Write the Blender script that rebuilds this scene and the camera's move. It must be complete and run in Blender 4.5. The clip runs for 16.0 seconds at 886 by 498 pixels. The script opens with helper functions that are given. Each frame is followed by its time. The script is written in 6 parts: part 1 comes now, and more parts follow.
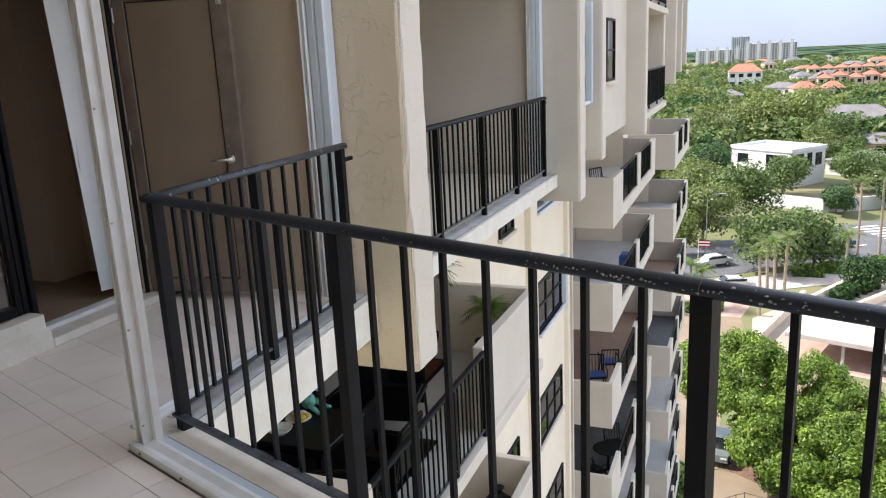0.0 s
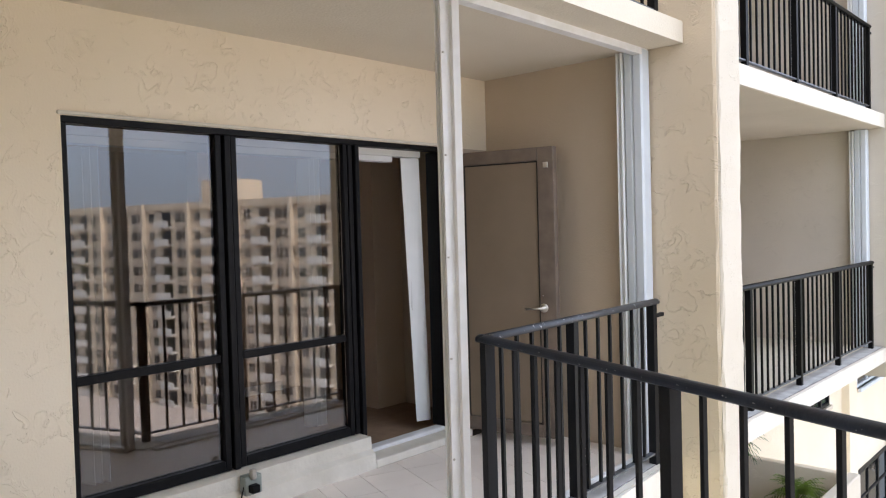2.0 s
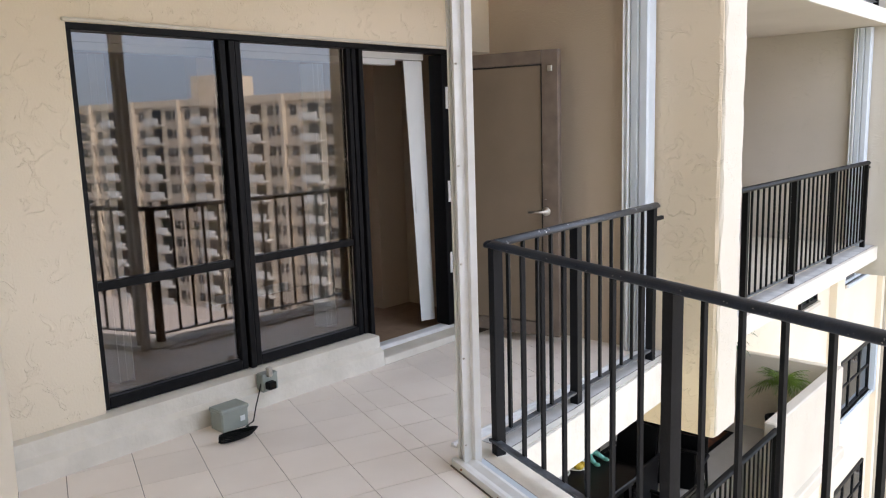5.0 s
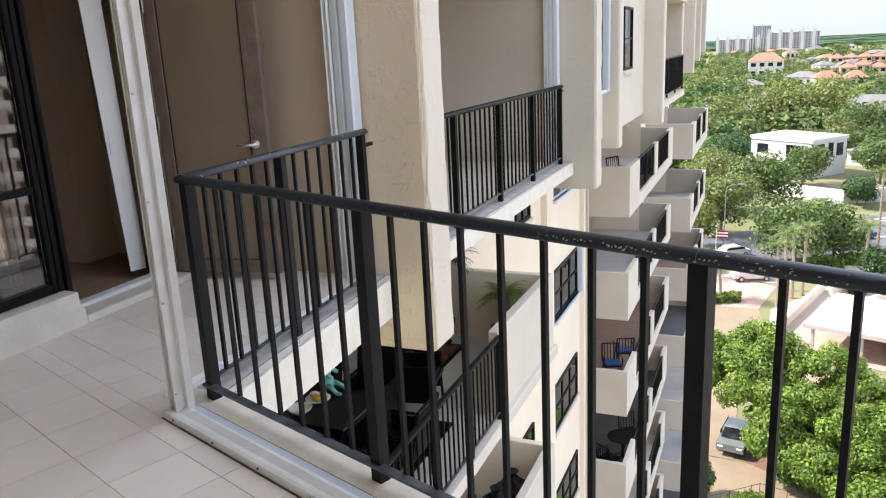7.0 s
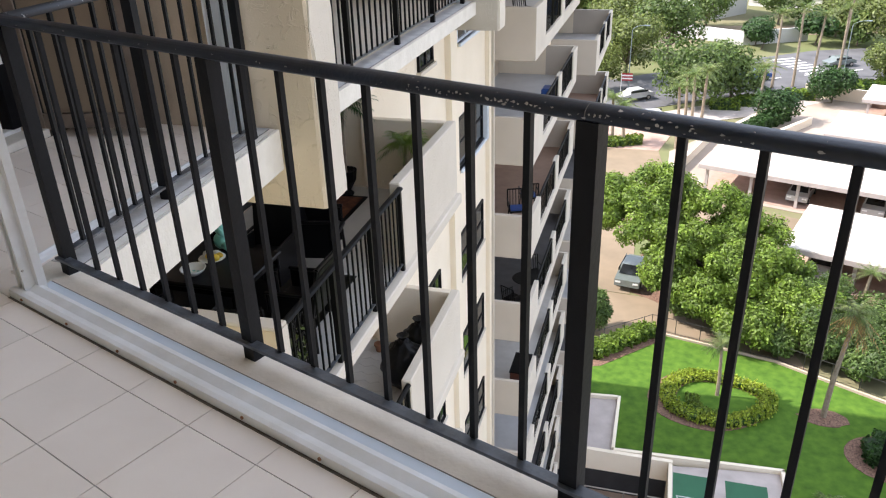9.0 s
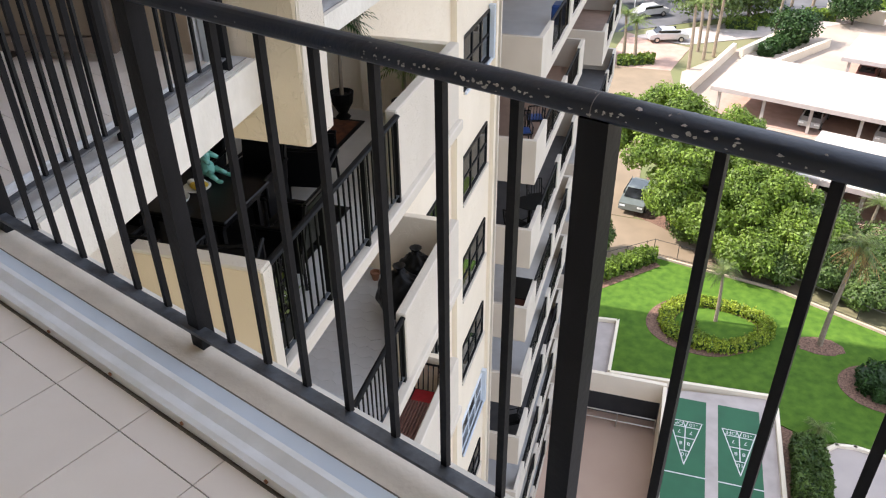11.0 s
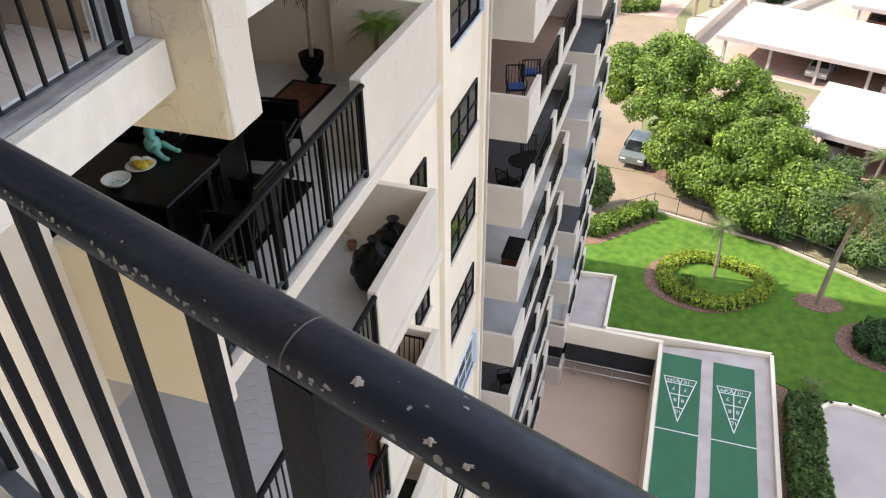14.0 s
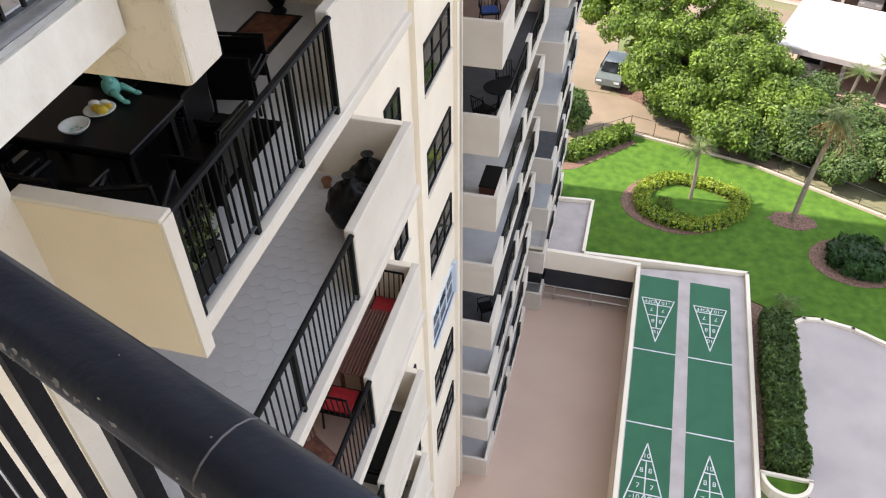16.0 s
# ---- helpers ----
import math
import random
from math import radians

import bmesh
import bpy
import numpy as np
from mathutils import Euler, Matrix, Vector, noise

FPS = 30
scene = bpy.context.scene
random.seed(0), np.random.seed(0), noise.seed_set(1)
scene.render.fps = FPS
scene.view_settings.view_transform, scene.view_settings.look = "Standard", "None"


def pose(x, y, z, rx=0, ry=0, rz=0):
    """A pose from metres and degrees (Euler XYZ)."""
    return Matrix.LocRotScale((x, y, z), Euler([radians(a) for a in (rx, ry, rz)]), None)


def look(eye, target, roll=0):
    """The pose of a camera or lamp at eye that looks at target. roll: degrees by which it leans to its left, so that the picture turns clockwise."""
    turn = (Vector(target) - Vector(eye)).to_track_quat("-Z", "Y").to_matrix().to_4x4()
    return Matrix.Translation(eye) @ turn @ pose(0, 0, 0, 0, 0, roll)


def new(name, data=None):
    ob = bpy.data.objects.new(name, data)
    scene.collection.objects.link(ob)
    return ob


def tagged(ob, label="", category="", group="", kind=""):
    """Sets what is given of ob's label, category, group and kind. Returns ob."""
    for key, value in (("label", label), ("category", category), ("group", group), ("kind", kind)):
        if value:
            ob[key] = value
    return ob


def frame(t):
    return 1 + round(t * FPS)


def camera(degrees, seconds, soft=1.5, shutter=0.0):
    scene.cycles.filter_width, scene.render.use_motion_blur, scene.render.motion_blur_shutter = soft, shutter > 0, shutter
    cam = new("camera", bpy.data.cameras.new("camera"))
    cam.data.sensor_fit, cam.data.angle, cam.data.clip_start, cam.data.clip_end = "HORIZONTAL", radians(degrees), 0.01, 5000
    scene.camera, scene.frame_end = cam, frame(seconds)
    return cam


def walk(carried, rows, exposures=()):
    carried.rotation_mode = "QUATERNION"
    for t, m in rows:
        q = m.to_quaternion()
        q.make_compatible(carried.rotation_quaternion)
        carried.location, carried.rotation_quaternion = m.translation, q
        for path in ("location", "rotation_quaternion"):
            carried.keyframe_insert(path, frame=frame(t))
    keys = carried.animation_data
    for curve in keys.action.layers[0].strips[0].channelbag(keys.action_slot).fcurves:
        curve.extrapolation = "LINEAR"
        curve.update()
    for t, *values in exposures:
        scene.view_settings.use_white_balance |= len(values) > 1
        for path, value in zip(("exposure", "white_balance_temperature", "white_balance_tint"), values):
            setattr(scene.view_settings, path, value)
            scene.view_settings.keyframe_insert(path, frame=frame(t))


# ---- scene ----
cam = camera(60.0, 16.0, 1.15)
PATH = [
    (0, (2.34, -2.496, 1.57), (1.614, -0.695, 1.091), -2.8),
    (0.5, (2.315, -2.586, 1.559), (1.448, -0.826, 1.171), -2.8),
    (1, (2.293, -2.648, 1.569), (1.222, -0.973, 1.36), -2.9),
    (1.5, (2.276, -2.692, 1.59), (1.048, -1.114, 1.521), -2.1),
    (2, (2.272, -2.707, 1.586), (0.92, -1.235, 1.528), -1.6),
    (2.5, (2.275, -2.734, 1.593), (0.859, -1.325, 1.497), -1.0),
    (3, (2.268, -2.761, 1.561), (0.808, -1.402, 1.417), -0.5),
    (3.2, (2.281, -2.761, 1.549), (0.795, -1.433, 1.374), -0.3),
    (5.3, (2.28, -2.821, 1.647), (1.009, -1.312, 1.323), -2.5),
    (5.5, (2.344, -2.78, 1.611), (1.126, -1.221, 1.317), -2.8),
    (6, (2.388, -2.729, 1.608), (1.332, -1.051, 1.347), -2.4),
    (6.5, (2.426, -2.684, 1.599), (1.509, -0.937, 1.277), -2.5),
    (7, (2.396, -2.65, 1.565), (1.632, -0.872, 1.062), -2.8),
    (7.5, (2.414, -2.62, 1.55), (1.753, -0.852, 0.887), -2.9),
    (8, (2.431, -2.555, 1.529), (1.823, -0.805, 0.776), -2.9),
    (8.5, (2.42, -2.458, 1.513), (1.881, -0.715, 0.694), -2.5),
    (11, (2.359, -1.919, 1.501), (1.863, -0.306, 0.428), -0.7),
    (11.5, (2.388, -1.847, 1.5), (1.934, -0.23, 0.413), -0.2),
    (12, (2.389, -1.737, 1.491), (1.996, -0.107, 0.4), 0.4),
    (12.5, (2.363, -1.572, 1.499), (2.01, 0.061, 0.399), 0.7),
    (13, (2.364, -1.456, 1.502), (1.992, 0.151, 0.37), 0.4),
    (13.5, (2.435, -1.294, 1.475), (1.997, 0.281, 0.323), -0.5),
    (14, (2.499, -1.196, 1.475), (2.019, 0.342, 0.291), -0.6),
    (14.5, (2.525, -1.126, 1.471), (2.034, 0.351, 0.216), -0.6),
    (15, (2.56, -1.09, 1.481), (2.056, 0.333, 0.169), -1.2),
    (15.5, (2.473, -1.008, 1.441), (2.018, 0.411, 0.107), -1.5),
    (16, (2.467, -1.033, 1.469), (2.071, 0.406, 0.138), -1.2),
]
EXPO = [(0.0, 1.92, 6400, 16), (1.0, 2.25, 6450, 17), (2.0, 2.58, 6500, 17), (3.0, 2.72, 6500, 17), (5.3, 2.62, 6500, 17), (7.0, 2.22, 6450, 17), (8.5, 2.05, 6450, 17), (11.0, 2.02, 6500, 18), (16.0, 2.08, 6550, 18)]
walk(cam, [(t, look(eye, aim, roll)) for t, eye, aim, roll in PATH], EXPO)

# ---- world, sun ----
ST = 2.78            # storey
GZ = -25.0           # street level below the balcony floor
SUN_EL, SUN_AZ = radians(46), radians(-91)   # azimuth clockwise from +y
world = bpy.data.worlds.new("sky")
scene.world = world
world.use_nodes = True
wn = world.node_tree
sky = wn.nodes.new("ShaderNodeTexSky")
sky.sky_type, sky.sun_disc = 'NISHITA', False
sky.sun_elevation, sky.sun_rotation = SUN_EL, SUN_AZ
sky.dust_density, sky.air_density, sky.ozone_density = 0.5, 1.0, 3.0
wn.nodes["Background"].inputs[1].default_value = 0.15
# broken cloud over the blue
wc, wnoise, wr, wm = (wn.nodes.new("ShaderNode" + k) for k in ("TexCoord", "TexNoise", "MapRange", "Mix"))
wnoise.inputs["Scale"].default_value, wnoise.inputs["Detail"].default_value = 2.2, 7.0
wr.inputs[1].default_value, wr.inputs[2].default_value, wr.inputs[3].default_value, wr.inputs[4].default_value = 0.35, 0.65, 0.9, 0.99
wm.data_type = 'RGBA'
wsep, welev, wcol = (wn.nodes.new("ShaderNode" + k) for k in ("SeparateXYZ", "MapRange", "Mix"))
welev.inputs[1].default_value, welev.inputs[2].default_value = 0.0, 0.34
welev.interpolation_type = 'SMOOTHSTEP'
wcol.data_type = 'RGBA'
wcol.inputs[6].default_value, wcol.inputs[7].default_value = (0.98, 1.18, 1.52, 1), (2.55, 2.9, 3.35, 1)   # hazy blue low down, bright cloud overhead
wn.links.new(wc.outputs["Generated"], wsep.inputs[0]); wn.links.new(wsep.outputs[2], welev.inputs[0])
wn.links.new(welev.outputs[0], wcol.inputs[0]); wn.links.new(wcol.outputs[2], wm.inputs[7])
wn.links.new(wc.outputs["Generated"], wnoise.inputs["Vector"]); wn.links.new(wnoise.outputs[0], wr.inputs[0])
wn.links.new(wr.outputs[0], wm.inputs[0]); wn.links.new(sky.outputs[0], wm.inputs[6])
wn.links.new(wm.outputs[2], wn.nodes["Background"].inputs[0])
sd = bpy.data.lights.new("sun", 'SUN')
sd.energy, sd.angle, sd.color = 2.4, radians(0.6), (1.0, 0.95, 0.86)
sun = new("sun", sd)
toward = Vector((math.sin(SUN_AZ) * math.cos(SUN_EL), math.cos(SUN_AZ) * math.cos(SUN_EL), math.sin(SUN_EL)))
sun.matrix_world = look(toward * 60, (0, 0, 0))

# ---- materials ----
def mat(name, c1, c2=None, scale=3.0, rough=0.8, bump=0.0, bscale=40.0, metal=0.0, vary=0.0, spec=0.5, detail=6.0):
    """Two-tone noise over a base colour, fine relief, and a small change from object to object."""
    m = bpy.data.materials.new(name)
    m.use_nodes = True
    nt = m.node_tree
    N, L = nt.nodes, nt.links
    b = N["Principled BSDF"]
    b.inputs["Roughness"].default_value, b.inputs["Metallic"].default_value = rough, metal
    b.inputs["Specular IOR Level"].default_value = spec
    co = N.new("ShaderNodeTexCoord")
    c2 = c2 or tuple(v * 0.82 for v in c1)
    n1 = N.new("ShaderNodeTexNoise")
    n1.inputs["Scale"].default_value, n1.inputs["Detail"].default_value = scale, detail
    L.new(co.outputs["Object"], n1.inputs["Vector"])
    ramp = N.new("ShaderNodeMapRange")
    ramp.inputs[1].default_value, ramp.inputs[2].default_value = 0.3, 0.7
    L.new(n1.outputs[0], ramp.inputs[0])
    mix = N.new("ShaderNodeMix")
    mix.data_type = 'RGBA'
    mix.inputs[6].default_value, mix.inputs[7].default_value = (*c2, 1), (*c1, 1)
    L.new(ramp.outputs[0], mix.inputs[0])
    out = mix.outputs[2]
    if vary:
        oi = N.new("ShaderNodeObjectInfo")
        hv = N.new("ShaderNodeHueSaturation")
        mr = N.new("ShaderNodeMapRange")
        mr.inputs[3].default_value, mr.inputs[4].default_value = 1 - vary, 1 + vary
        L.new(oi.outputs["Random"], mr.inputs[0])
        L.new(mr.outputs[0], hv.inputs["Value"])
        L.new(out, hv.inputs["Color"])
        out = hv.outputs[0]
    L.new(out, b.inputs["Base Color"])
    if bump:
        n2 = N.new("ShaderNodeTexNoise")
        n2.inputs["Scale"].default_value, n2.inputs["Detail"].default_value = bscale, 4
        L.new(co.outputs["Object"], n2.inputs["Vector"])
        bp = N.new("ShaderNodeBump")
        bp.inputs["Strength"].default_value, bp.inputs["Distance"].default_value = bump, 0.01
        L.new(n2.outputs[0], bp.inputs["Height"])
        L.new(bp.outputs[0], b.inputs["Normal"])
    return m

def stucco(name, c1, c2, strength=0.5):
    """Trowelled stucco: worm-like ridges over a fine grain, faint stains."""
    m = mat(name, c1, c2, 0.9, 0.9, 0.25, 90)
    nt = m.node_tree
    N, L = nt.nodes, nt.links
    b = N["Principled BSDF"]
    co = next(n for n in N if n.type == 'TEX_COORD')
    w = N.new("ShaderNodeTexNoise")
    w.inputs["Scale"].default_value, w.inputs["Detail"].default_value, w.inputs["Distortion"].default_value = 8.0, 4.0, 1.1
    L.new(co.outputs["Object"], w.inputs["Vector"])
    r = N.new("ShaderNodeValToRGB")
    e = r.color_ramp.elements
    e[0].position, e[0].color = 0.0, (0.05, 0.05, 0.05, 1)
    e[1].position, e[1].color = 1.0, (0.4, 0.4, 0.4, 1)
    for p, v in ((0.54, 0.05), (0.56, 0.85), (0.60, 0.45)):
        k = e.new(p)
        k.color = (v, v, v, 1)
    L.new(w.outputs[0], r.inputs[0])
    n3 = N.new("ShaderNodeTexNoise")
    n3.inputs["Scale"].default_value, n3.inputs["Detail"].default_value = 5.0, 3.0
    L.new(co.outputs["Object"], n3.inputs["Vector"])
    mk = N.new("ShaderNodeMapRange")
    mk.inputs[1].default_value, mk.inputs[2].default_value = 0.40, 0.56
    L.new(n3.outputs[0], mk.inputs[0])
    mul = N.new("ShaderNodeMath")
    mul.operation = 'MULTIPLY'
    L.new(r.outputs[0], mul.inputs[0]); L.new(mk.outputs[0], mul.inputs[1])
    bp = N.new("ShaderNodeBump")
    bp.inputs["Strength"].default_value, bp.inputs["Distance"].default_value = strength, 0.011
    L.new(mul.outputs[0], bp.inputs["Height"])
    old = next(n for n in N if n.type == 'BUMP' and n != bp)
    L.new(old.outputs[0], bp.inputs["Normal"])
    L.new(bp.outputs[0], b.inputs["Normal"])
    return m

def chipped(name, base, chip, amount=0.68, scale=22.0, rough=0.42, spec=0.5):
    """Glossy paint with pale chips."""
    m = mat(name, base, tuple(v * 1.5 for v in base), 8, rough, 0.12, 60, spec=spec)
    N, L = m.node_tree.nodes, m.node_tree.links
    b = N["Principled BSDF"]
    co = next(n for n in N if n.type == 'TEX_COORD')
    n = N.new("ShaderNodeTexNoise")
    n.inputs["Scale"].default_value, n.inputs["Detail"].default_value, n.inputs["Roughness"].default_value = scale, 5, 0.65
    L.new(co.outputs["Object"], n.inputs["Vector"])
    mr = N.new("ShaderNodeMapRange")
    mr.inputs[1].default_value, mr.inputs[2].default_value = amount, amount + 0.02
    L.new(n.outputs[0], mr.inputs[0])
    mx = N.new("ShaderNodeMix")
    mx.data_type = 'RGBA'
    mx.inputs[7].default_value = (*chip, 1)
    src = b.inputs["Base Color"].links[0].from_socket
    L.new(mr.outputs[0], mx.inputs[0]); L.new(src, mx.inputs[6]); L.new(mx.outputs[2], b.inputs["Base Color"])
    rr = N.new("ShaderNodeMapRange")
    rr.inputs[3].default_value, rr.inputs[4].default_value = rough, 0.9
    L.new(mr.outputs[0], rr.inputs[0]); L.new(rr.outputs[0], b.inputs["Roughness"])
    return m

def pane_mat(name, tint, floor_gloss):
    """Flat window glass: tinted see-through with a mirror layer."""
    m = bpy.data.materials.new(name)
    m.use_nodes = True
    N, L = m.node_tree.nodes, m.node_tree.links
    N.remove(N["Principled BSDF"])
    t, g, x = N.new("ShaderNodeBsdfTransparent"), N.new("ShaderNodeBsdfGlossy"), N.new("ShaderNodeMixShader")
    t.inputs[0].default_value = (*tint, 1)
    g.inputs["Roughness"].default_value = 0.01
    g.inputs[0].default_value = (0.95, 0.97, 1, 1)
    lw = N.new("ShaderNodeLayerWeight")
    lw.inputs[0].default_value = 0.25
    mr = N.new("ShaderNodeMapRange")
    mr.inputs[3].default_value, mr.inputs[4].default_value = floor_gloss, 0.95
    L.new(lw.outputs["Fresnel"], mr.inputs[0])
    L.new(mr.outputs[0], x.inputs[0]); L.new(t.outputs[0], x.inputs[1]); L.new(g.outputs[0], x.inputs[2])
    L.new(x.outputs[0], N["Material Output"].inputs[0])
    return m

def leaf_mat(name, c1, c2):
    m = mat(name, c1, c2, 0.8, 0.55, detail=3.0)
    N, L = m.node_tree.nodes, m.node_tree.links
    b = N["Principled BSDF"]
    g = N.new("ShaderNodeNewGeometry")
    hv = N.new("ShaderNodeHueSaturation")
    mr = N.new("ShaderNodeMapRange")
    mr.inputs[3].default_value, mr.inputs[4].default_value = 0.5, 1.6
    L.new(g.outputs["Random Per Island"], mr.inputs[0]); L.new(mr.outputs[0], hv.inputs["Value"])
    src = b.inputs["Base Color"].links[0].from_socket
    L.new(src, hv.inputs["Color"]); L.new(hv.outputs[0], b.inputs["Base Color"])
    tr = N.new("ShaderNodeBsdfTranslucent")
    L.new(hv.outputs[0], tr.inputs[0])
    mx = N.new("ShaderNodeMixShader")
    mx.inputs[0].default_value = 0.4
    L.new(b.outputs[0], mx.inputs[1]); L.new(tr.outputs[0], mx.inputs[2]); L.new(mx.outputs[0], N["Material Output"].inputs[0])
    return m

M_BEIGE = stucco("beige_stucco", (0.69, 0.585, 0.445), (0.63, 0.53, 0.395), 0.72)
M_CREAM = stucco("cream_stucco", (0.85, 0.755, 0.605), (0.80, 0.705, 0.555), 0.62)
M_SIDE = stucco("warm_beige_render", (0.70, 0.585, 0.43), (0.63, 0.52, 0.37), 0.3)
# darker beige: the shade on the bays' side faces is put into the colour
M_BAY = stucco("shaded_beige_render", (0.55, 0.49, 0.415), (0.49, 0.435, 0.365), 0.2)
M_CHAR = mat("charcoal_floor_tile", (0.075, 0.075, 0.08), (0.05, 0.05, 0.054), 3, 0.5)
M_GAPLINE = mat("black_gap_line", (0.01, 0.01, 0.01), (0.015, 0.015, 0.015), 9, 0.6)
# copy of the beige stucco with the far fins' grey shade in its colour
M_TOWER = stucco("shaded_beige_stucco", (0.60, 0.545, 0.47), (0.54, 0.49, 0.42), 0.5)
M_WORN = mat("worn_grey_paint", (0.56, 0.55, 0.53), (0.36, 0.355, 0.35), 7, 0.65, 0.4, 40)
M_COAT = mat("dusty_beige_coat", (0.78, 0.70, 0.59), (0.62, 0.55, 0.46), 5, 0.8, 0.3, 40)
M_TAN = stucco("tan_wall", (0.55, 0.45, 0.34), (0.5, 0.41, 0.31), 0.15)
M_WHITE = stucco("white_stucco", (0.66, 0.60, 0.505), (0.59, 0.53, 0.44), 0.5)
M_EDGE = mat("old_white_paint", (0.74, 0.70, 0.62), (0.64, 0.60, 0.52), 6, 0.8, 0.5, 30)
M_CEIL = mat("ceiling_paint", (0.7, 0.64, 0.53), (0.64, 0.58, 0.47), 1.2, 0.9, 0.3, 60)
# black paint; the blue in its base stands in for reflected sky
M_RAIL = chipped("black_sky_sheen_paint", (0.005, 0.011, 0.024), (0.42, 0.42, 0.42), 0.80, 42, 0.36, 0.5)
# worn paint, its base lifted to blue-grey in place of mirrored sky
M_RAILLOW = mat("worn_sky_sheen_paint", (0.11, 0.122, 0.14), (0.03, 0.033, 0.038), 14, 0.38, 0.15, 60, spec=0.6)
M_FLAKE = mat("bare_flake", (0.45, 0.45, 0.44), (0.3, 0.29, 0.28), 60, 0.7)
M_RAILB = chipped("worn_side_rail_paint", (0.018, 0.021, 0.027), (0.42, 0.43, 0.45), 0.615, 24, 0.4, 0.6)
M_BAR = chipped("dark_bar_paint", (0.007, 0.0075, 0.009), (0.3, 0.27, 0.23), 0.74, 20, 0.5, 0.16)
M_RAILFAR = mat("far_rail_paint", (0.004, 0.004, 0.0045), (0.005, 0.005, 0.005), 8, 0.5, spec=0.14)
M_TILE = mat("floor_tile", (0.86, 0.785, 0.71), (0.80, 0.72, 0.645), 3, 0.42, 0.06, 25, vary=0.04)
M_GROUT = mat("grout", (0.22, 0.19, 0.16), (0.12, 0.10, 0.085), 14, 0.95, 0.4, 80)
M_ALU = mat("white_aluminium", (0.82, 0.83, 0.84), (0.72, 0.72, 0.70), 9, 0.4, 0.05, 50)
M_SHUT = mat("pale_blue_shutter", (0.66, 0.72, 0.78), (0.6, 0.66, 0.72), 6, 0.4)
M_FRAME = mat("black_window_frame", (0.004, 0.004, 0.005), (0.007, 0.007, 0.008), 30, 0.45, 0.1, 60, spec=0.16)
M_PANE = pane_mat("window_glass", (0.74, 0.70, 0.65), 0.085)
M_DARKGLASS = mat("dark_glass", (0.012, 0.014, 0.016), (0.02, 0.022, 0.024), 2, 0.06)
M_DOOR = mat("taupe_door_paint", (0.235, 0.18, 0.125), (0.20, 0.152, 0.105), 2.5, 0.55, 0.08, 60)
M_DOORF = chipped("door_frame_paint", (0.13, 0.10, 0.078), (0.45, 0.43, 0.4), 0.72, 30, 0.5)
M_STEEL = mat("steel", (0.6, 0.58, 0.54), (0.45, 0.42, 0.38), 30, 0.3, metal=1.0)
M_ROOM = mat("room_wall", (0.68, 0.55, 0.42), (0.64, 0.51, 0.385), 1, 0.9)
M_CARPET = mat("carpet", (0.34, 0.23, 0.15), (0.27, 0.18, 0.115), 12, 0.95, 0.5, 150)
M_BLIND = mat("white_vinyl", (0.8, 0.82, 0.82), (0.74, 0.76, 0.76), 3, 0.5)
M_GREYBOX = mat("grey_plastic", (0.31, 0.34, 0.31), (0.25, 0.28, 0.25), 9, 0.5)
M_BLACK = mat("black_plastic", (0.006, 0.006, 0.006), (0.006, 0.006, 0.006), 9, 0.5, spec=0.12)
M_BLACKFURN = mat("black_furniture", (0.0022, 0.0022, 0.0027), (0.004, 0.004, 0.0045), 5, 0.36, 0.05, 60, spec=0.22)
M_WHITEPOT = mat("glazed_white", (0.75, 0.76, 0.72), (0.6, 0.66, 0.62), 20, 0.25)
M_LAMP = mat("grey_lamp_steel", (0.22, 0.27, 0.27), (0.17, 0.21, 0.21), 5, 0.4)
M_TURQ = mat("verdigris_glaze", (0.12, 0.42, 0.34), (0.2, 0.5, 0.42), 16, 0.35)
M_YELLOW = mat("yellow_glaze", (0.75, 0.55, 0.05), (0.6, 0.4, 0.04), 12, 0.4)
M_RUG = mat("rust_rug", (0.2, 0.07, 0.03), (0.05, 0.02, 0.015), 9, 0.95, 0.4, 120)
M_LATTICE = mat("dark_wood_slats", (0.13, 0.045, 0.03), (0.08, 0.028, 0.02), 9, 0.5, 0.2, 40)
M_RED = mat("red_cloth", (0.40, 0.012, 0.018), (0.28, 0.008, 0.012), 12, 0.8)
M_BAG = mat("black_bin_bag", (0.004, 0.004, 0.0045), (0.006, 0.006, 0.006), 6, 0.38, 0.9, 14, spec=0.2)
M_HEX = mat("grey_floor_paint", (0.5, 0.5, 0.5), (0.44, 0.44, 0.44), 2, 0.6, 0.1, 30)
M_FLOORB = mat("brown_floor_tile", (0.30, 0.2, 0.15), (0.25, 0.165, 0.125), 3, 0.6)
M_FLOORG = mat("pale_floor_tile", (0.55, 0.53, 0.5), (0.48, 0.46, 0.43), 3, 0.6)
M_CANE = mat("cane_weave", (0.45, 0.33, 0.18), (0.3, 0.21, 0.1), 60, 0.7, 0.6, 150)
M_TERRA = mat("terracotta", (0.33, 0.16, 0.09), (0.25, 0.12, 0.07), 10, 0.8)
# outside
M_GRASS = mat("lawn_grass", (0.088, 0.17, 0.02), (0.045, 0.105, 0.013), 2.2, 0.9, 0.8, 60, spec=0.15, detail=9)
M_ROUGH = mat("rough_ground", (0.12, 0.155, 0.055), (0.21, 0.19, 0.115), 0.06, 0.95, spec=0.1, detail=9)
M_PAVE = mat("sand_paving", (0.25, 0.19, 0.125), (0.19, 0.145, 0.095), 0.5, 0.9, detail=9)
M_LOT = mat("pale_lot_paving", (0.40, 0.33, 0.27), (0.32, 0.26, 0.21), 0.3, 0.9, detail=9)
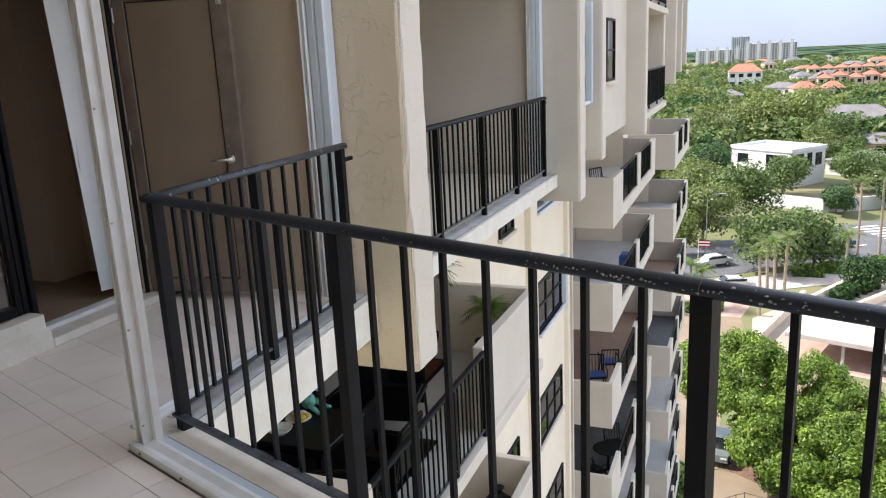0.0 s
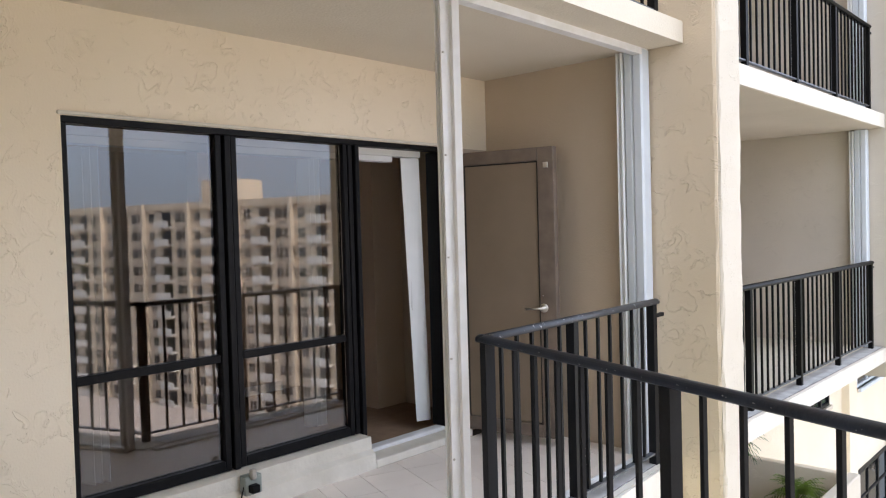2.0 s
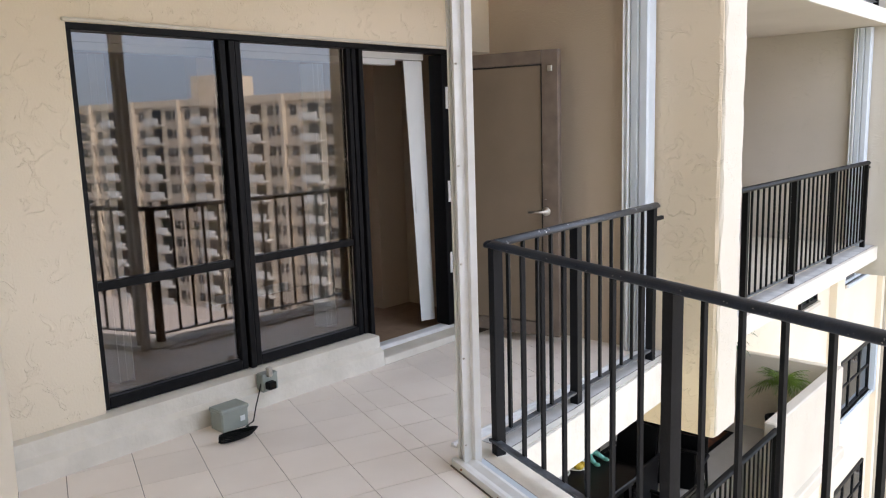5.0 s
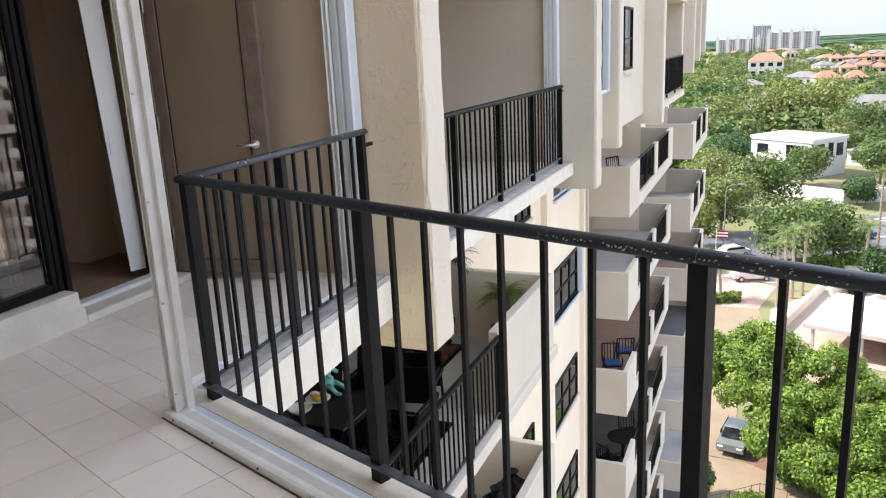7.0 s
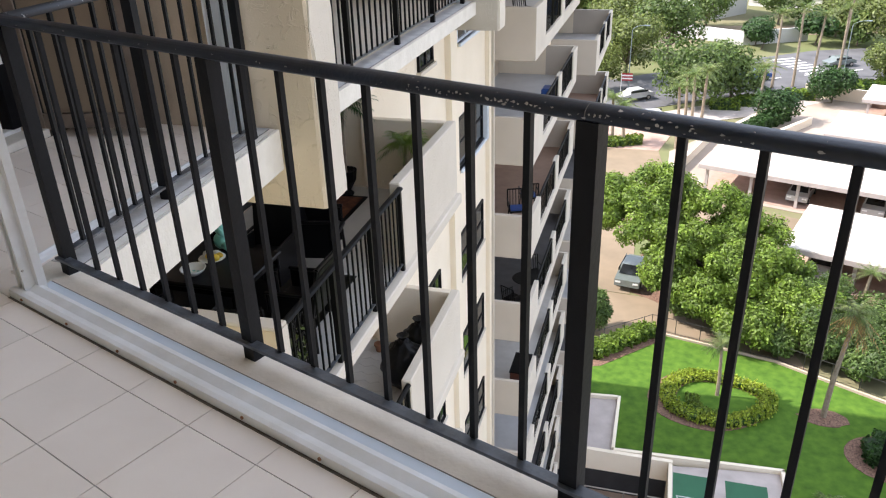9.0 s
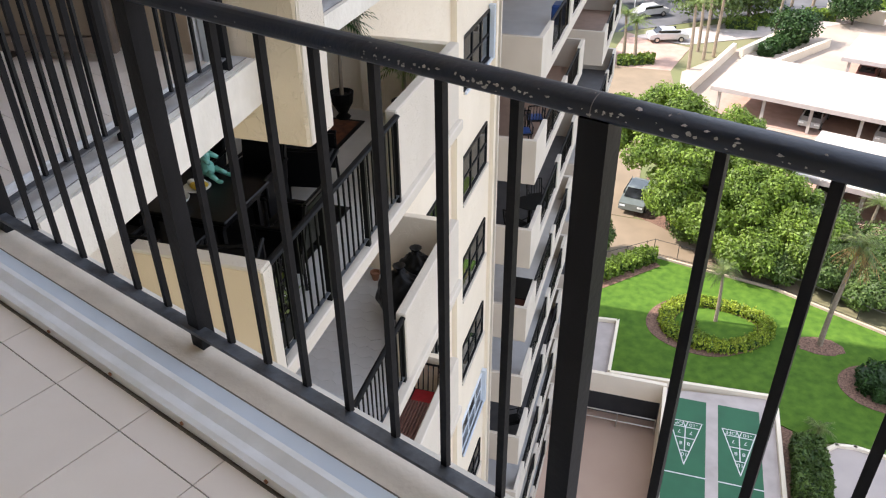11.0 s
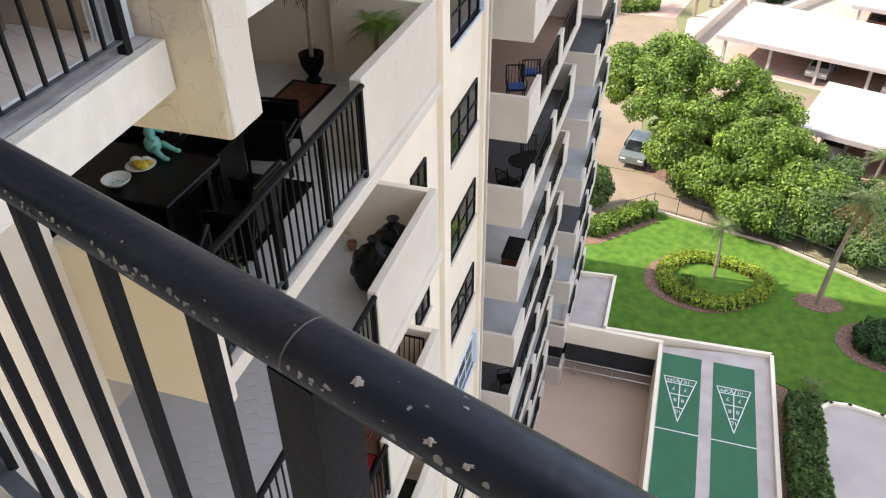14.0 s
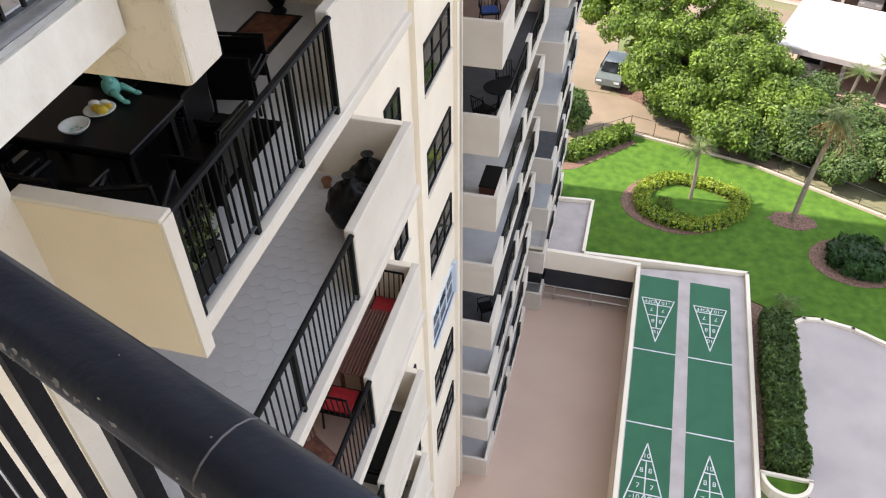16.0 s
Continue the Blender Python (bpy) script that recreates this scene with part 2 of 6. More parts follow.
M_BRICKPAVE = mat("salmon_paving", (0.45, 0.30, 0.24), (0.36, 0.24, 0.19), 1.5, 0.9, detail=9)
M_ROAD = mat("asphalt", (0.13, 0.13, 0.135), (0.085, 0.085, 0.09), 0.4, 0.9, detail=9)
M_LINE = mat("road_paint", (0.7, 0.7, 0.68), (0.55, 0.55, 0.53), 4, 0.8)
M_DECK = mat("brown_deck_coating", (0.53, 0.385, 0.30), (0.48, 0.345, 0.265), 0.35, 0.8, detail=9)
M_CONC = mat("pale_concrete", (0.50, 0.44, 0.41), (0.40, 0.35, 0.32), 1.3, 0.9, 0.2, 30, detail=9)
M_DRIVE = mat("lilac_concrete", (0.47, 0.41, 0.375), (0.38, 0.33, 0.305), 0.5, 0.9, 0.2, 20, detail=9)
M_COURT = mat("green_court_paint", (0.022, 0.13, 0.06), (0.018, 0.105, 0.05), 0.8, 0.75, detail=9)
M_MULCH = mat("mulch", (0.27, 0.155, 0.105), (0.06, 0.035, 0.025), 13, 0.95, 1.0, 40)
M_ROOFW = mat("white_roof_coating", (0.52, 0.475, 0.42), (0.44, 0.40, 0.35), 0.15, 0.8, detail=9)
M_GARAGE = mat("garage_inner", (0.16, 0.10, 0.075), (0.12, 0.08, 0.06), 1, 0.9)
M_LEAF = leaf_mat("ficus_leaves", (0.20, 0.295, 0.036), (0.105, 0.175, 0.024))
# near black: holds the shade inside the garage opening as colour
M_PIT = mat("shaded_pit_wall", (0.05, 0.052, 0.056), (0.035, 0.036, 0.04), 1, 0.85)
M_WOOD = leaf_mat("town_leaves", (0.165, 0.20, 0.05), (0.105, 0.14, 0.036))
M_WOODY = leaf_mat("pale_town_leaves", (0.20, 0.235, 0.055), (0.14, 0.18, 0.045))
M_LEAF2 = leaf_mat("olive_leaves", (0.115, 0.17, 0.04), (0.075, 0.125, 0.03))
M_LEAF3 = leaf_mat("deep_leaves", (0.045, 0.10, 0.022), (0.03, 0.075, 0.018))
M_SHRUB = leaf_mat("shrub_leaves", (0.12, 0.19, 0.04), (0.065, 0.115, 0.026))
M_LIME = leaf_mat("lime_hedge_leaves", (0.19, 0.27, 0.03), (0.13, 0.20, 0.025))
M_HEART = leaf_mat("golden_hedge_leaves", (0.38, 0.44, 0.045), (0.22, 0.31, 0.032))
M_FROND = leaf_mat("palm_fronds", (0.10, 0.17, 0.04), (0.16, 0.18, 0.06))
M_DRYF = leaf_mat("dry_fronds", (0.42, 0.26, 0.09), (0.28, 0.16, 0.06))
M_BARK = mat("bark", (0.2, 0.16, 0.12), (0.12, 0.09, 0.065), 6, 0.95, 0.8, 20)
M_PALMBARK = mat("palm_bark", (0.33, 0.27, 0.2), (0.22, 0.17, 0.12), 6, 0.95, 0.8, 18)
M_ROOFR = mat("orange_roof_tile", (0.38, 0.17, 0.105), (0.29, 0.125, 0.08), 0.5, 0.85)
M_ROOFG = mat("grey_roof_shingle", (0.19, 0.18, 0.175), (0.13, 0.12, 0.12), 0.5, 0.9)
M_HOUSEW = mat("white_house_render", (0.64, 0.63, 0.61), (0.57, 0.56, 0.54), 0.5, 0.8)
M_HOUSEB = mat("pink_house_render", (0.58, 0.43, 0.34), (0.52, 0.38, 0.3), 0.5, 0.85)
M_TWIN = mat("tower_render", (0.60, 0.51, 0.41), (0.54, 0.46, 0.37), 0.2, 0.85)
M_FENCE = mat("black_fence", (0.02, 0.02, 0.02), (0.03, 0.03, 0.03), 5, 0.5)
M_CARW = mat("silver_car_paint", (0.6, 0.6, 0.6), (0.56, 0.56, 0.56), 3, 0.25, metal=0.3)
M_CARG = mat("grey_car_paint", (0.2, 0.23, 0.22), (0.17, 0.2, 0.19), 3, 0.25, metal=0.3)
M_CARY = mat("yellow_car_paint", (0.6, 0.4, 0.03), (0.55, 0.36, 0.03), 3, 0.3)
M_CARR = mat("maroon_car_paint", (0.28, 0.12, 0.1), (0.25, 0.1, 0.09), 3, 0.3)
M_TYRE = mat("tyre", (0.015, 0.015, 0.015), (0.025, 0.025, 0.025), 9, 0.8)
M_BLUE = mat("blue_plastic", (0.02, 0.08, 0.3), (0.015, 0.06, 0.24), 5, 0.4)

# ---- mesh helpers ----
def box(bm, x0, x1, y0, y1, z0, z1):
    vs = [bm.verts.new((x, y, z)) for z in (z0, z1) for y in (y0, y1) for x in (x0, x1)]
    for f in ((0, 2, 3, 1), (4, 5, 7, 6), (0, 1, 5, 4), (2, 6, 7, 3), (0, 4, 6, 2), (1, 3, 7, 5)):
        bm.faces.new([vs[k] for k in f])

def prism(bm, pts, z0, z1):
    a = [bm.verts.new((x, y, z0)) for x, y in pts]
    b = [bm.verts.new((x, y, z1)) for x, y in pts]
    n = len(pts)
    bm.faces.new(a[::-1]); bm.faces.new(b)
    for k in range(n):
        bm.faces.new((a[k], a[(k + 1) % n], b[(k + 1) % n], b[k]))

def sweep(bm, a, b, prof):
    """A closed profile (across, up) drawn along the line from a to b."""
    a, b = Vector(a), Vector(b)
    d = (b - a).normalized()
    s = d.cross(Vector((0, 0, 1)))
    s = s.normalized() if s.length > 1e-4 else Vector((1, 0, 0))
    u = s.cross(d)
    ra, rb = ([bm.verts.new(e + s * p + u * q) for p, q in prof] for e in (a, b))
    n = len(prof)
    bm.faces.new(ra); bm.faces.new(rb[::-1])
    for k in range(n):
        bm.faces.new((ra[k], rb[k], rb[(k + 1) % n], ra[(k + 1) % n]))

def tube(bm, a, b, r0, r1=None, n=8):
    r1 = r0 if r1 is None else r1
    a, b = Vector(a), Vector(b)
    d = (b - a).normalized()
    s = d.orthogonal().normalized()
    u = d.cross(s)
    ring = lambda e, r: [bm.verts.new(e + (s * math.cos(t * math.tau / n) + u * math.sin(t * math.tau / n)) * r) for t in range(n)]
    ra, rb = ring(a, r0), ring(b, r1)
    bm.faces.new(ra[::-1]); bm.faces.new(rb)
    for k in range(n):
        bm.faces.new((ra[k], ra[(k + 1) % n], rb[(k + 1) % n], rb[k]))

def lathe(bm, c, prof, n=16):
    """Turned shape: (radius, height) pairs round the axis at c."""
    rings = [[bm.verts.new((c[0] + r * math.cos(t * math.tau / n), c[1] + r * math.sin(t * math.tau / n), c[2] + h)) for t in range(n)] for r, h in prof]
    for a, b in zip(rings, rings[1:]):
        for k in range(n):
            bm.faces.new((a[k], a[(k + 1) % n], b[(k + 1) % n], b[k]))
    bm.faces.new(rings[0][::-1]); bm.faces.new(rings[-1])

def rounded(bm, w=0.006, seg=2):
    bmesh.ops.bevel(bm, geom=[e for e in bm.edges], offset=w, segments=seg, affect='EDGES', profile=0.6, clamp_overlap=True)

def smooth(me):
    for p in me.polygons:
        p.use_smooth = True

def part(name, bm, material, parent=None, label="", soft=False):
    bmesh.ops.recalc_face_normals(bm, faces=bm.faces)
    me = bpy.data.meshes.new(name)
    bm.to_mesh(me)
    bm.free()
    me.materials.append(material)
    if soft:
        smooth(me)
    ob = new(name, me)
    ob.parent = parent
    return tagged(ob, label)

def pbox(name, m, parent, *a, bev=0.0, label=""):
    bm = bmesh.new()
    box(bm, *a)
    if bev:
        rounded(bm, bev, 1)
    return part(name, bm, m, parent, label)

def thing(name, label, category, group="", at=(0, 0, 0)):
    e = new(name)
    e.location = at
    e.empty_display_size = 0.1
    return tagged(e, label, category, group)

def struct(name, m, *a, bev=0.0):
    return tagged(pbox(name, m, None, *a, bev=bev), kind="structure")

def sprism(name, m, pts, z0, z1):
    bm = bmesh.new()
    prism(bm, pts, z0, z1)
    return tagged(part(name, bm, m), kind="structure")

def clip(poly, halfs):
    """Cut a polygon by half planes (a, b, c): keep a*x + b*y <= c."""
    for a, b, c in halfs:
        out = []
        for k in range(len(poly)):
            p, q = poly[k - 1], poly[k]
            dp, dq = a * p[0] + b * p[1] - c, a * q[0] + b * q[1] - c
            if dp * dq < 0:
                t = dp / (dp - dq)
                out.append((p[0] + t * (q[0] - p[0]), p[1] + t * (q[1] - p[1])))
            if dq <= 0:
                out.append(q)
        poly = out
        if len(poly) < 3:
            return []
    return poly

UX, UY = math.cos(radians(-20.2)), math.sin(radians(-20.2))   # the outer rail's direction
def uv(s, v):
    return (UX * s - UY * v, UY * s + UX * v)

# ---- our balcony: shell ----
WX = -1.60          # face of the window wall
EY = 2.05           # face of the end wall and fin
CH = 2.73           # ceiling
SPAN = 6.0          # how far the wing runs
(sprism("floor_slab", M_EDGE, [(WX, EY), (-0.04, EY), (0.09, 0.063), uv(SPAN, 0.09), uv(SPAN, -2.1), (WX, -1.66)], -0.26, -0.012))
sprism("ceiling", M_CEIL, [(WX, EY), (0.06, EY), (0.06, 0.042), uv(SPAN, 0.06), uv(SPAN, -2.1), (WX, -1.66)], CH, CH + 0.14)
struct("wall_west_low", M_CREAM, WX - 0.2, WX, -1.70, -1.20, 0, CH)
struct("wall_west_head", M_CREAM, WX - 0.2, WX, -1.20, EY, 2.18, CH)
struct("wall_west_corner", M_TAN, WX - 0.2, WX, 1.58, EY, 0, 2.18)
sprism("wall_south", M_CREAM, [uv(-0.9, -2.1), uv(SPAN, -2.1), uv(SPAN, -2.35), uv(-0.9, -2.35)], 0, CH)
sprism("wall_wing_end", M_CREAM, [uv(SPAN, 0.09), uv(SPAN + 0.2, 0.09), uv(SPAN + 0.2, -2.35), uv(SPAN, -2.35)], -0.25, CH)
struct("wall_end", M_TAN, WX - 0.2, -0.30, EY, EY + 0.3, -0.25, CH)

# tower mass behind and below
TOPZ = 13.5
struct("wall_tower_above", M_BEIGE, -16, WX, -14, EY + 0.3, CH + 0.14, TOPZ)
sprism("wall_tower_wing", M_BEIGE, [(WX, -1.75), uv(SPAN, -2.36), uv(SPAN, -14), (WX, -14)], -0.25, TOPZ)
struct("wall_tower_low", M_CREAM, -16, -1.48, -14, 2.2, GZ - 3, -0.26)
struct("wall_room_back", M_ROOM, -6.2, -6.0, -1.7, EY + 0.3, -0.05, CH)
struct("wall_room_side", M_ROOM, -6.0, WX - 0.2, EY + 0.02, EY + 0.3, -0.05, CH)
struct("wall_room_south", M_ROOM, -6.0, WX - 0.2, -1.95, -1.7, -0.05, CH)
struct("ceiling_room", M_ROOM, -6.0, WX - 0.2, -1.7, EY, 2.5, 2.6)
struct("floor_room", M_CARPET, -6.0, WX - 0.03, -1.7, EY, -0.12, 0.035)
struct("wall_room_mid", M_ROOM, -4.2, -4.0, 0.9, EY, 0.035, 2.5)
struct("wall_tower_back", M_BEIGE, -16, -6.2, -14, EY + 0.3, -0.26, CH + 0.14)
# the stub wall seen through the doorway
struct("wall_room_stub", M_ROOM, -3.0, -2.6, 1.72, EY, 0.035, 2.5)
struct("baseboard", M_BLIND, -4.0, -3.985, 0.9, 1.72, 0.035, 0.12)

# curb under the windows, two steps
bm = bmesh.new()
prof = [(-1.80, 0), (-1.485, 0), (-1.49, 0.10), (-1.525, 0.125), (-1.53, 0.205), (-1.80, 0.215)]
ra = [bm.verts.new((x, -1.69, z)) for x, z in prof]
rb = [bm.verts.new((x, 0.675, z)) for x, z in prof]
bm.faces.new(ra); bm.faces.new(rb[::-1])
for k in range(len(prof)):
    bm.faces.new((ra[k], rb[k], rb[(k + 1) % 6], ra[(k + 1) % 6]))
tagged(part("curb", bm, M_EDGE), kind="structure")
struct("threshold", M_EDGE, WX - 0.2, WX + 0.118, 0.677, 1.66, 0, 0.055, bev=0.006)
struct("threshold_track", M_ALU, WX - 0.12, WX - 0.03, 0.675, 1.58, 0.055, 0.085, bev=0.006)

# windows
def window_wall():
    w = tagged(new("window_1"), kind="structure")
    fr = lambda *a: pbox("window_frame", M_FRAME, w, *a, bev=0.004)
    x0, x1 = WX - 0.10, WX - 0.035
    fr(x0, x1 + 0.03, -1.20, 1.58, 2.145, 2.18)
    fr(x0, x1 + 0.02, -1.20, -1.168, 0.215, 2.145)
    for y in (-0.335, -0.285, -0.235):
        fr(x0, x1 + (0.03 if y == -0.285 else 0.012), y - 0.02, y + 0.02, 0.215, 2.145)
    for y in (0.60, 0.645, 0.69):
        fr(x0, x1 + (0.015 if y < 0.66 else 0.035), y - 0.018, y + 0.018, 0.215 if y < 0.68 else 0.09, 2.145)
    for ya, yb in ((-1.165, -0.355), (-0.215, 0.58)):
        fr(x0, x1 + 0.012, ya, yb, 0.215, 0.275)
        fr(x0, x1, ya, yb, 0.842, 0.888)
        for za, zb in ((0.275, 0.842), (0.888, 2.145)):
            p = pbox("pane", M_PANE, w, WX - 0.058, WX - 0.052, ya, yb, za, zb)
            p.visible_shadow = False
    # dark jamb with pale strips at the doorway
    fr(x0 - 0.05, x1 + 0.02, 1.50, 1.58, 0.085, 2.145)
    for z in (0.5, 1.05, 1.75):
        pbox("strike_plate", M_ALU, w, x1 + 0.02, x1 + 0.024, 1.53, 1.555, z, z + 0.16)
    fr(WX - 0.01, WX + 0.02, 1.582, 1.612, 0.06, 2.18)
    return w
window_wall()
struct("trim_head", M_EDGE, WX, WX + 0.02, -1.22, 1.6, 2.182, 2.20, bev=0.004)

# interior blind: one leaning slat, valance, chain
bl = thing("vertical_blind", "white vinyl vertical blind drawn aside at the doorway", "blind")
bm = bmesh.new()
lo = [bm.verts.new(v) for v in ((-1.85, 1.43, 0.10), (-1.81, 1.545, 0.10), (-1.815, 1.55, 0.10), (-1.855, 1.435, 0.10))]
hi = [bm.verts.new(v) for v in ((-1.86, 1.345, 2.11), (-1.82, 1.50, 2.11), (-1.825, 1.505, 2.11), (-1.865, 1.35, 2.11))]
bm.faces.new(lo[::-1]); bm.faces.new(hi)
for k in range(4):
    bm.faces.new((lo[k], lo[(k + 1) % 4], hi[(k + 1) % 4], hi[k]))
part("slat", bm, M_BLIND, bl)
pbox("valance", M_BLIND, bl, -1.93, -1.84, -1.15, 1.24, 2.075, 2.13)
pbox("headrail", M_BLIND, bl, -1.89, -1.801, -1.15, 1.5, 2.115, 2.178)
bm = bmesh.new()
for k in range(12):
    a = math.pi * k / 11
    if k:
        tube(bm, pv, (-1.85, 1.435 + 0.022 * math.cos(a), 0.98 - 0.03 * math.sin(a)), 0.003, n=5)
    pv = (-1.85, 1.435 + 0.022 * math.cos(a), 0.98 - 0.03 * math.sin(a))
tube(bm, (-1.85, 1.457, 0.98), (-1.85, 1.44, 2.05), 0.003, n=5)
tube(bm, (-1.85, 1.413, 0.98), (-1.85, 1.43, 2.05), 0.003, n=5)
part("chain", bm, M_STEEL, bl)
# gathered slats behind the fixed panes
cb = thing("drawn_blind", "cream vertical slats hanging behind the fixed window", "blind")
for k, y in enumerate((-1.08, -1.04, -1.0, 0.36, 0.40, 0.44)):
    bm = bmesh.new()
    prism(bm, [(-1.83, y), (-1.73, y + 0.026), (-1.73, y + 0.029), (-1.83, y + 0.003)], 0.3, 2.05)
    part("slat", bm, M_BLIND, cb)

# security door, swung open against the end wall
sdoor = thing("security_door", "taupe painted security door swung wide open", "door", at=(WX, 1.635, 0))
sdoor.rotation_euler = (0, 0, radians(10.8))
def ld(*a):
    return (a[0] - WX, a[1] - WX, a[2] - 1.80, a[3] - 1.80, a[4], a[5])
pbox("panel", M_DOOR, sdoor, *ld(-1.50, -0.895, 1.805, 1.835, 0.16, 2.03), bev=0.003)
for a in ((-1.58, -1.50, 1.79, 1.85, 0.06, 2.13), (-0.895, -0.77, 1.79, 1.85, 0.06, 2.13), (-1.50, -0.895, 1.79, 1.85, 2.035, 2.13), (-1.50, -0.895, 1.79, 1.85, 0.06, 0.155)):
    pbox("frame", M_DOORF, sdoor, *ld(*a), bev=0.004)
bm = bmesh.new()
lathe(bm, (0, 0, 0), [(0.032, 0), (0.032, 0.006), (0.026, 0.010), (0.012, 0.012), (0.012, 0.045)], 18)
bmesh.ops.transform(bm, matrix=pose(-0.865 - WX, 1.79 - 1.80, 0.99, 90), verts=bm.verts)
hd = part("rosette", bm, M_STEEL, sdoor, soft=True)
bm = bmesh.new()
tube(bm, (-0.865 - WX, -0.055, 0.99), (-0.985 - WX, -0.06, 0.985), 0.009, 0.007, 10)
part("lever", bm, M_STEEL, sdoor, "brushed steel lever handle", True)
pbox("bolt", M_STEEL, sdoor, *ld(-0.845, -0.81, 1.775, 1.79, 1.98, 2.02), bev=0.003)
# black strips added to draw the gap line between panel and frame
for a in ((-1.50, -0.895, 1.7995, 1.8045, 2.024, 2.034), (-1.50, -1.49, 1.7995, 1.8045, 0.16, 2.024), (-0.905, -0.895, 1.7995, 1.8045, 0.16, 2.024)):
    pbox("gap_line", M_GAPLINE, sdoor, *ld(*a))
for z in (0.3, 1.1, 1.9):
    pbox("hinge", M_STEEL, sdoor, *ld(-1.60, -1.575, 1.775, 1.80, z, z + 0.1), bev=0.003)

# storm shutter: corner post, floor track, stack of folded blades
post = thing("shutter_post", "ridged white aluminium storm shutter post", "post", at=(*uv(0.046, -0.152), 0))
bm = bmesh.new()
pr = [(-0.055, -0.035), (-0.032, -0.038), (-0.03, -0.006), (-0.006, -0.003), (-0.004, -0.04), (0.022, -0.044), (0.026, -0.002), (0.05, 0.0), (0.06, 0.03), (0.02, 0.034), (-0.02, 0.03), (-0.055, 0.02)]
ang = radians(-20)
prism(bm, [(p * math.cos(ang) - q * math.sin(ang), p * math.sin(ang) + q * math.cos(ang)) for p, q in pr], 0.005, CH)
part("extrusion", bm, M_ALU, post)
for z in (0.12, 0.55, 1.0, 1.45, 1.9, 2.35):
    bm = bmesh.new()
    tube(bm, (0.012, -0.045, z), (0.011, -0.038, z), 0.005, n=6)
    part("screw", bm, M_STEEL, post)

tr = thing("shutter_track", "white aluminium shutter floor track with rusty screws", "track")
bm = bmesh.new()
sweep(bm, (*uv(0.0, -0.185), 0), (*uv(SPAN - 0.05, -0.185), 0), [(0.045, 0.0), (0.045, 0.035), (0.03, 0.04), (0.02, 0.04), (0.015, 0.03), (0.0, 0.03), (-0.03, 0.045), (-0.05, 0.04), (-0.05, 0.0)])
part("rail", bm, M_ALU, tr)
for k in range(16):
    bm = bmesh.new()
    s = 0.1 + k * 0.33
    tube(bm, (*uv(s, -0.2315), 0.018), (*uv(s, -0.236), 0.018), 0.006, n=7)
    part("screw", bm, M_TERRA, tr)
bm = bmesh.new()
sweep(bm, (*uv(-0.05, -0.16), CH), (*uv(SPAN - 0.05, -0.16), CH), [(0.03, 0), (0.03, -0.04), (-0.03, -0.04), (-0.03, 0)])
part("top_rail", bm, M_ALU, tr)

def shutter_stack(x, y, z0, z1, w=0.20):
    t = thing("accordion_shutter", "folded accordion storm shutter, pale blue-white aluminium", "shutter", "folded storm shutters", at=(x, y, z0))
    cuts = [0.0, 0.10, 0.17, 0.27, 0.62, 1.0]
    for k, (a, b) in enumerate(zip(cuts, cuts[1:])):
        x0, x1, e = a * w, b * w - 0.003, min(0.012, (b - a) * w * 0.3)
        bm = bmesh.new()
        prism(bm, [(x0, -0.088 + 0.014 * (k % 2)), (x0 + e, -0.10 + 0.010 * (k % 2)), (x1 - e, -0.10 + 0.006 * (k % 2)), (x1, -0.085), (x1, 0.0), (x0, 0.0)], 0, z1 - z0)
        part("blade", bm, M_SHUT if k > 2 else M_ALU, t)
    return t
shutter_stack(-0.375, EY - 0.012, -0.01, CH - 0.01)
tr2 = thing("shutter_track", "aluminium shutter track along the side rail", "track")
bm = bmesh.new()
sweep(bm, (-0.20, -0.05, -0.012), (-0.225, EY - 0.02, -0.012), [(0.03, 0.0), (0.03, 0.03), (0.012, 0.035), (0.006, 0.02), (-0.006, 0.02), (-0.012, 0.035), (-0.03, 0.03), (-0.03, 0.0)])
part("rail", bm, M_ALU, tr2)
bm = bmesh.new()
sweep(bm, (-0.21, -0.05, CH), (-0.21, EY - 0.02, CH), [(0.03, 0), (0.03, -0.045), (-0.03, -0.045), (-0.03, 0)])
part("top_rail", bm, M_ALU, tr2)

# curb outside the tracks
sprism("curb_outer", M_EDGE, [(-0.19, EY), (-0.04, EY), (0.09, 0.063), uv(SPAN, 0.09), uv(SPAN, -0.14), (-0.13, -0.101)], -0.012, 0.012)

ct = sprism("curb_top", M_WORN, [(-0.125, 0.075), (0.045, 0.075), (-0.075, EY - 0.004), (-0.185, EY - 0.004)], 0.012, 0.017)
bm = bmesh.new()
for q in range(30):
    ya, yb = 0.08 + q * 0.065, 0.08 + (q + 1) * 0.065
    xa, xb = (0.047 - 0.061 * yy + 0.008 * noise.noise(Vector((yy * 6.3, 2, 0))) for yy in (ya, yb))
    wa, wb = (0.006 + 0.004 * noise.noise(Vector((yy * 11, 7, 0))) for yy in (ya, yb))
    bm.faces.new([bm.verts.new(v) for v in ((xa, ya, 0.0178), (xa + wa, ya, 0.0178), (xb + wb, yb, 0.0178), (xb, yb, 0.0178))])
part("crack", bm, M_GROUT, ct)

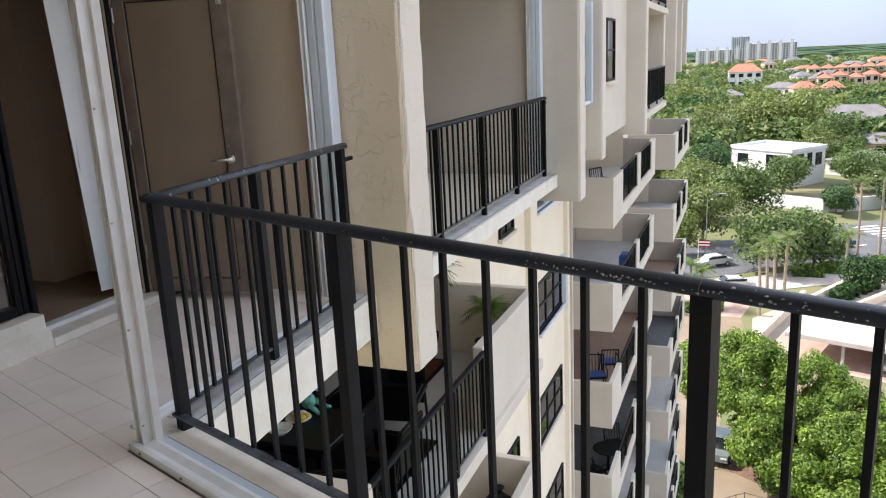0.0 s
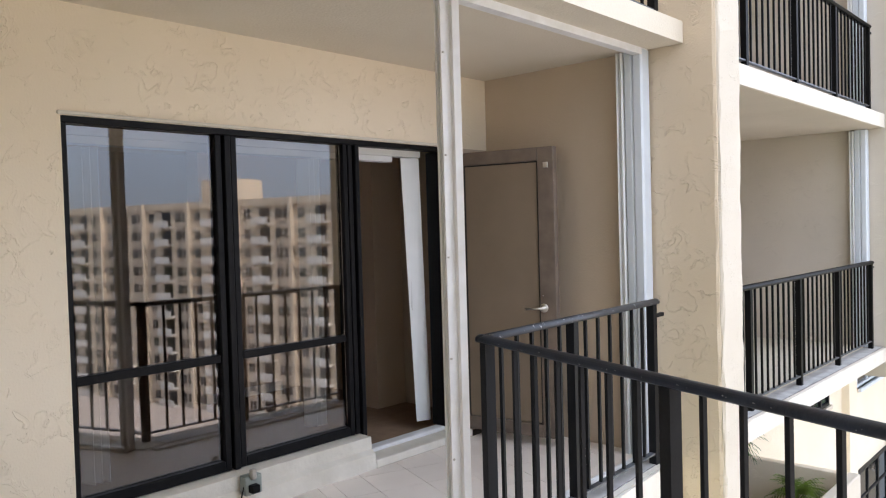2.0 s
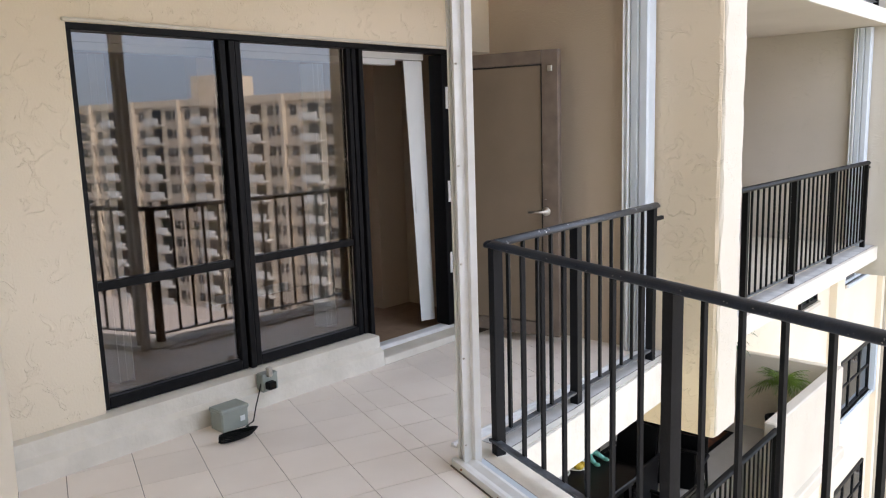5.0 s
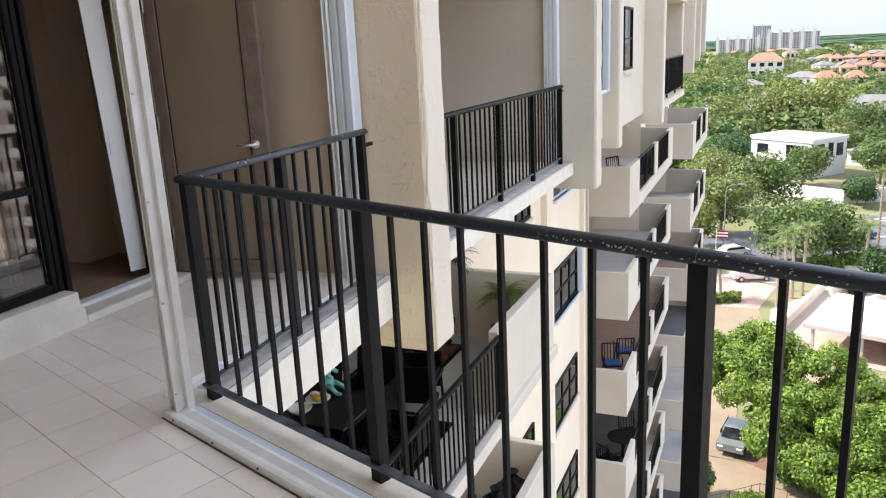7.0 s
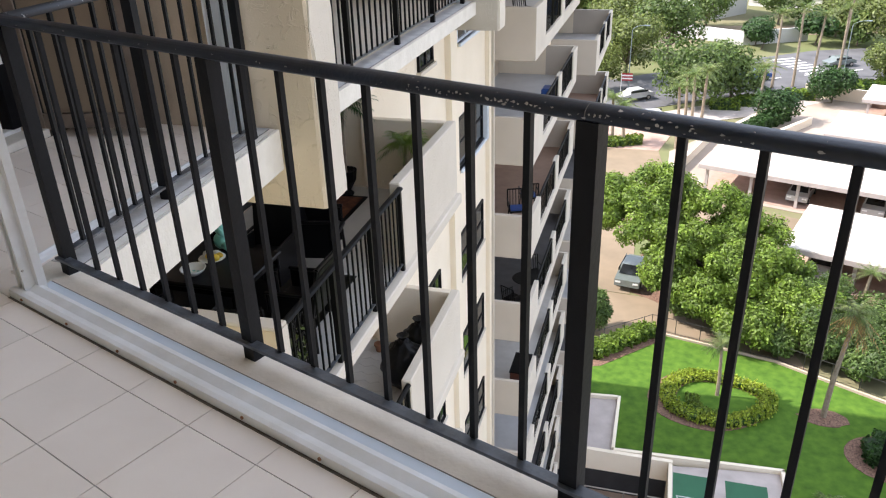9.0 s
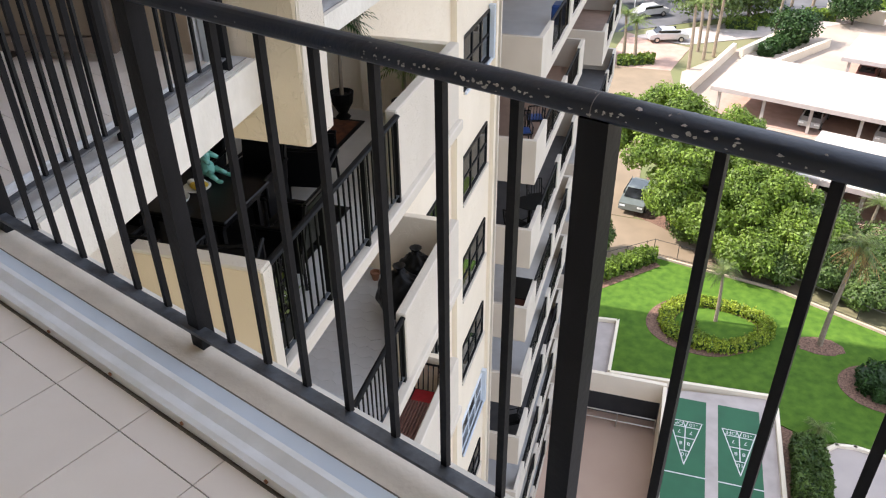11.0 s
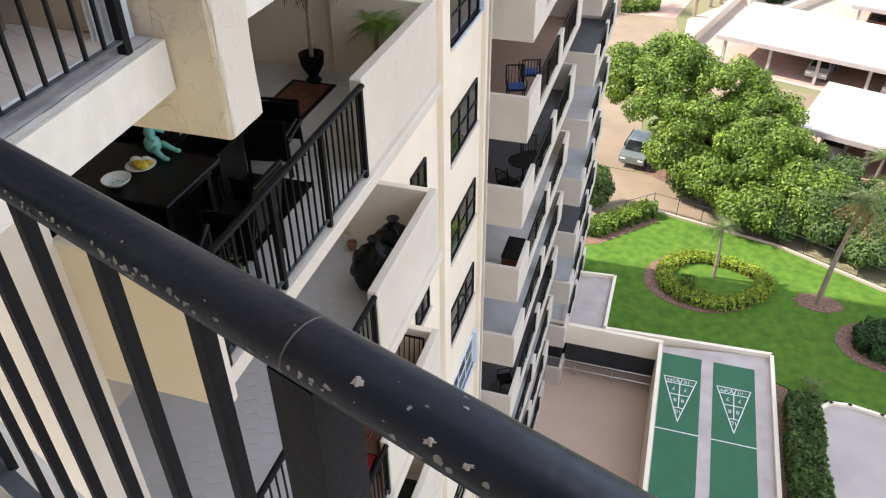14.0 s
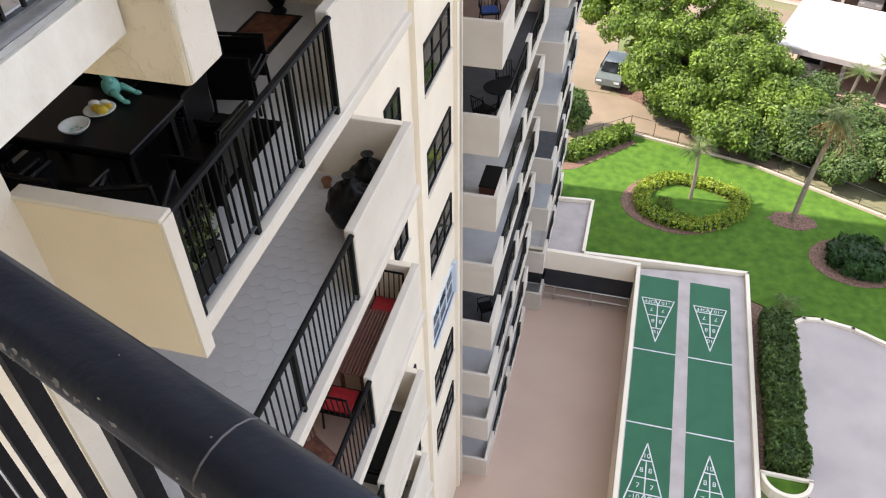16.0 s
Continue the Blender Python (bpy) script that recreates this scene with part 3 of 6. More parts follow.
def ragged_edge(name, a, b, z0, z1, depth, seed, parent):
    """The chipped, uneven face of a slab edge from a to b."""
    bm = bmesh.new()
    a, b = Vector((*a, 0)), Vector((*b, 0))
    d = b - a
    n = int(d.length / 0.05)
    out = Vector((d.y, -d.x, 0)).normalized()
    cols = []
    for k in range(n + 1):
        c = a + d * k / n
        w = [0.006 * noise.noise(Vector((k * 0.35, q * 2.0, seed))) + 0.004 * noise.noise(Vector((k * 1.3, q, seed))) for q in range(5)]
        cols.append([bm.verts.new(c + out * o + Vector((0, 0, z))) for o, z in ((-depth, z0), (w[0], z0 + 0.006 + w[1]), (0.004 + w[2], (z0 + z1) / 2), (w[3], z1 - 0.012), (-0.012 + 2 * w[4], z1 + 0.3 * w[1]), (-depth, z1))])
    for p, q in zip(cols, cols[1:]):
        for i in range(6):
            bm.faces.new((p[i], p[(i + 1) % 6], q[(i + 1) % 6], q[i]))
    bm.faces.new(cols[0]); bm.faces.new(cols[-1][::-1])
    return part(name, bm, M_EDGE, parent)
ragged_edge("slab_edge", (-0.036, EY - 0.006), (0.093, 0.068), -0.262, 0.0145, 0.03, 3.0, ct)

st1 = sprism("curb_strip", M_SHUT, [uv(0.06, -0.138), uv(SPAN, -0.138), uv(SPAN, -0.078), uv(0.04, -0.078)], 0.012, 0.0165)
sprism("curb_joint", M_GROUT, [uv(0.04, -0.0775), uv(SPAN, -0.0775), uv(SPAN, -0.0725), uv(0.04, -0.0725)], 0.012, 0.0135)
sprism("curb_coat", M_COAT, [uv(0.04, -0.072), uv(SPAN, -0.072), uv(SPAN, 0.075), uv(0.09, 0.075)], 0.012, 0.0150)
sprism("floor_dirt", M_GROUT, [uv(0.0, -0.2405), uv(SPAN, -0.2435), uv(SPAN, -0.2362), uv(0.0, -0.2362)], -0.001, 0.0025)
# ---- railings ----
CAP = [(0.022, -0.016), (0.030, -0.010), (0.031, -0.002), (0.028, 0.007), (0.021, 0.0135), (0.011, 0.018), (0.0, 0.0195), (-0.011, 0.018), (-0.021, 0.0135), (-0.028, 0.007), (-0.031, -0.002), (-0.030, -0.010), (-0.022, -0.016)]
CAP = [(p * 0.96, q * 1.0) for p, q in CAP]
FARCAP = [(p * 1.32, q * 1.25) for p, q in CAP[::2]]
RAIL_Z, RAIL_OUT = 1.062, 0.024     # handrail of our own balcony: height of its middle, and how far outside the bars it sits
def railing(p, q, z, posts, bars, label, near=False, bracket=True, group="balcony railings", cap_m=None):
    """A black steel railing from p to q over level z; posts and bars by their distance from p."""
    t = thing("balcony_railing", label, "railing", group, at=(p[0], p[1], z))
    d = Vector((q[0] - p[0], q[1] - p[1], 0))
    L = d.length
    d.normalize()
    s = Vector((-d.y, d.x, 0))
    m, mc = (M_BAR, cap_m or M_RAIL) if near else (M_RAILFAR, M_RAILFAR)
    up = Vector((0, 0, 1.031))
    if near:
        up = s * RAIL_OUT + Vector((0, 0, RAIL_Z)) if near == "front" else Vector((0, 0, RAIL_Z))
    ztop = up.z - 0.014
    bm = bmesh.new()
    sweep(bm, -d * 0.03 + up, d * (L + 0.03) + up, CAP if near else FARCAP)
    part("top_rail", bm, mc, t, "black handrail with chipped paint" if near else "", soft=near)
    bm = bmesh.new()
    sweep(bm, Vector((0, 0, 0.085)), d * L + Vector((0, 0, 0.085)), [(0.019, -0.006), (0.019, 0.006), (-0.019, 0.006), (-0.019, -0.006)])
    part("bottom_rail", bm, M_RAILLOW, t)
    def bar(nm, a, wa, wb, z0, z1):
        bm = bmesh.new()
        c = d * a + (s * 0.021 if near == "front" else s * 0)
        pts = [c + d * wa + s * wb, c - d * wa + s * wb, c - d * wa - s * wb, c + d * wa - s * wb]
        prism(bm, [(v.x, v.y) for v in pts], z0, z1)
        return bm
    for a in posts:
        part("post", bar("post", a, 0.025, 0.025, -0.01, ztop), m, t)
    bars = list(bars)
    if bars:
        me = None
        for a in bars:
            if me is None:
                ob = part("baluster", bar("baluster", 0, 0.0085, 0.0085, 0.085, ztop), m, t)
                me = ob.data
            else:
                ob = new("baluster", me)
                ob.parent = t
            ob.location = d * a
    if bracket:
        bm = bmesh.new()
        sweep(bm, d * (L - 0.01) + Vector((0, 0, 0.97)), d * (L + 0.13) + Vector((0, 0, 0.97)), [(0.012, -0.012), (0.012, 0.012), (-0.012, 0.012), (-0.012, -0.012)])
        part("bracket", bm, m, t)
    return t

def spread(a, b, step):
    n = max(1, round((b - a) / step))
    return [a + (b - a) * k / n for k in range(1, n)]

P1 = [0.03, 1.195, 2.412, 3.64, 4.87]
BARS = [0.26 + 0.156 * k for k in range(6)] + [1.337 + 0.1545 * k for k in range(7)] + [2.60 + 0.152 * k for k in range(7)]
railing((0.0, 0.0), uv(5.9, 0), 0.0, P1, BARS + [b for a, c in zip(P1[3:], P1[4:] + [5.9]) for b in spread(a, c, 0.158)], "black painted steel balcony railing with chipped handrail", near="front", bracket=False)
railing((0.0, 0.03), (-0.085, 1.86), 0.0, [0.80, 1.80], spread(0, 0.8, 0.145) + spread(0.8, 1.80, 0.145), "black painted steel railing along the alcove", near=True, cap_m=M_RAILB)

# fins: full-height slabs that end a little below our floor
def rough_slab(bm, x0, x1, y0, y1, z0, z1, step, amp, seed, r=0.025):
    """A standing slab with rounded, hand-trowelled corners that wander a little."""
    ring = [(x0, y0 + r), (x0 + r, y0), (x1 - r, y0), (x1 - 0.3 * r, y0 + 0.3 * r), (x1, y0 + r), (x1, y1 - r), (x1 - 0.3 * r, y1 - 0.3 * r), (x1 - r, y1), (x0 + r, y1), (x0, y1 - r)]
    n = max(2, int((z1 - z0) / step))
    rings = []
    for k in range(n + 1):
        z = z0 + (z1 - z0) * k / n
        rings.append([bm.verts.new((x + amp * noise.noise(Vector((q * 3.1 + seed, z * 5.5, 1))) + 0.4 * amp * noise.noise(Vector((q, z * 23, seed))),
                                    y + amp * noise.noise(Vector((q * 3.1 + seed, z * 5.5, 9))), z)) for q, (x, y) in enumerate(ring)])
    m = len(ring)
    bm.faces.new(rings[0][::-1]); bm.faces.new(rings[-1])
    for a, b in zip(rings, rings[1:]):
        for q in range(m):
            bm.faces.new((a[q], a[(q + 1) % m], b[(q + 1) % m], b[q]))

def fin(name, xa, xb, y0, y1, zb, m=M_TOWER, step=0.5):
    bm = bmesh.new()
    rough_slab(bm, xa, xb - 0.012, y0, y1, zb, TOPZ, step, 0.006 if step < 0.2 else 0.0, y0)
    f = tagged(part(name, bm, m), kind="structure")
    bm = bmesh.new()
    rough_slab(bm, xb - 0.05, xb, y0 + 0.012, y1 - 0.006, zb + 0.012, TOPZ - 0.01, step, 0.008 if step < 0.2 else 0.0, y0 + 40, 0.014)
    part("edge_band", bm, M_WHITE, f, "white painted outer edge")
    return f
fin("wall_fin_1", -3.2, 0.285, EY + 0.012, EY + 0.36, -0.54, M_BEIGE, 0.07)
fin("wall_fin_2", -3.2, 0.26, 7.77, 8.12, -0.40, M_TOWER, 0.1)
fin("wall_fin_3", -2.0, -0.19, 12.05, 12.42, -0.41)
fin("wall_fin_4", -2.0, -0.03, 17.15, 17.5, -0.47)
fin("wall_fin_5", -2.0, -0.25, 23.45, 23.8, -0.15)
fin("wall_fin_6", -2.0, -0.33, 28.6, 28.9, 0.25)
fin("wall_fin_7", -2.0, -0.36, 31.6, 31.9, 0.6)
fin("wall_fin_8", -2.0, -0.34, 33.9, 34.2, 0.9)

# ---- second balcony and those over it ----
BACK = -3.2
struct("wall_back", M_TAN, BACK - 0.3, BACK, 2.41, 7.76, GZ - 3, TOPZ)
for k, z in ((0, 0.0), (1, ST + 0.04), (2, 2 * ST + 0.08)):
    sl = struct("balcony_slab", M_WHITE, BACK, -0.08, 2.40, 7.76, z - 0.19, z - 0.03, bev=0.012)
    railing((-0.175, 2.46), (-0.185, 7.56), z - 0.02, [0.0, 1.25, 2.5, 3.75, 5.09], [b for a, c in zip([0.0, 1.25, 2.5, 3.75], [1.25, 2.5, 3.75, 5.09]) for b in spread(a, c, 0.135)], "black steel railing of a neighbouring balcony")
    tagged(pbox("curb_top", M_WORN, sl, -0.27, -0.10, 2.44, 7.74, z - 0.03, z - 0.024), "worn grey paint on the slab edge")
    bm = bmesh.new()
    for q in range(40):
        ya, yb = 2.46 + q * 0.132, 2.46 + (q + 1) * 0.132
        xa, xb = (-0.097 + 0.006 * noise.noise(Vector((yy * 3.1, k, 0))) for yy in (ya, yb))
        bm.faces.new([bm.verts.new(v) for v in ((xa, ya, z - 0.022), (xa + 0.007, ya, z - 0.022), (xb + 0.007, yb, z - 0.022), (xb, yb, z - 0.022))])
    part("crack", bm, M_GROUT, sl)
    ragged_edge("slab_edge", (-0.076, 7.75), (-0.076, 2.42), z - 0.193, z - 0.028, 0.02, 11.0 + k, sl)
    shutter_stack(-0.43, 7.75, z - 0.03, z + ST - 0.16, 0.2)
railing((0.0, 0.03), (-0.035, 1.86), ST + 0.05, [0.0, 0.80, 1.80], spread(0, 0.8, 0.145) + spread(0.8, 1.80, 0.145), "black steel railing of the balcony above")
gdn = thing("sliding_door", "black framed sliding door standing at the back of a balcony", "door", "balcony doors", at=(BACK, 5.2, -ST - 0.02))
for q in range(2):
    pbox("glass_leaf", M_DARKGLASS, gdn, 0.01, 0.03, q * 0.95 + 0.05, q * 0.95 + 0.9, 0.05, 2.1)
    pbox("frame", M_FRAME, gdn, 0.004, 0.06, q * 0.95, q * 0.95 + 0.05, 0.0, 2.15)
pbox("frame", M_FRAME, gdn, 0.004, 0.06, 1.85, 1.92, 0.0, 2.15)
sdw = tagged(new("window_2"), kind="structure")
for a in ((3.3, 3.36, 0, 2.2), (4.6, 4.66, 0, 2.2), (5.9, 5.96, 0, 2.2), (3.3, 5.96, 2.14, 2.2)):
    pbox("window_frame", M_FRAME, sdw, BACK, BACK + 0.06, a[0], a[1], a[2], a[3])
pbox("pane", M_DARKGLASS, sdw, BACK + 0.004, BACK + 0.02, 3.36, 5.9, 0.05, 2.14)

# ---- tower face beyond ----
struct("wall_face_upper", M_WHITE, -2.2, -0.50, 8.12, 17.15, -0.22, TOPZ)
for nm, xw, ya, yb in (("wall_face_a", -1.85, 8.12, 16.88), ("wall_recess_a", -3.6, 16.88, 25.87), ("wall_face_b", -1.85, 25.87, 27.13), ("wall_recess_b", -3.6, 27.13, 33.87), ("wall_face_c", -1.85, 33.87, 34.2)):
    struct(nm, M_CREAM if xw > -3 else M_TAN, -16, xw, ya, yb, GZ - 3, -0.22)
struct("ceiling_recess", M_CEIL, -3.6, -1.85, 16.88, 33.87, -0.219, -0.10)
struct("wall_core", M_BEIGE, -16, -2.2, 8.12, 34.2, -0.22, TOPZ)
struct("wall_core_west", M_BEIGE, -16, BACK - 0.3, 2.35, 8.12, GZ - 3, TOPZ)
struct("wall_return", M_CREAM, BACK - 0.3, -1.85, 7.98, 8.12, GZ - 3, -0.4)

def window(x, y0, y1, z0, z1, lites, m_frame, shutter=False, group="tower windows"):
    w = thing("tower_window", "black framed sliding window with dark glass" if not shutter else "dark window beside a folded pale shutter", "window", group, at=(x, y0, z0))
    W, H = y1 - y0, z1 - z0
    pb = lambda n, m, *a: pbox(n, m, w, *a)
    for a in ((0, 0.05, 0, W, 0, 0.05), (0, 0.05, 0, W, H - 0.05, H), (0, 0.05, 0, 0.05, 0.05, H - 0.05), (0, 0.05, W - 0.05, W, 0.05, H - 0.05)):
        pb("frame", m_frame, *a)
    for k in range(1, lites):
        yy = W * k / lites
        pb("mullion", m_frame, 0, 0.045, yy - 0.025, yy + 0.025, 0.05, H - 0.05)
    pb("mullion", m_frame, 0.005, 0.04, 0.05, W - 0.05, H * 0.5 - 0.018, H * 0.5 + 0.018)
    pb("pane", M_DARKGLASS, 0.004, 0.02, 0.05, W - 0.05, 0.05, H - 0.05)
    pb("sill", M_WHITE, 0, 0.09, -0.06, W + 0.06, -0.07, 0)
    if shutter:
        for k in range(3):
            pb("shutter_blade", M_SHUT, 0.02, 0.16 - 0.02 * (k % 2), W + 0.01 + k * 0.05, W + 0.05 + k * 0.05, -0.05, H + 0.1)
            pb("shutter_track", M_SHUT, 0.02, 0.14, -0.05, W, -0.06, 0.0) if k == 0 else None
    return w
for lev in (0, 1, 2):
    z = lev * (ST + 0.03)
    window(-0.50, 10.85, 11.75, z + 0.72, z + 2.35, 1, M_FRAME, True)
    window(-0.50, 14.1, 15.15, z + 0.95, z + 2.25, 1, M_FRAME, lev > 0)
for k in range(1, 9):
    z = -k * ST
    window(-1.85, 13.25, 15.55, z + 1.08, z + 2.22, 3, M_FRAME if k not in (1, 6) else M_SHUT, k in (1, 2, 6))
    window(-1.85, 10.65, 11.55, z + 1.08, z + 2.22, 2, M_FRAME)
struct("wall_pilaster_a", M_CREAM, -1.85, -1.72, 12.45, 12.95, GZ - 3, -0.22)
struct("wall_pilaster_b", M_CREAM, -1.85, -1.74, 16.0, 16.22, GZ - 3, -0.22)
struct("wall_pilaster_c", M_WHITE, -1.85, -1.70, 16.30, 16.42, GZ - 3, -0.22)
# rails on the upper floors beyond
for lev in (0, 1):
    z = lev * (ST + 0.03)
    struct("balcony_slab", M_WHITE, -2.0, -0.14, 17.5, 23.45, z - 0.2, z - 0.04)
    railing((-0.22, 17.55), (-0.22, 23.4), z, [0, 1.95, 3.9, 5.85], spread(0, 5.85, 0.15), "black steel railing on the upper tower")

# ---- lower balconies of the near bay ----
FLOORS = [M_FLOORG, M_HEX, M_FLOORB, M_FLOORG, M_HEX, M_FLOORB, M_FLOORG, M_HEX]
for k in range(1, 10):
    z = -k * ST - 0.02
    struct("balcony_slab", M_WHITE, BACK, -0.35, 2.24 if k == 1 else 0.9, 7.955, z - 0.17, z - 0.012, bev=0.015)
    struct("balcony_floor", FLOORS[(k - 1) % 8], BACK, -0.50, 2.24 if k == 1 else 0.9, 7.85, z - 0.012, z)
    par = tagged(new("wall_parapet"), kind="structure")
    pbox("front", M_WHITE, par, -0.56, -0.42, 5.45, 7.97, z - 0.22, z + 1.09, bev=0.015)
    pbox("return", M_CREAM, par, -1.85, -0.56, 7.85, 7.97, z - 0.22, z + 1.085, bev=0.01)
    pbox("bracket", M_FRAME, par, -0.50, -0.46, 5.38, 5.46, z + 0.93, z + 0.97)
    y0 = 2.42 if k == 1 else 1.0
    railing((-0.40 if k == 1 else -0.44, y0), (-0.42 if k == 1 else -0.46, 5.42), z, [0.0, 1.0, 2.0, 5.42 - y0 - 0.02] if k == 1 else [0.0, 1.4, 2.6, 5.42 - y0 - 0.02], spread(0, 5.42 - y0, 0.125), "black steel railing of a lower balcony", bracket=False)
# side wall of the balcony below ours
sw = tagged(new("wall_side"), kind="structure")
pbox("side_face", M_SIDE, sw, -1.48, -0.33, 2.20, 2.32, -3.05, -1.70, bev=0.012)
pbox("cap", M_WHITE, sw, -1.48, -0.315, 2.185, 2.335, -1.70, -1.665, bev=0.01)
pbox("front_band", M_WHITE, sw, -0.33, -0.31, 2.20, 2.33, -3.04, -1.70)
struct("wall_low_band", M_WHITE, -1.48, -1.44, 1.75, 2.2, GZ - 3, -0.26)

# ---- boxed balconies further along ----
BAY_LIFT = 0.21
BAY_FLOORS = [M_HEX, M_FLOORG, M_HEX, M_FLOORB, M_CHAR, M_FLOORG, M_HEX, M_CHAR]
def box_bay(y0, y1, x, levels):
    L = y1 - y0
    for k in levels:
        z = -k * ST + BAY_LIFT
        struct("balcony_slab", M_WHITE, -3.6, x - 0.02, y0 + 0.13, y1 - 0.13, z - 0.17, z - 0.012)
        struct("balcony_floor", BAY_FLOORS[k % 8], -3.6, x - 0.14, y0 + 0.13, y1 - 0.13, z - 0.012, z)
        par = tagged(new("wall_parapet"), kind="structure")
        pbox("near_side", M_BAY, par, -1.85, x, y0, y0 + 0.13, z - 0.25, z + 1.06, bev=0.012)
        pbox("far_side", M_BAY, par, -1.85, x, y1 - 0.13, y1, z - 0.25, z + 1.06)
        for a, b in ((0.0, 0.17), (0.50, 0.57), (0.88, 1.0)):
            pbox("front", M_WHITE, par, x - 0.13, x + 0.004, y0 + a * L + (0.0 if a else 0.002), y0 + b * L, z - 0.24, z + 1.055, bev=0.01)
        gd = thing("sliding_door", "dark glazed sliding door at the back of a balcony", "door", "balcony doors", at=(-3.6, y0 + 1.2, z))
        for q in range(4):
            pbox("glass_leaf", M_DARKGLASS, gd, 0.004, 0.03, q * 1.1, q * 1.1 + 1.02, 0.05, 2.1)
            pbox("frame", M_FRAME, gd, 0.004, 0.05, q * 1.1 + 1.02, q * 1.1 + 1.1, 0.0, 2.15)
        pbox("kerb", M_WHITE, par, x - 0.13, x, y0 + 0.17 * L, y0 + 0.88 * L, z - 0.24, z + 0.1)
        for a, b in ((0.17, 0.50), (0.57, 0.88)):
            railing((x - 0.06, y0 + a * L), (x - 0.06, y0 + b * L), z, [0.04, (b - a) * L * 0.5, (b - a) * L - 0.04], spread(0, (b - a) * L, 0.16), "black steel railing between white parapets", bracket=False)
box_bay(16.75, 26.0, -0.73, range(1, 11))
box_bay(27.0, 34.0, -0.12, range(1, 11))

# ---- ground ----
def sheet(name, m, pts, z, label="", thick=0.04):
    bm = bmesh.new()
    prism(bm, pts, z - thick, z)
    return tagged(part(name, bm, m), kind="structure")
bm = bmesh.new()
for x0, x1, y0, y1 in ((-4000, -16, -600, 4800), (-16, 4.36, 28.3, 4800), (4.36, 4000, -600, 4800), (-16, 4.36, -600, -14)):
    f = [bm.verts.new((x, y, GZ)) for x, y in ((x0, y0), (x1, y0), (x1, y1), (x0, y1))]
    bm.faces.new(f)
tagged(part("ground", bm, M_ROUGH), kind="structure")
PIT = -27.72
sheet("deck_floor", M_DECK, [(-16, -14), (4.37, -14), (4.37, 31.5), (-16, 31.5)], PIT, thick=0.3)
struct("wall_pit_side", M_CREAM, 4.37, 4.55, -14, 28.2, PIT, -24.60)
struct("wall_pit_back", M_CREAM, -1.9, 4.55, 28.20, 28.42, -25.75, -24.55)
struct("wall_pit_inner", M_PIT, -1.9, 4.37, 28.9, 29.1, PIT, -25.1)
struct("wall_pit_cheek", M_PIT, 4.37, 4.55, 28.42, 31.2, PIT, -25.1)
pr = thing("pipe_rail", "grey steel pipe rail before the garage opening", "railing")
for z in (-26.75, -27.3):
    bm = bmesh.new(); tube(bm, (-1.4, 28.0, z), (4.3, 28.0, z), 0.035, n=6); part("pipe", bm, M_STEEL, pr)
for x in (-1.4, 0.5, 2.4, 4.3):
    bm = bmesh.new(); tube(bm, (x, 28.0, PIT), (x, 28.0, -26.72), 0.035, n=6); part("upright", bm, M_STEEL, pr)

# courts
sheet("terrace_court", M_CONC, [(4.55, -14), (9.62, -14), (9.62, 28.85), (4.55, 28.2)], -24.74, thick=0.26)
sheet("terrace_walk", M_CONC, [(-0.6, 28.42), (1.72, 28.42), (1.72, 32.8), (-0.6, 32.6)], -24.74, thick=0.26)
for name, pts in (("wall_kerb_a", [(9.50, -14), (9.68, -14), (9.68, 28.97), (9.50, 28.80)]), ("wall_kerb_b", [(1.72, 28.42), (9.68, 28.80), (9.68, 28.98), (1.72, 28.60)]),
                  ("wall_kerb_c", [(1.60, 28.6), (1.76, 28.6), (1.76, 32.95), (1.60, 32.8)]), ("wall_kerb_d", [(-0.6, 32.6), (1.62, 32.8), (1.62, 32.95), (-0.6, 32.75)])):
    sprism(name, M_CREAM, pts, GZ, -24.52)

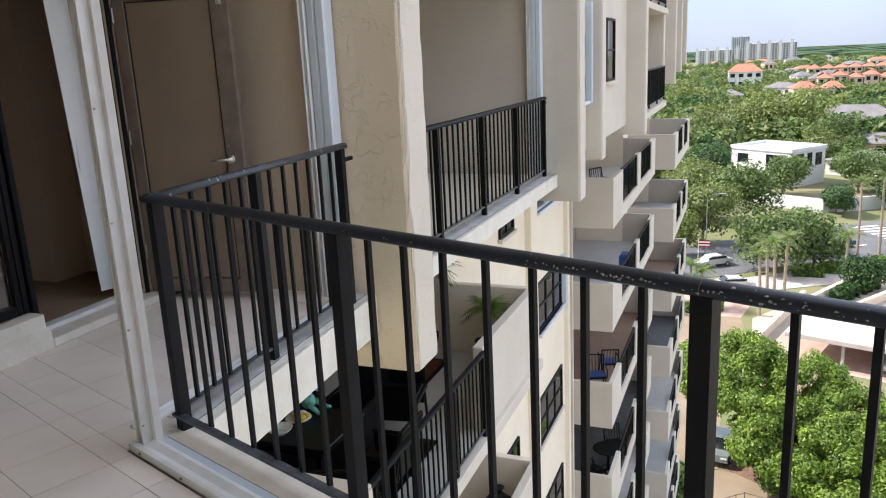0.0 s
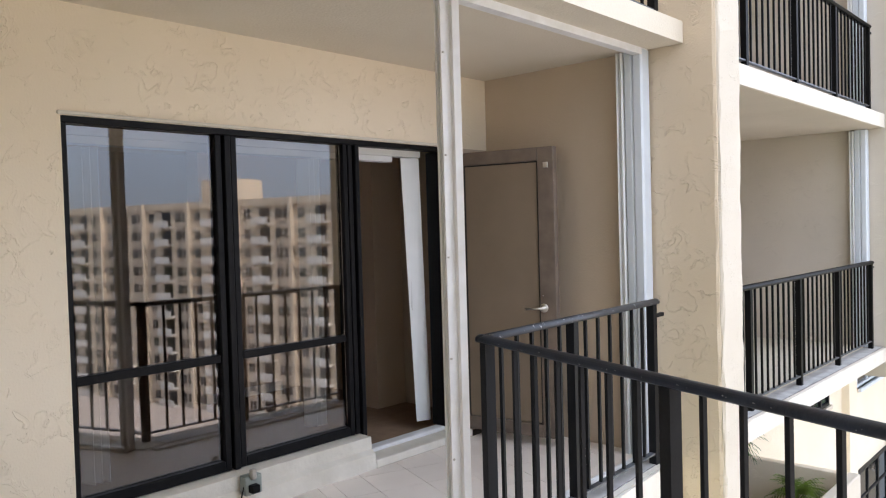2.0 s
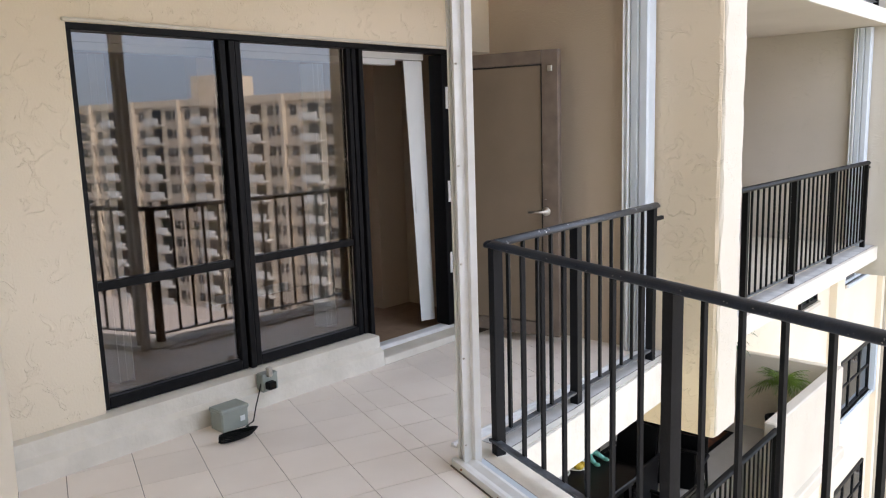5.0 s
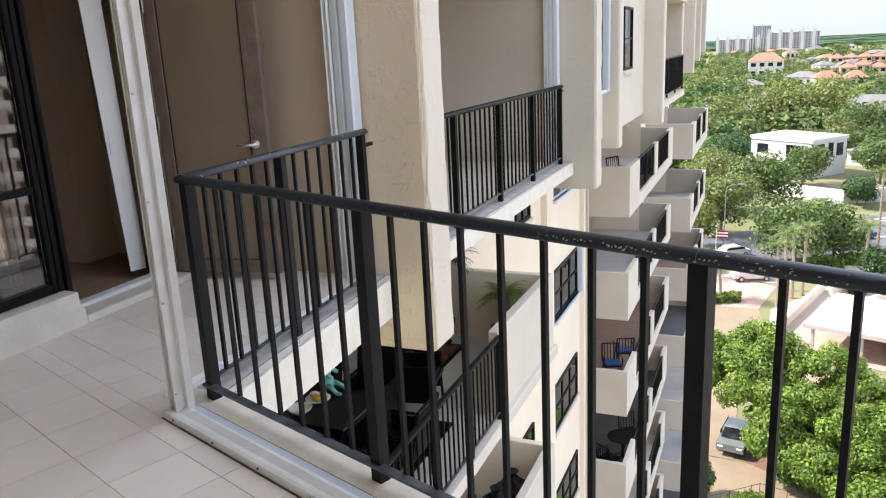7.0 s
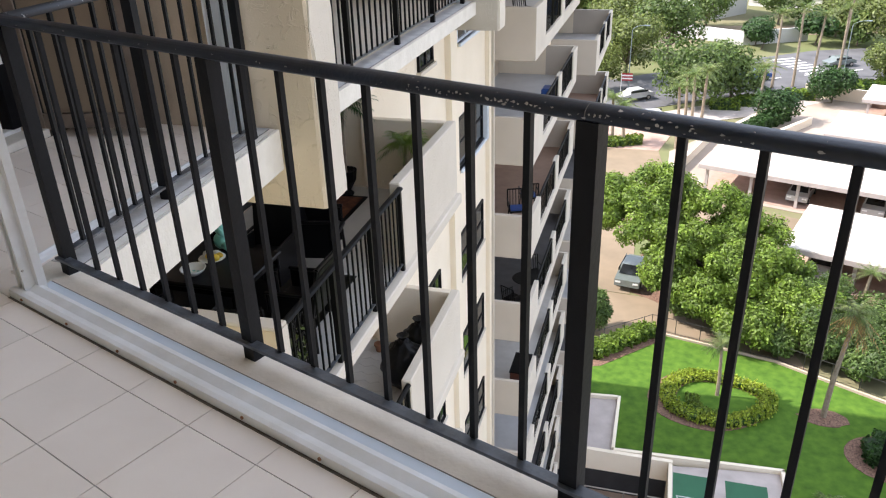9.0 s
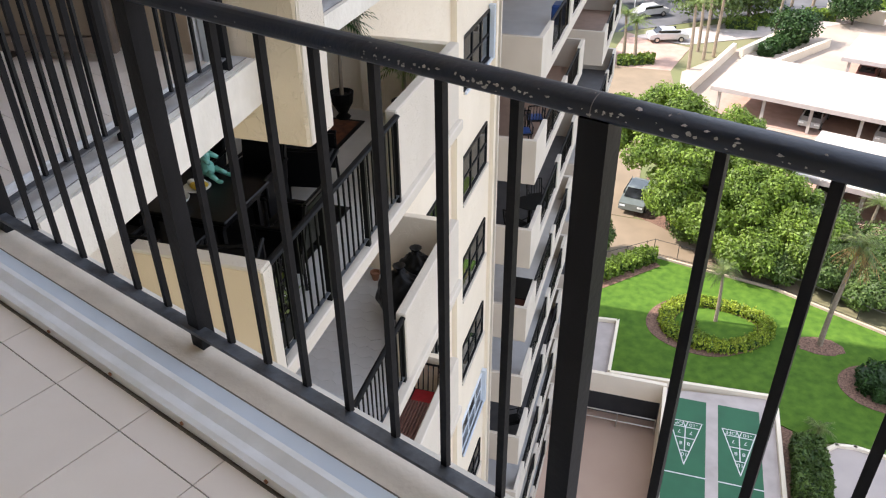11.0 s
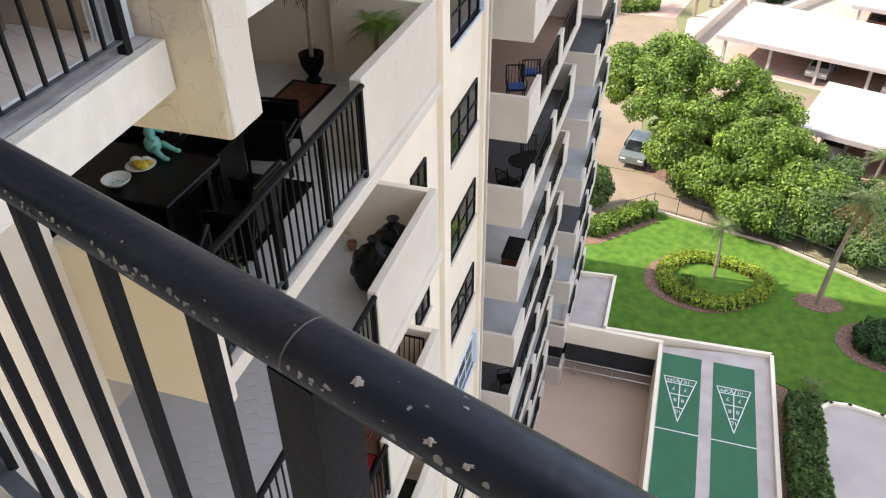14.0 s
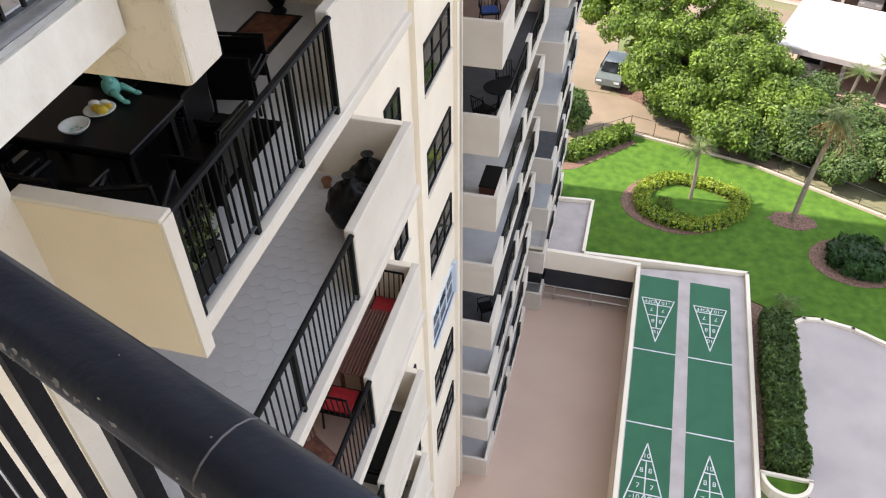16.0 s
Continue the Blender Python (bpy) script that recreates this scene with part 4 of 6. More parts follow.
def court(x0, x1):
    c = thing("shuffleboard_court", "green painted shuffleboard court with white scoring triangles", "court", "shuffleboard courts", at=(x0, 9.0, -24.74))
    w, L = x1 - x0, 18.75
    pbox("surface", M_COURT, c, 0, w, 0, L, 0, 0.008)
    z0, z1 = 0.008, 0.011
    for y in (9.87, 13.9):
        pbox("line", M_LINE, c, 0, w, y - 0.03, y + 0.03, z0, z1)
    def seg(a, b, t=0.025):
        bm = bmesh.new()
        a, b = Vector((*a, 0)), Vector((*b, 0))
        d = (b - a).normalized() * t
        s = Vector((-d.y, d.x, 0))
        prism(bm, [((a + s - d).x, (a + s - d).y), ((b + s + d).x, (b + s + d).y), ((b - s + d).x, (b - s + d).y), ((a - s - d).x, (a - s - d).y)], z0, z1)
        part("line", bm, M_LINE, c)
    def number(txt, x, y, turn):
        cu = bpy.data.curves.new("number", 'FONT')
        cu.body, cu.size, cu.align_x, cu.align_y, cu.extrude = txt, 0.30, 'CENTER', 'CENTER', 0.0015
        cu.materials.append(M_LINE)
        o = new("number", cu)
        o.parent = c
        o.location, o.rotation_euler = (x, y, z1), (0, 0, turn)
    m = w / 2
    for tip, base, turn in ((14.5, 17.2, math.pi), (8.95, 6.3, 0.0)):
        sg = 1 if base > tip else -1
        h = abs(base - tip)
        half = 0.74
        X = lambda y: half * abs(y - tip) / h
        seg((m, tip), (m - half, base)); seg((m, tip), (m + half, base)); seg((m - half, base), (m + half, base))
        for q in (0.30, 0.60, 0.86):
            y = tip + sg * h * q
            seg((m - X(y), y), (m + X(y), y))
        seg((m, tip + sg * h * 0.30), (m, tip + sg * h * 0.86))
        seg((m, tip + sg * h * 0.86), (m - 0.12, base)); seg((m, tip + sg * h * 0.86), (m + 0.12, base))
        number("10", m, tip + sg * h * 0.22, turn)
        for q, t in ((0.47, "8"), (0.74, "7")):
            y = tip + sg * h * q
            for e in (-1, 1):
                number(t, m + e * X(y) * 0.48, y, turn)
        number("-10", m + sg * 0.36, tip + sg * h * 0.93, turn)
        number("OFF", m - sg * 0.36, tip + sg * h * 0.93, turn)
    return c
court(4.60, 6.42)
court(6.96, 8.82)

# lawn, beds, drive
LAWN = [(-0.9, 33.0), (1.76, 32.95), (1.76, 28.7), (9.68, 28.98), (9.75, 27.4), (11.3, 26.7), (12.6, 27.0), (14.2, 26.75), (16.5, 25.7), (22, 22.5), (34, 16), (34, 27.5), (22, 32.7), (16.85, 35.3), (10.2, 38.7), (3.3, 40.4), (2.2, 39.7), (-0.9, 36.4)]
sheet("lawn", M_GRASS, LAWN, -24.90, thick=0.1)
DRIVE = [(11.55, -14), (11.55, 18.5), (11.45, 24.0), (11.6, 26.2), (12.1, 26.65), (12.9, 26.75), (14.2, 26.5), (16.4, 25.45), (22, 22.2), (34, 15.6), (34, -14)]
sheet("road_drive", M_DRIVE, DRIVE, -24.93, thick=0.06)
def kerb_line(pts, w, z0, z1, m, name="kerb"):
    bm = bmesh.new()
    for a, b in zip(pts, pts[1:]):
        a, b = Vector((*a, 0)), Vector((*b, 0))
        d = (b - a).normalized()
        s = Vector((-d.y, d.x, 0)) * w / 2
        d = d * w / 2
        prism(bm, [((a + s - d).x, (a + s - d).y), ((b + s + d).x, (b + s + d).y), ((b - s + d).x, (b - s + d).y), ((a - s - d).x, (a - s - d).y)], z0, z1)
    return tagged(part(name, bm, m), kind="structure")
kerb_line(DRIVE[2:10], 0.16, -24.95, -24.78, M_CREAM)
kerb_line([(3.2, 40.55), (10.3, 38.8), (17.0, 35.4), (22.2, 32.8), (34, 27.6)], 0.11, GZ, -24.80, M_TAN)
sheet("bed_mulch", M_MULCH, [(9.70, 17.4), (11.5, 17.4), (11.45, 24.0), (11.3, 26.6), (9.75, 27.3)], -24.88, thick=0.1)
sheet("path_paving", M_PAVE, [(-9, 36.5), (-0.9, 36.6), (3.2, 40.7), (10.3, 38.95), (12, 38.2), (11, 41.5), (5, 43.4), (2.5, 45.0), (-9, 46)], -24.96)
sheet("bed_tree", M_MULCH, [(1.5, 45.6), (5, 43.5), (11, 41.6), (22, 36.5), (26, 41), (12, 52), (3, 55), (1.5, 50)], -24.97)
sheet("road_lane", M_PAVE, [(-9, 46), (1.5, 45.2), (1.4, 55), (3, 57), (22, 49), (45, 39), (47, 45), (22, 58), (4, 64.5), (2.5, 76), (-4, 76), (-5, 60), (-9, 58)], -24.965)
sheet("road_forecourt", M_BRICKPAVE, [(-4, 76), (2.5, 76), (4.2, 84), (-3, 88)], -24.955)
sheet("lot_paving", M_LOT, [(3.4, 66), (22, 59.4), (60, 46), (66, 80), (33, 97), (19.5, 100), (13, 92), (8.6, 84), (3.6, 76)], -24.95)
sheet("lot_twin", M_DRIVE, [(34.2, -60), (150, -60), (150, 66), (60, 60), (52, 38), (36, 15)], -24.94)
# street
sheet("road_street", M_ROAD, [(-30, 74), (-3.6, 88), (8, 97), (22, 106), (60, 128), (56, 140), (24, 128), (8, 116), (-6, 104), (-32, 90)], -24.95)
sheet("pavement_street", M_CONC, [(3.8, 85), (12, 90), (24, 100), (62, 122), (60.5, 125), (22, 103.5), (8, 94.5), (-2.4, 86.5)], -24.93)
for k in range(8):
    s = k * 1.3
    sheet("crosswalk_stripe", M_LINE, [(17 + s * 0.5, 120.5 - s * 1.0), (20.5 + s * 0.5, 122.5 - s), (20.8 + s * 0.5, 122 - s), (17.3 + s * 0.5, 120 - s)], -24.93)
for k in range(14):
    sheet("lane_mark", M_LINE, [(-24 + k * 5.6, 85.4 + k * 3.25), (-21.5 + k * 5.6, 86.85 + k * 3.25), (-21.6 + k * 5.6, 87.1 + k * 3.25), (-24.1 + k * 5.6, 85.65 + k * 3.25)], -24.935)
sheet("road_side", M_PAVE, [(2, 128), (12, 138), (30, 142), (60, 150), (60, 158), (28, 150), (8, 147), (-4, 140)], -24.95)

# ---- plants ----
RNG = np.random.default_rng(7)
def leaf_cloud(name, centers, radii, n, size, m, parent=None, label="", fill=0.35, squash=1.0):
    """Many small leaf quads over lumpy lobes."""
    centers, radii = np.asarray(centers, float), np.asarray(radii, float)
    w = (radii.prod(axis=1)) ** (2 / 3)
    pick = RNG.choice(len(centers), n, p=w / w.sum())
    d = RNG.normal(size=(n, 3))
    d /= np.linalg.norm(d, axis=1)[:, None]
    r = 1 - fill * RNG.random(n) ** 1.5
    lump = 1 + 0.13 * np.sin(d[:, 0] * 9 + pick) * np.sin(d[:, 1] * 8 + 2 * pick) + 0.06 * np.sin(d[:, 2] * 17 + d[:, 0] * 13)
    p = centers[pick] + d * radii[pick] * (r * lump)[:, None]
    nrm = d + RNG.normal(size=(n, 3)) * 0.55
    nrm[:, 2] += 0.35
    nrm /= np.linalg.norm(nrm, axis=1)[:, None]
    a = np.cross(nrm, RNG.normal(size=(n, 3)))
    a /= np.linalg.norm(a, axis=1)[:, None]
    b = np.cross(nrm, a)
    s = size * (0.6 + 0.8 * RNG.random(n))[:, None]
    a, b = a * s, b * s * 0.6
    v = np.stack([p - a, p - b * 0.9 + nrm * s * 0.15, p + a, p + b * 0.9 + nrm * s * 0.15], 1).reshape(-1, 3)
    f = np.arange(4 * n).reshape(-1, 4)
    me = bpy.data.meshes.new(name)
    me.vertices.add(4 * n); me.loops.add(4 * n); me.polygons.add(n)
    me.vertices.foreach_set("co", v.ravel())
    me.loops.foreach_set("vertex_index", f.ravel())
    me.polygons.foreach_set("loop_start", np.arange(0, 4 * n, 4))
    me.update(calc_edges=True)
    me.materials.append(m)
    ob = new(name, me)
    ob.parent = parent
    return tagged(ob, label)

def tree(x, y, h, r, m, n=900, size=0.22, label="broad green street tree with an uneven crown", lobes=6, z=GZ, trunk=0.16, low=0.28):
    t = thing("tree", label, "tree", at=(x, y, z))
    bm = bmesh.new()
    top = (RNG.normal() * 0.2, RNG.normal() * 0.2, h * low)
    tube(bm, (0, 0, -0.1), top, trunk * h / 6, trunk * h / 9, 8)
    cs, rs = [], []
    for k in range(lobes):
        a = k * 2.4 + RNG.random()
        q = r * (0.25 + 0.45 * RNG.random()) if k else 0.0
        c = (q * math.cos(a), q * math.sin(a), h * (0.36 + 0.40 * RNG.random()) if k else h * 0.66)
        e = r * (0.42 + 0.22 * RNG.random())
        cs.append(c); rs.append((e, e, min(e * 0.85, c[2] * 0.95)))
        tube(bm, top, (c[0] * 0.8, c[1] * 0.8, c[2] - e * 0.1), trunk * h / 12, trunk * h / 40, 6)
    part("trunk", bm, M_BARK, t)
    leaf_cloud("crown", cs, rs, n, size, m, t)
    return t

def palm(x, y, h, lean=(0, 0), fr=1.6, dry=False, n=26, z=-24.9, r=0.13, label="tall palm with a fan of arching fronds", green=None):
    t = thing("palm_tree", label, "palm tree", at=(x, y, z))
    bm = bmesh.new()
    q = Vector((0, 0, -0.1))
    for k in range(1, 7):
        f = k / 6
        w = Vector((lean[0] * f * f, lean[1] * f * f, h * f))
        tube(bm, q, w, r * (1.35 - 0.5 * (k - 1) / 6), r * (1.35 - 0.5 * f), 8)
        q = w
    part("trunk", bm, M_PALMBARK, t)
    for mm, cnt, lo, hi in ((green or M_FROND, n, -0.1, 1.2), (M_DRYF, n // 2 if dry else 0, -1.0, -0.2)):
        if not cnt:
            continue
        for k in range(cnt):
            a = k * 2.399 + RNG.random() * 0.3
            el = lo + (hi - lo) * RNG.random()
            bm = bmesh.new()
            prev = None
            L = fr * (0.85 + 0.3 * RNG.random())
            for j in range(7):
                u = j / 6
                e = el - 1.3 * u * u
                rad = L * u * math.cos(el * (1 - 0.3 * u))
                c = q + Vector((math.cos(a) * rad, math.sin(a) * rad, L * u * math.sin(el) - 0.55 * L * u * u))
                side = Vector((-math.sin(a), math.cos(a), 0))
                hw = 0.30 * fr * math.sin(math.pi * min(1, 0.15 + 0.85 * u)) * 0.5
                if prev:
                    for e2 in (-1, 1):
                        for g in (0.0, 0.5):
                            s0 = prev.lerp(c, g)
                            tip = s0 + side * e2 * hw + (c - prev) * 0.9 - Vector((0, 0, hw * 0.55))
                            bm.faces.new([bm.verts.new(v) for v in (s0, s0 + (c - prev) * 0.3, tip)])
                prev = c
            part("frond", bm, mm, t)
    return t

def hedge(name, label, boxes, n, size, m, category="hedge"):
    t = thing(name, label, category)
    cs, rs = [], []
    bm = bmesh.new()
    for x0, x1, y0, y1, z0, z1 in boxes:
        box(bm, x0 + 0.08, x1 - 0.08, y0 + 0.08, y1 - 0.08, z0, z1 - 0.08)
        cs.append(((x0 + x1) / 2, (y0 + y1) / 2, z0)); rs.append(((x1 - x0) / 2, (y1 - y0) / 2, z1 - z0))
    part("stem_mass", bm, M_LEAF3, t)
    per = max(1, n // len(boxes))
    P = []
    for x0, x1, y0, y1, z0, z1 in boxes:
        a, b, c = (x1 - x0), (y1 - y0), (z1 - z0)
        wts = np.array([a * b, a * c, a * c, b * c, b * c])
        side = RNG.choice(5, per, p=wts / wts.sum())
        u, v = RNG.random(per), RNG.random(per)
        q = np.stack([x0 + a * u, y0 + b * v, np.full(per, z1)], 1)
        for s, (ax, val) in {1: (1, y0), 2: (1, y1)}.items():
            k = side == s
            q[k] = np.stack([x0 + a * u[k], np.full(k.sum(), val), z0 + c * v[k]], 1)
        for s, val in ((3, x0), (4, x1)):
            k = side == s
            q[k] = np.stack([np.full(k.sum(), val), y0 + b * u[k], z0 + c * v[k]], 1)
        P.append(q + RNG.normal(size=q.shape) * 0.035)
    P = np.vstack(P)
    leaf_cloud("leaves", P, np.full((len(P), 3), 0.03), len(P) * 2, size, m, t)
    return t

# heart-shaped bed
HC = (6.95, 34.15)
def heart(s, n=40):
    out = []
    for k in range(n):
        a = math.tau * k / n
        rx = 3.0 * math.cos(a) * (1.0 + 0.08 * math.sin(2 * a)) - 0.1
        ry = 2.25 * math.sin(a) * (1 - 0.15 * math.cos(a)) + 0.25 * abs(math.cos(a))
        out.append((HC[0] + rx * s, HC[1] + ry * s))
    return out
sheet("bed_heart_mulch", M_MULCH, [(x - 0.35, y - 0.18) for x, y in heart(1.1)], -24.88, thick=0.1)
sheet("bed_heart_grass", M_GRASS, heart(0.72), -24.865, thick=0.05)
ring = heart(0.88, 34)
hedge("heart_hedge", "lime green low hedge clipped in a heart", [(x - 0.36, x + 0.36, y - 0.33, y + 0.33, -24.88, -24.50) for x, y in ring], 6500, 0.07, M_HEART)
hedge("inner_hedge", "low dark green planting inside the heart", [(x - 0.3, x + 0.3, y - 0.25, y + 0.25, -24.87, -24.60) for x, y in [(HC[0] + (p[0] - HC[0]) * 0.62 + 0.5, HC[1] + (p[1] - HC[1]) * 0.55 - 0.35) for p in heart(1.0, 22)[11:]]], 2600, 0.065, M_LIME)
palm(6.85, 34.7, 3.3, (-0.15, 0.1), 1.25, False, 34, r=0.08, label="small palm growing in the heart bed")
sheet("bed_palm_mulch", M_MULCH, [(12.15 + 1.2 * math.cos(math.tau * k / 18) * (1 + 0.15 * math.sin(3 * k)), 34.0 + 0.75 * math.sin(math.tau * k / 18)) for k in range(18)], -24.88, thick=0.1)
palm(12.15, 34.1, 6.2, (0.55, 0.3), 1.55, True, 38, r=0.115, label="tall palm with a skirt of dry fronds")
sheet("bed_round_mulch", M_MULCH, [(14.9 + 2.2 * math.cos(math.tau * k / 22), 31.3 + 1.8 * math.sin(math.tau * k / 22)) for k in range(22)], -24.88, thick=0.1)
hedge("round_shrub", "dark green clipped shrub mound in mulch", [(15.2 + 1.25 * math.cos(a) - 0.45, 15.2 + 1.25 * math.cos(a) + 0.45, 31.3 + 0.95 * math.sin(a) - 0.4, 31.3 + 0.95 * math.sin(a) + 0.4, -24.88, -24.1) for a in [k * 0.7 for k in range(9)]] + [(14.3, 16.1, 30.7, 31.9, -24.88, -24.0)], 3000, 0.09, M_LEAF3)
palm(16.0, 31.6, 3.6, (0.3, 0.2), 1.4, False, 26, r=0.07, label="slim palm over a shrub bed")
palm(11.35, 27.1, 0.5, (0, 0), 0.95, False, 30, r=0.06, label="low feathery palm on the lawn edge")
hedge("drive_hedge", "dense dark green boxwood hedge beside the driveway", [(10.05 + 0.05 * math.sin(k), 11.35 + 0.08 * math.cos(2 * k), 17.9 + k * 0.9, 18.9 + k * 0.9, -24.9, -23.95 + 0.06 * math.sin(k * 3)) for k in range(9)], 9000, 0.085, M_SHRUB)
hedge("corner_hedge", "bright green hedge along the lawn fence", [(-0.6 + k * 0.42, 0.35 + k * 0.42, 36.7 + k * 0.42, 37.6 + k * 0.42, -24.95, -24.2) for k in range(8)], 3500, 0.1, M_LEAF)
sheet("bed_corner_mulch", M_MULCH, [(-0.9, 35.6), (0.4, 36.1), (3.6, 39.5), (3.1, 40.3), (-0.9, 36.6)], -24.885, thick=0.1)
pl = thing("planter", "half-round cream planter with grass", "planter")
bm = bmesh.new()
arc = [(10.65 + 0.95 * math.cos(a), 17.55 + 0.9 * math.sin(a)) for a in [math.pi + math.pi * k / 14 for k in range(15)]]
arci = [(10.65 + 0.8 * math.cos(a), 17.55 + 0.75 * math.sin(a)) for a in [math.pi + math.pi * k / 14 for k in range(15)]]
prism(bm, arc + arci[::-1], GZ, -24.45)
box(bm, 9.7, 11.6, 17.5, 17.62, GZ, -24.45)
part("wall", bm, M_CREAM, pl)
bm = bmesh.new(); prism(bm, arci, -24.8, -24.6); part("grass", bm, M_GRASS, pl)

# lawn fence
fe = thing("lawn_fence", "black metal fence along the lawn edge", "fence")
FP = [(-0.8, 37.6), (3.1, 40.9), (10.35, 39.05), (17.1, 35.65), (22.3, 33.05), (34, 27.9)]
for a, b in zip(FP, FP[1:]):
    a, b = Vector((*a, GZ)), Vector((*b, GZ))
    L = (b - a).length
    for z in (0.15, 1.15):
        bm = bmesh.new(); tube(bm, a + Vector((0, 0, z)), b + Vector((0, 0, z)), 0.018, n=5); part("rail", bm, M_FENCE, fe)
    for k in range(int(L / 1.5) + 1):
        c = a.lerp(b, min(1, k * 1.5 / L))
        bm = bmesh.new(); tube(bm, c, c + Vector((0, 0, 1.2)), 0.022, n=5); part("post", bm, M_FENCE, fe)

# the big ficus
bt = thing("ficus_tree", "huge broad ficus tree with dense glossy leaves", "tree", at=(5.1, 47.4, GZ))
bt.scale = (1.04, 1.06, 1.1)
bm = bmesh.new()
tube(bm, (0, 0, -0.1), (0.2, -0.1, 2.0), 0.55, 0.42, 10)
CORE = [(-5.0, 1.3, 4.8, 2.6, 2.3), (-3.2, -0.2, 4.2, 2.6, 2.2), (-1.6, 1.8, 5.2, 3.0, 2.5), (1.2, 1.0, 4.8, 2.9, 2.3), (3.3, -0.4, 3.7, 2.7, 2.0), (5.2, -2.6, 2.7, 2.2, 1.8), (-1.0, -1.8, 3.6, 2.6, 2.2), (1.4, -2.6, 3.2, 2.8, 2.2), (3.6, -3.8, 2.4, 2.4, 1.8), (1.0, -4.9, 1.8, 1.9, 1.6), (5.6, -5.4, 1.8, 1.9, 1.5), (3.2, -6.2, 1.4, 1.7, 1.3), (7.2, -5.0, 1.6, 1.7, 1.5), (-1.2, -3.6, 2.2, 1.6, 1.5)]
LOBES = []
for cx, cy, cz, cr, ch in CORE:
    for k in range(24):
        d = Vector(RNG.normal(size=3)).normalized()
        d.z = abs(d.z) * 0.9 - 0.15
        q = cr * (0.55 + 0.42 * RNG.random())
        e = 0.42 + 0.55 * RNG.random()
        LOBES.append((cx + d.x * q, cy + d.y * q, max(e * 0.6, cz + d.z * ch * 0.85), e, e * 0.8))
for lx, ly, lz, lr, lh in LOBES[::8]:
    tube(bm, (0.2, -0.1, 1.9), (lx * 0.75, ly * 0.75, lz * 0.8), 0.2, 0.05, 6)
part("trunk", bm, M_BARK, bt)
leaf_cloud("crown", [(a, b, c) for a, b, c, d, e in LOBES], [(d, d, e) for a, b, c, d, e in LOBES], 150000, 0.10, M_LEAF, bt, fill=0.5)
for x, y, h, r in ((9.6, 41.9, 2.8, 1.9), (11.8, 41.2, 3.2, 2.1), (5.4, 42.9, 2.4, 1.6), (14.6, 40.2, 2.8, 1.9), (17.2, 39.2, 2.6, 1.8), (13.5, 43.8, 3.6, 2.3), (16.4, 42.3, 3.0, 2.0), (19.5, 40.6, 3.2, 2.2), (12.6, 39.6, 2.3, 1.6), (15.2, 38.3, 2.1, 1.5), (18.4, 37.0, 2.3, 1.6), (21.2, 36.2, 2.6, 1.8), (10.4, 40.5, 2.1, 1.5), (8.0, 41.3, 1.9, 1.4), (23.5, 36.0, 3.0, 2.0), (-0.6, 40.3, 3.0, 1.4)):
    tree(x, y, h, r, M_SHRUB, 7000, 0.095, "dense dark green shrubby tree by the fence", 6, low=0.15)
for x, y, h in ((15.6, 44.6, 3.6), (17.0, 44.9, 4.1), (18.2, 44.2, 3.4), (22, 41.5, 3.8)):
    palm(x, y, h, (0.2, 0.1), 1.4, False, 26, z=GZ, r=0.1, label="short palm beside the parking lot")

# ---- carports ----
DX, DY = 0.947, -0.321
def carport(px, py, L, depth, zr, posts, label):
    t = thing("carport", label, "carport", "carports", at=(px, py, GZ))
    q = lambda s, n: (DX * s - DY * n, DY * s + DX * n)
    bm = bmesh.new(); prism(bm, [q(-0.4, -0.3), q(L, -0.3), q(L, depth), q(-0.4, depth)], zr, zr + 0.28); part("roof", bm, M_ROOFW, t)
    bm = bmesh.new(); prism(bm, [q(-0.4, -0.36), q(L, -0.36), q(L, -0.3), q(-0.4, -0.3)], zr - 0.12, zr + 0.24); part("fascia", bm, M_CONC, t)
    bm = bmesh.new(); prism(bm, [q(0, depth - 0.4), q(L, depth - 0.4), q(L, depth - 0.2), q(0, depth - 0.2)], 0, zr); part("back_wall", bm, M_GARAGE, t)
    bm = bmesh.new(); prism(bm, [q(-0.3, 0), q(L, 0), q(L, depth - 0.4), q(-0.3, depth - 0.4)], 0.06, 0.075); part("floor", bm, M_BRICKPAVE, t)
    for k in range(posts):
        s = 0.3 + k * (L - 0.6) / (posts - 1)
        bm = bmesh.new(); prism(bm, [q(s - 0.12, 0.1), q(s + 0.12, 0.1), q(s + 0.12, 0.35), q(s - 0.12, 0.35)], 0, zr); part("post", bm, M_CONC, t)
    return t
carport(11.8, 49.65, 24, 8.2, 2.45, 7, "white-roofed carport beside the big tree")
carport(6.5, 65.45, 50, 9.5, 2.45, 14, "long white-roofed carport with concrete posts")
carport(18.2, 76.4, 40, 8.5, 2.45, 12, "white-roofed carport with cars beneath")
carport(24.0, 90.0, 36, 7.0, 2.45, 10, "white-roofed carport at the far end")
for pts, h in (([(3.2, 66.2), (8.6, 83.6)], 1.0), ([(9.4, 82.4), (14.2, 91.0)], 0.9), ([(12.6, 79.6), (18.3, 87.9)], 0.9), ([(19.6, 100.6), (60, 84)], 1.6)):
    kerb_line(pts, 0.4, GZ, GZ + h, M_CREAM, "wall_low")
hedge("lot_planting", "green shrubs between the ramp walls", [(11.2 + k * 0.75, 12.6 + k * 0.75, 83.0 + k * 1.15, 84.6 + k * 1.15, GZ, GZ + 1.0 + 0.3 * math.sin(k)) for k in range(6)], 1500, 0.22, M_LEAF3)

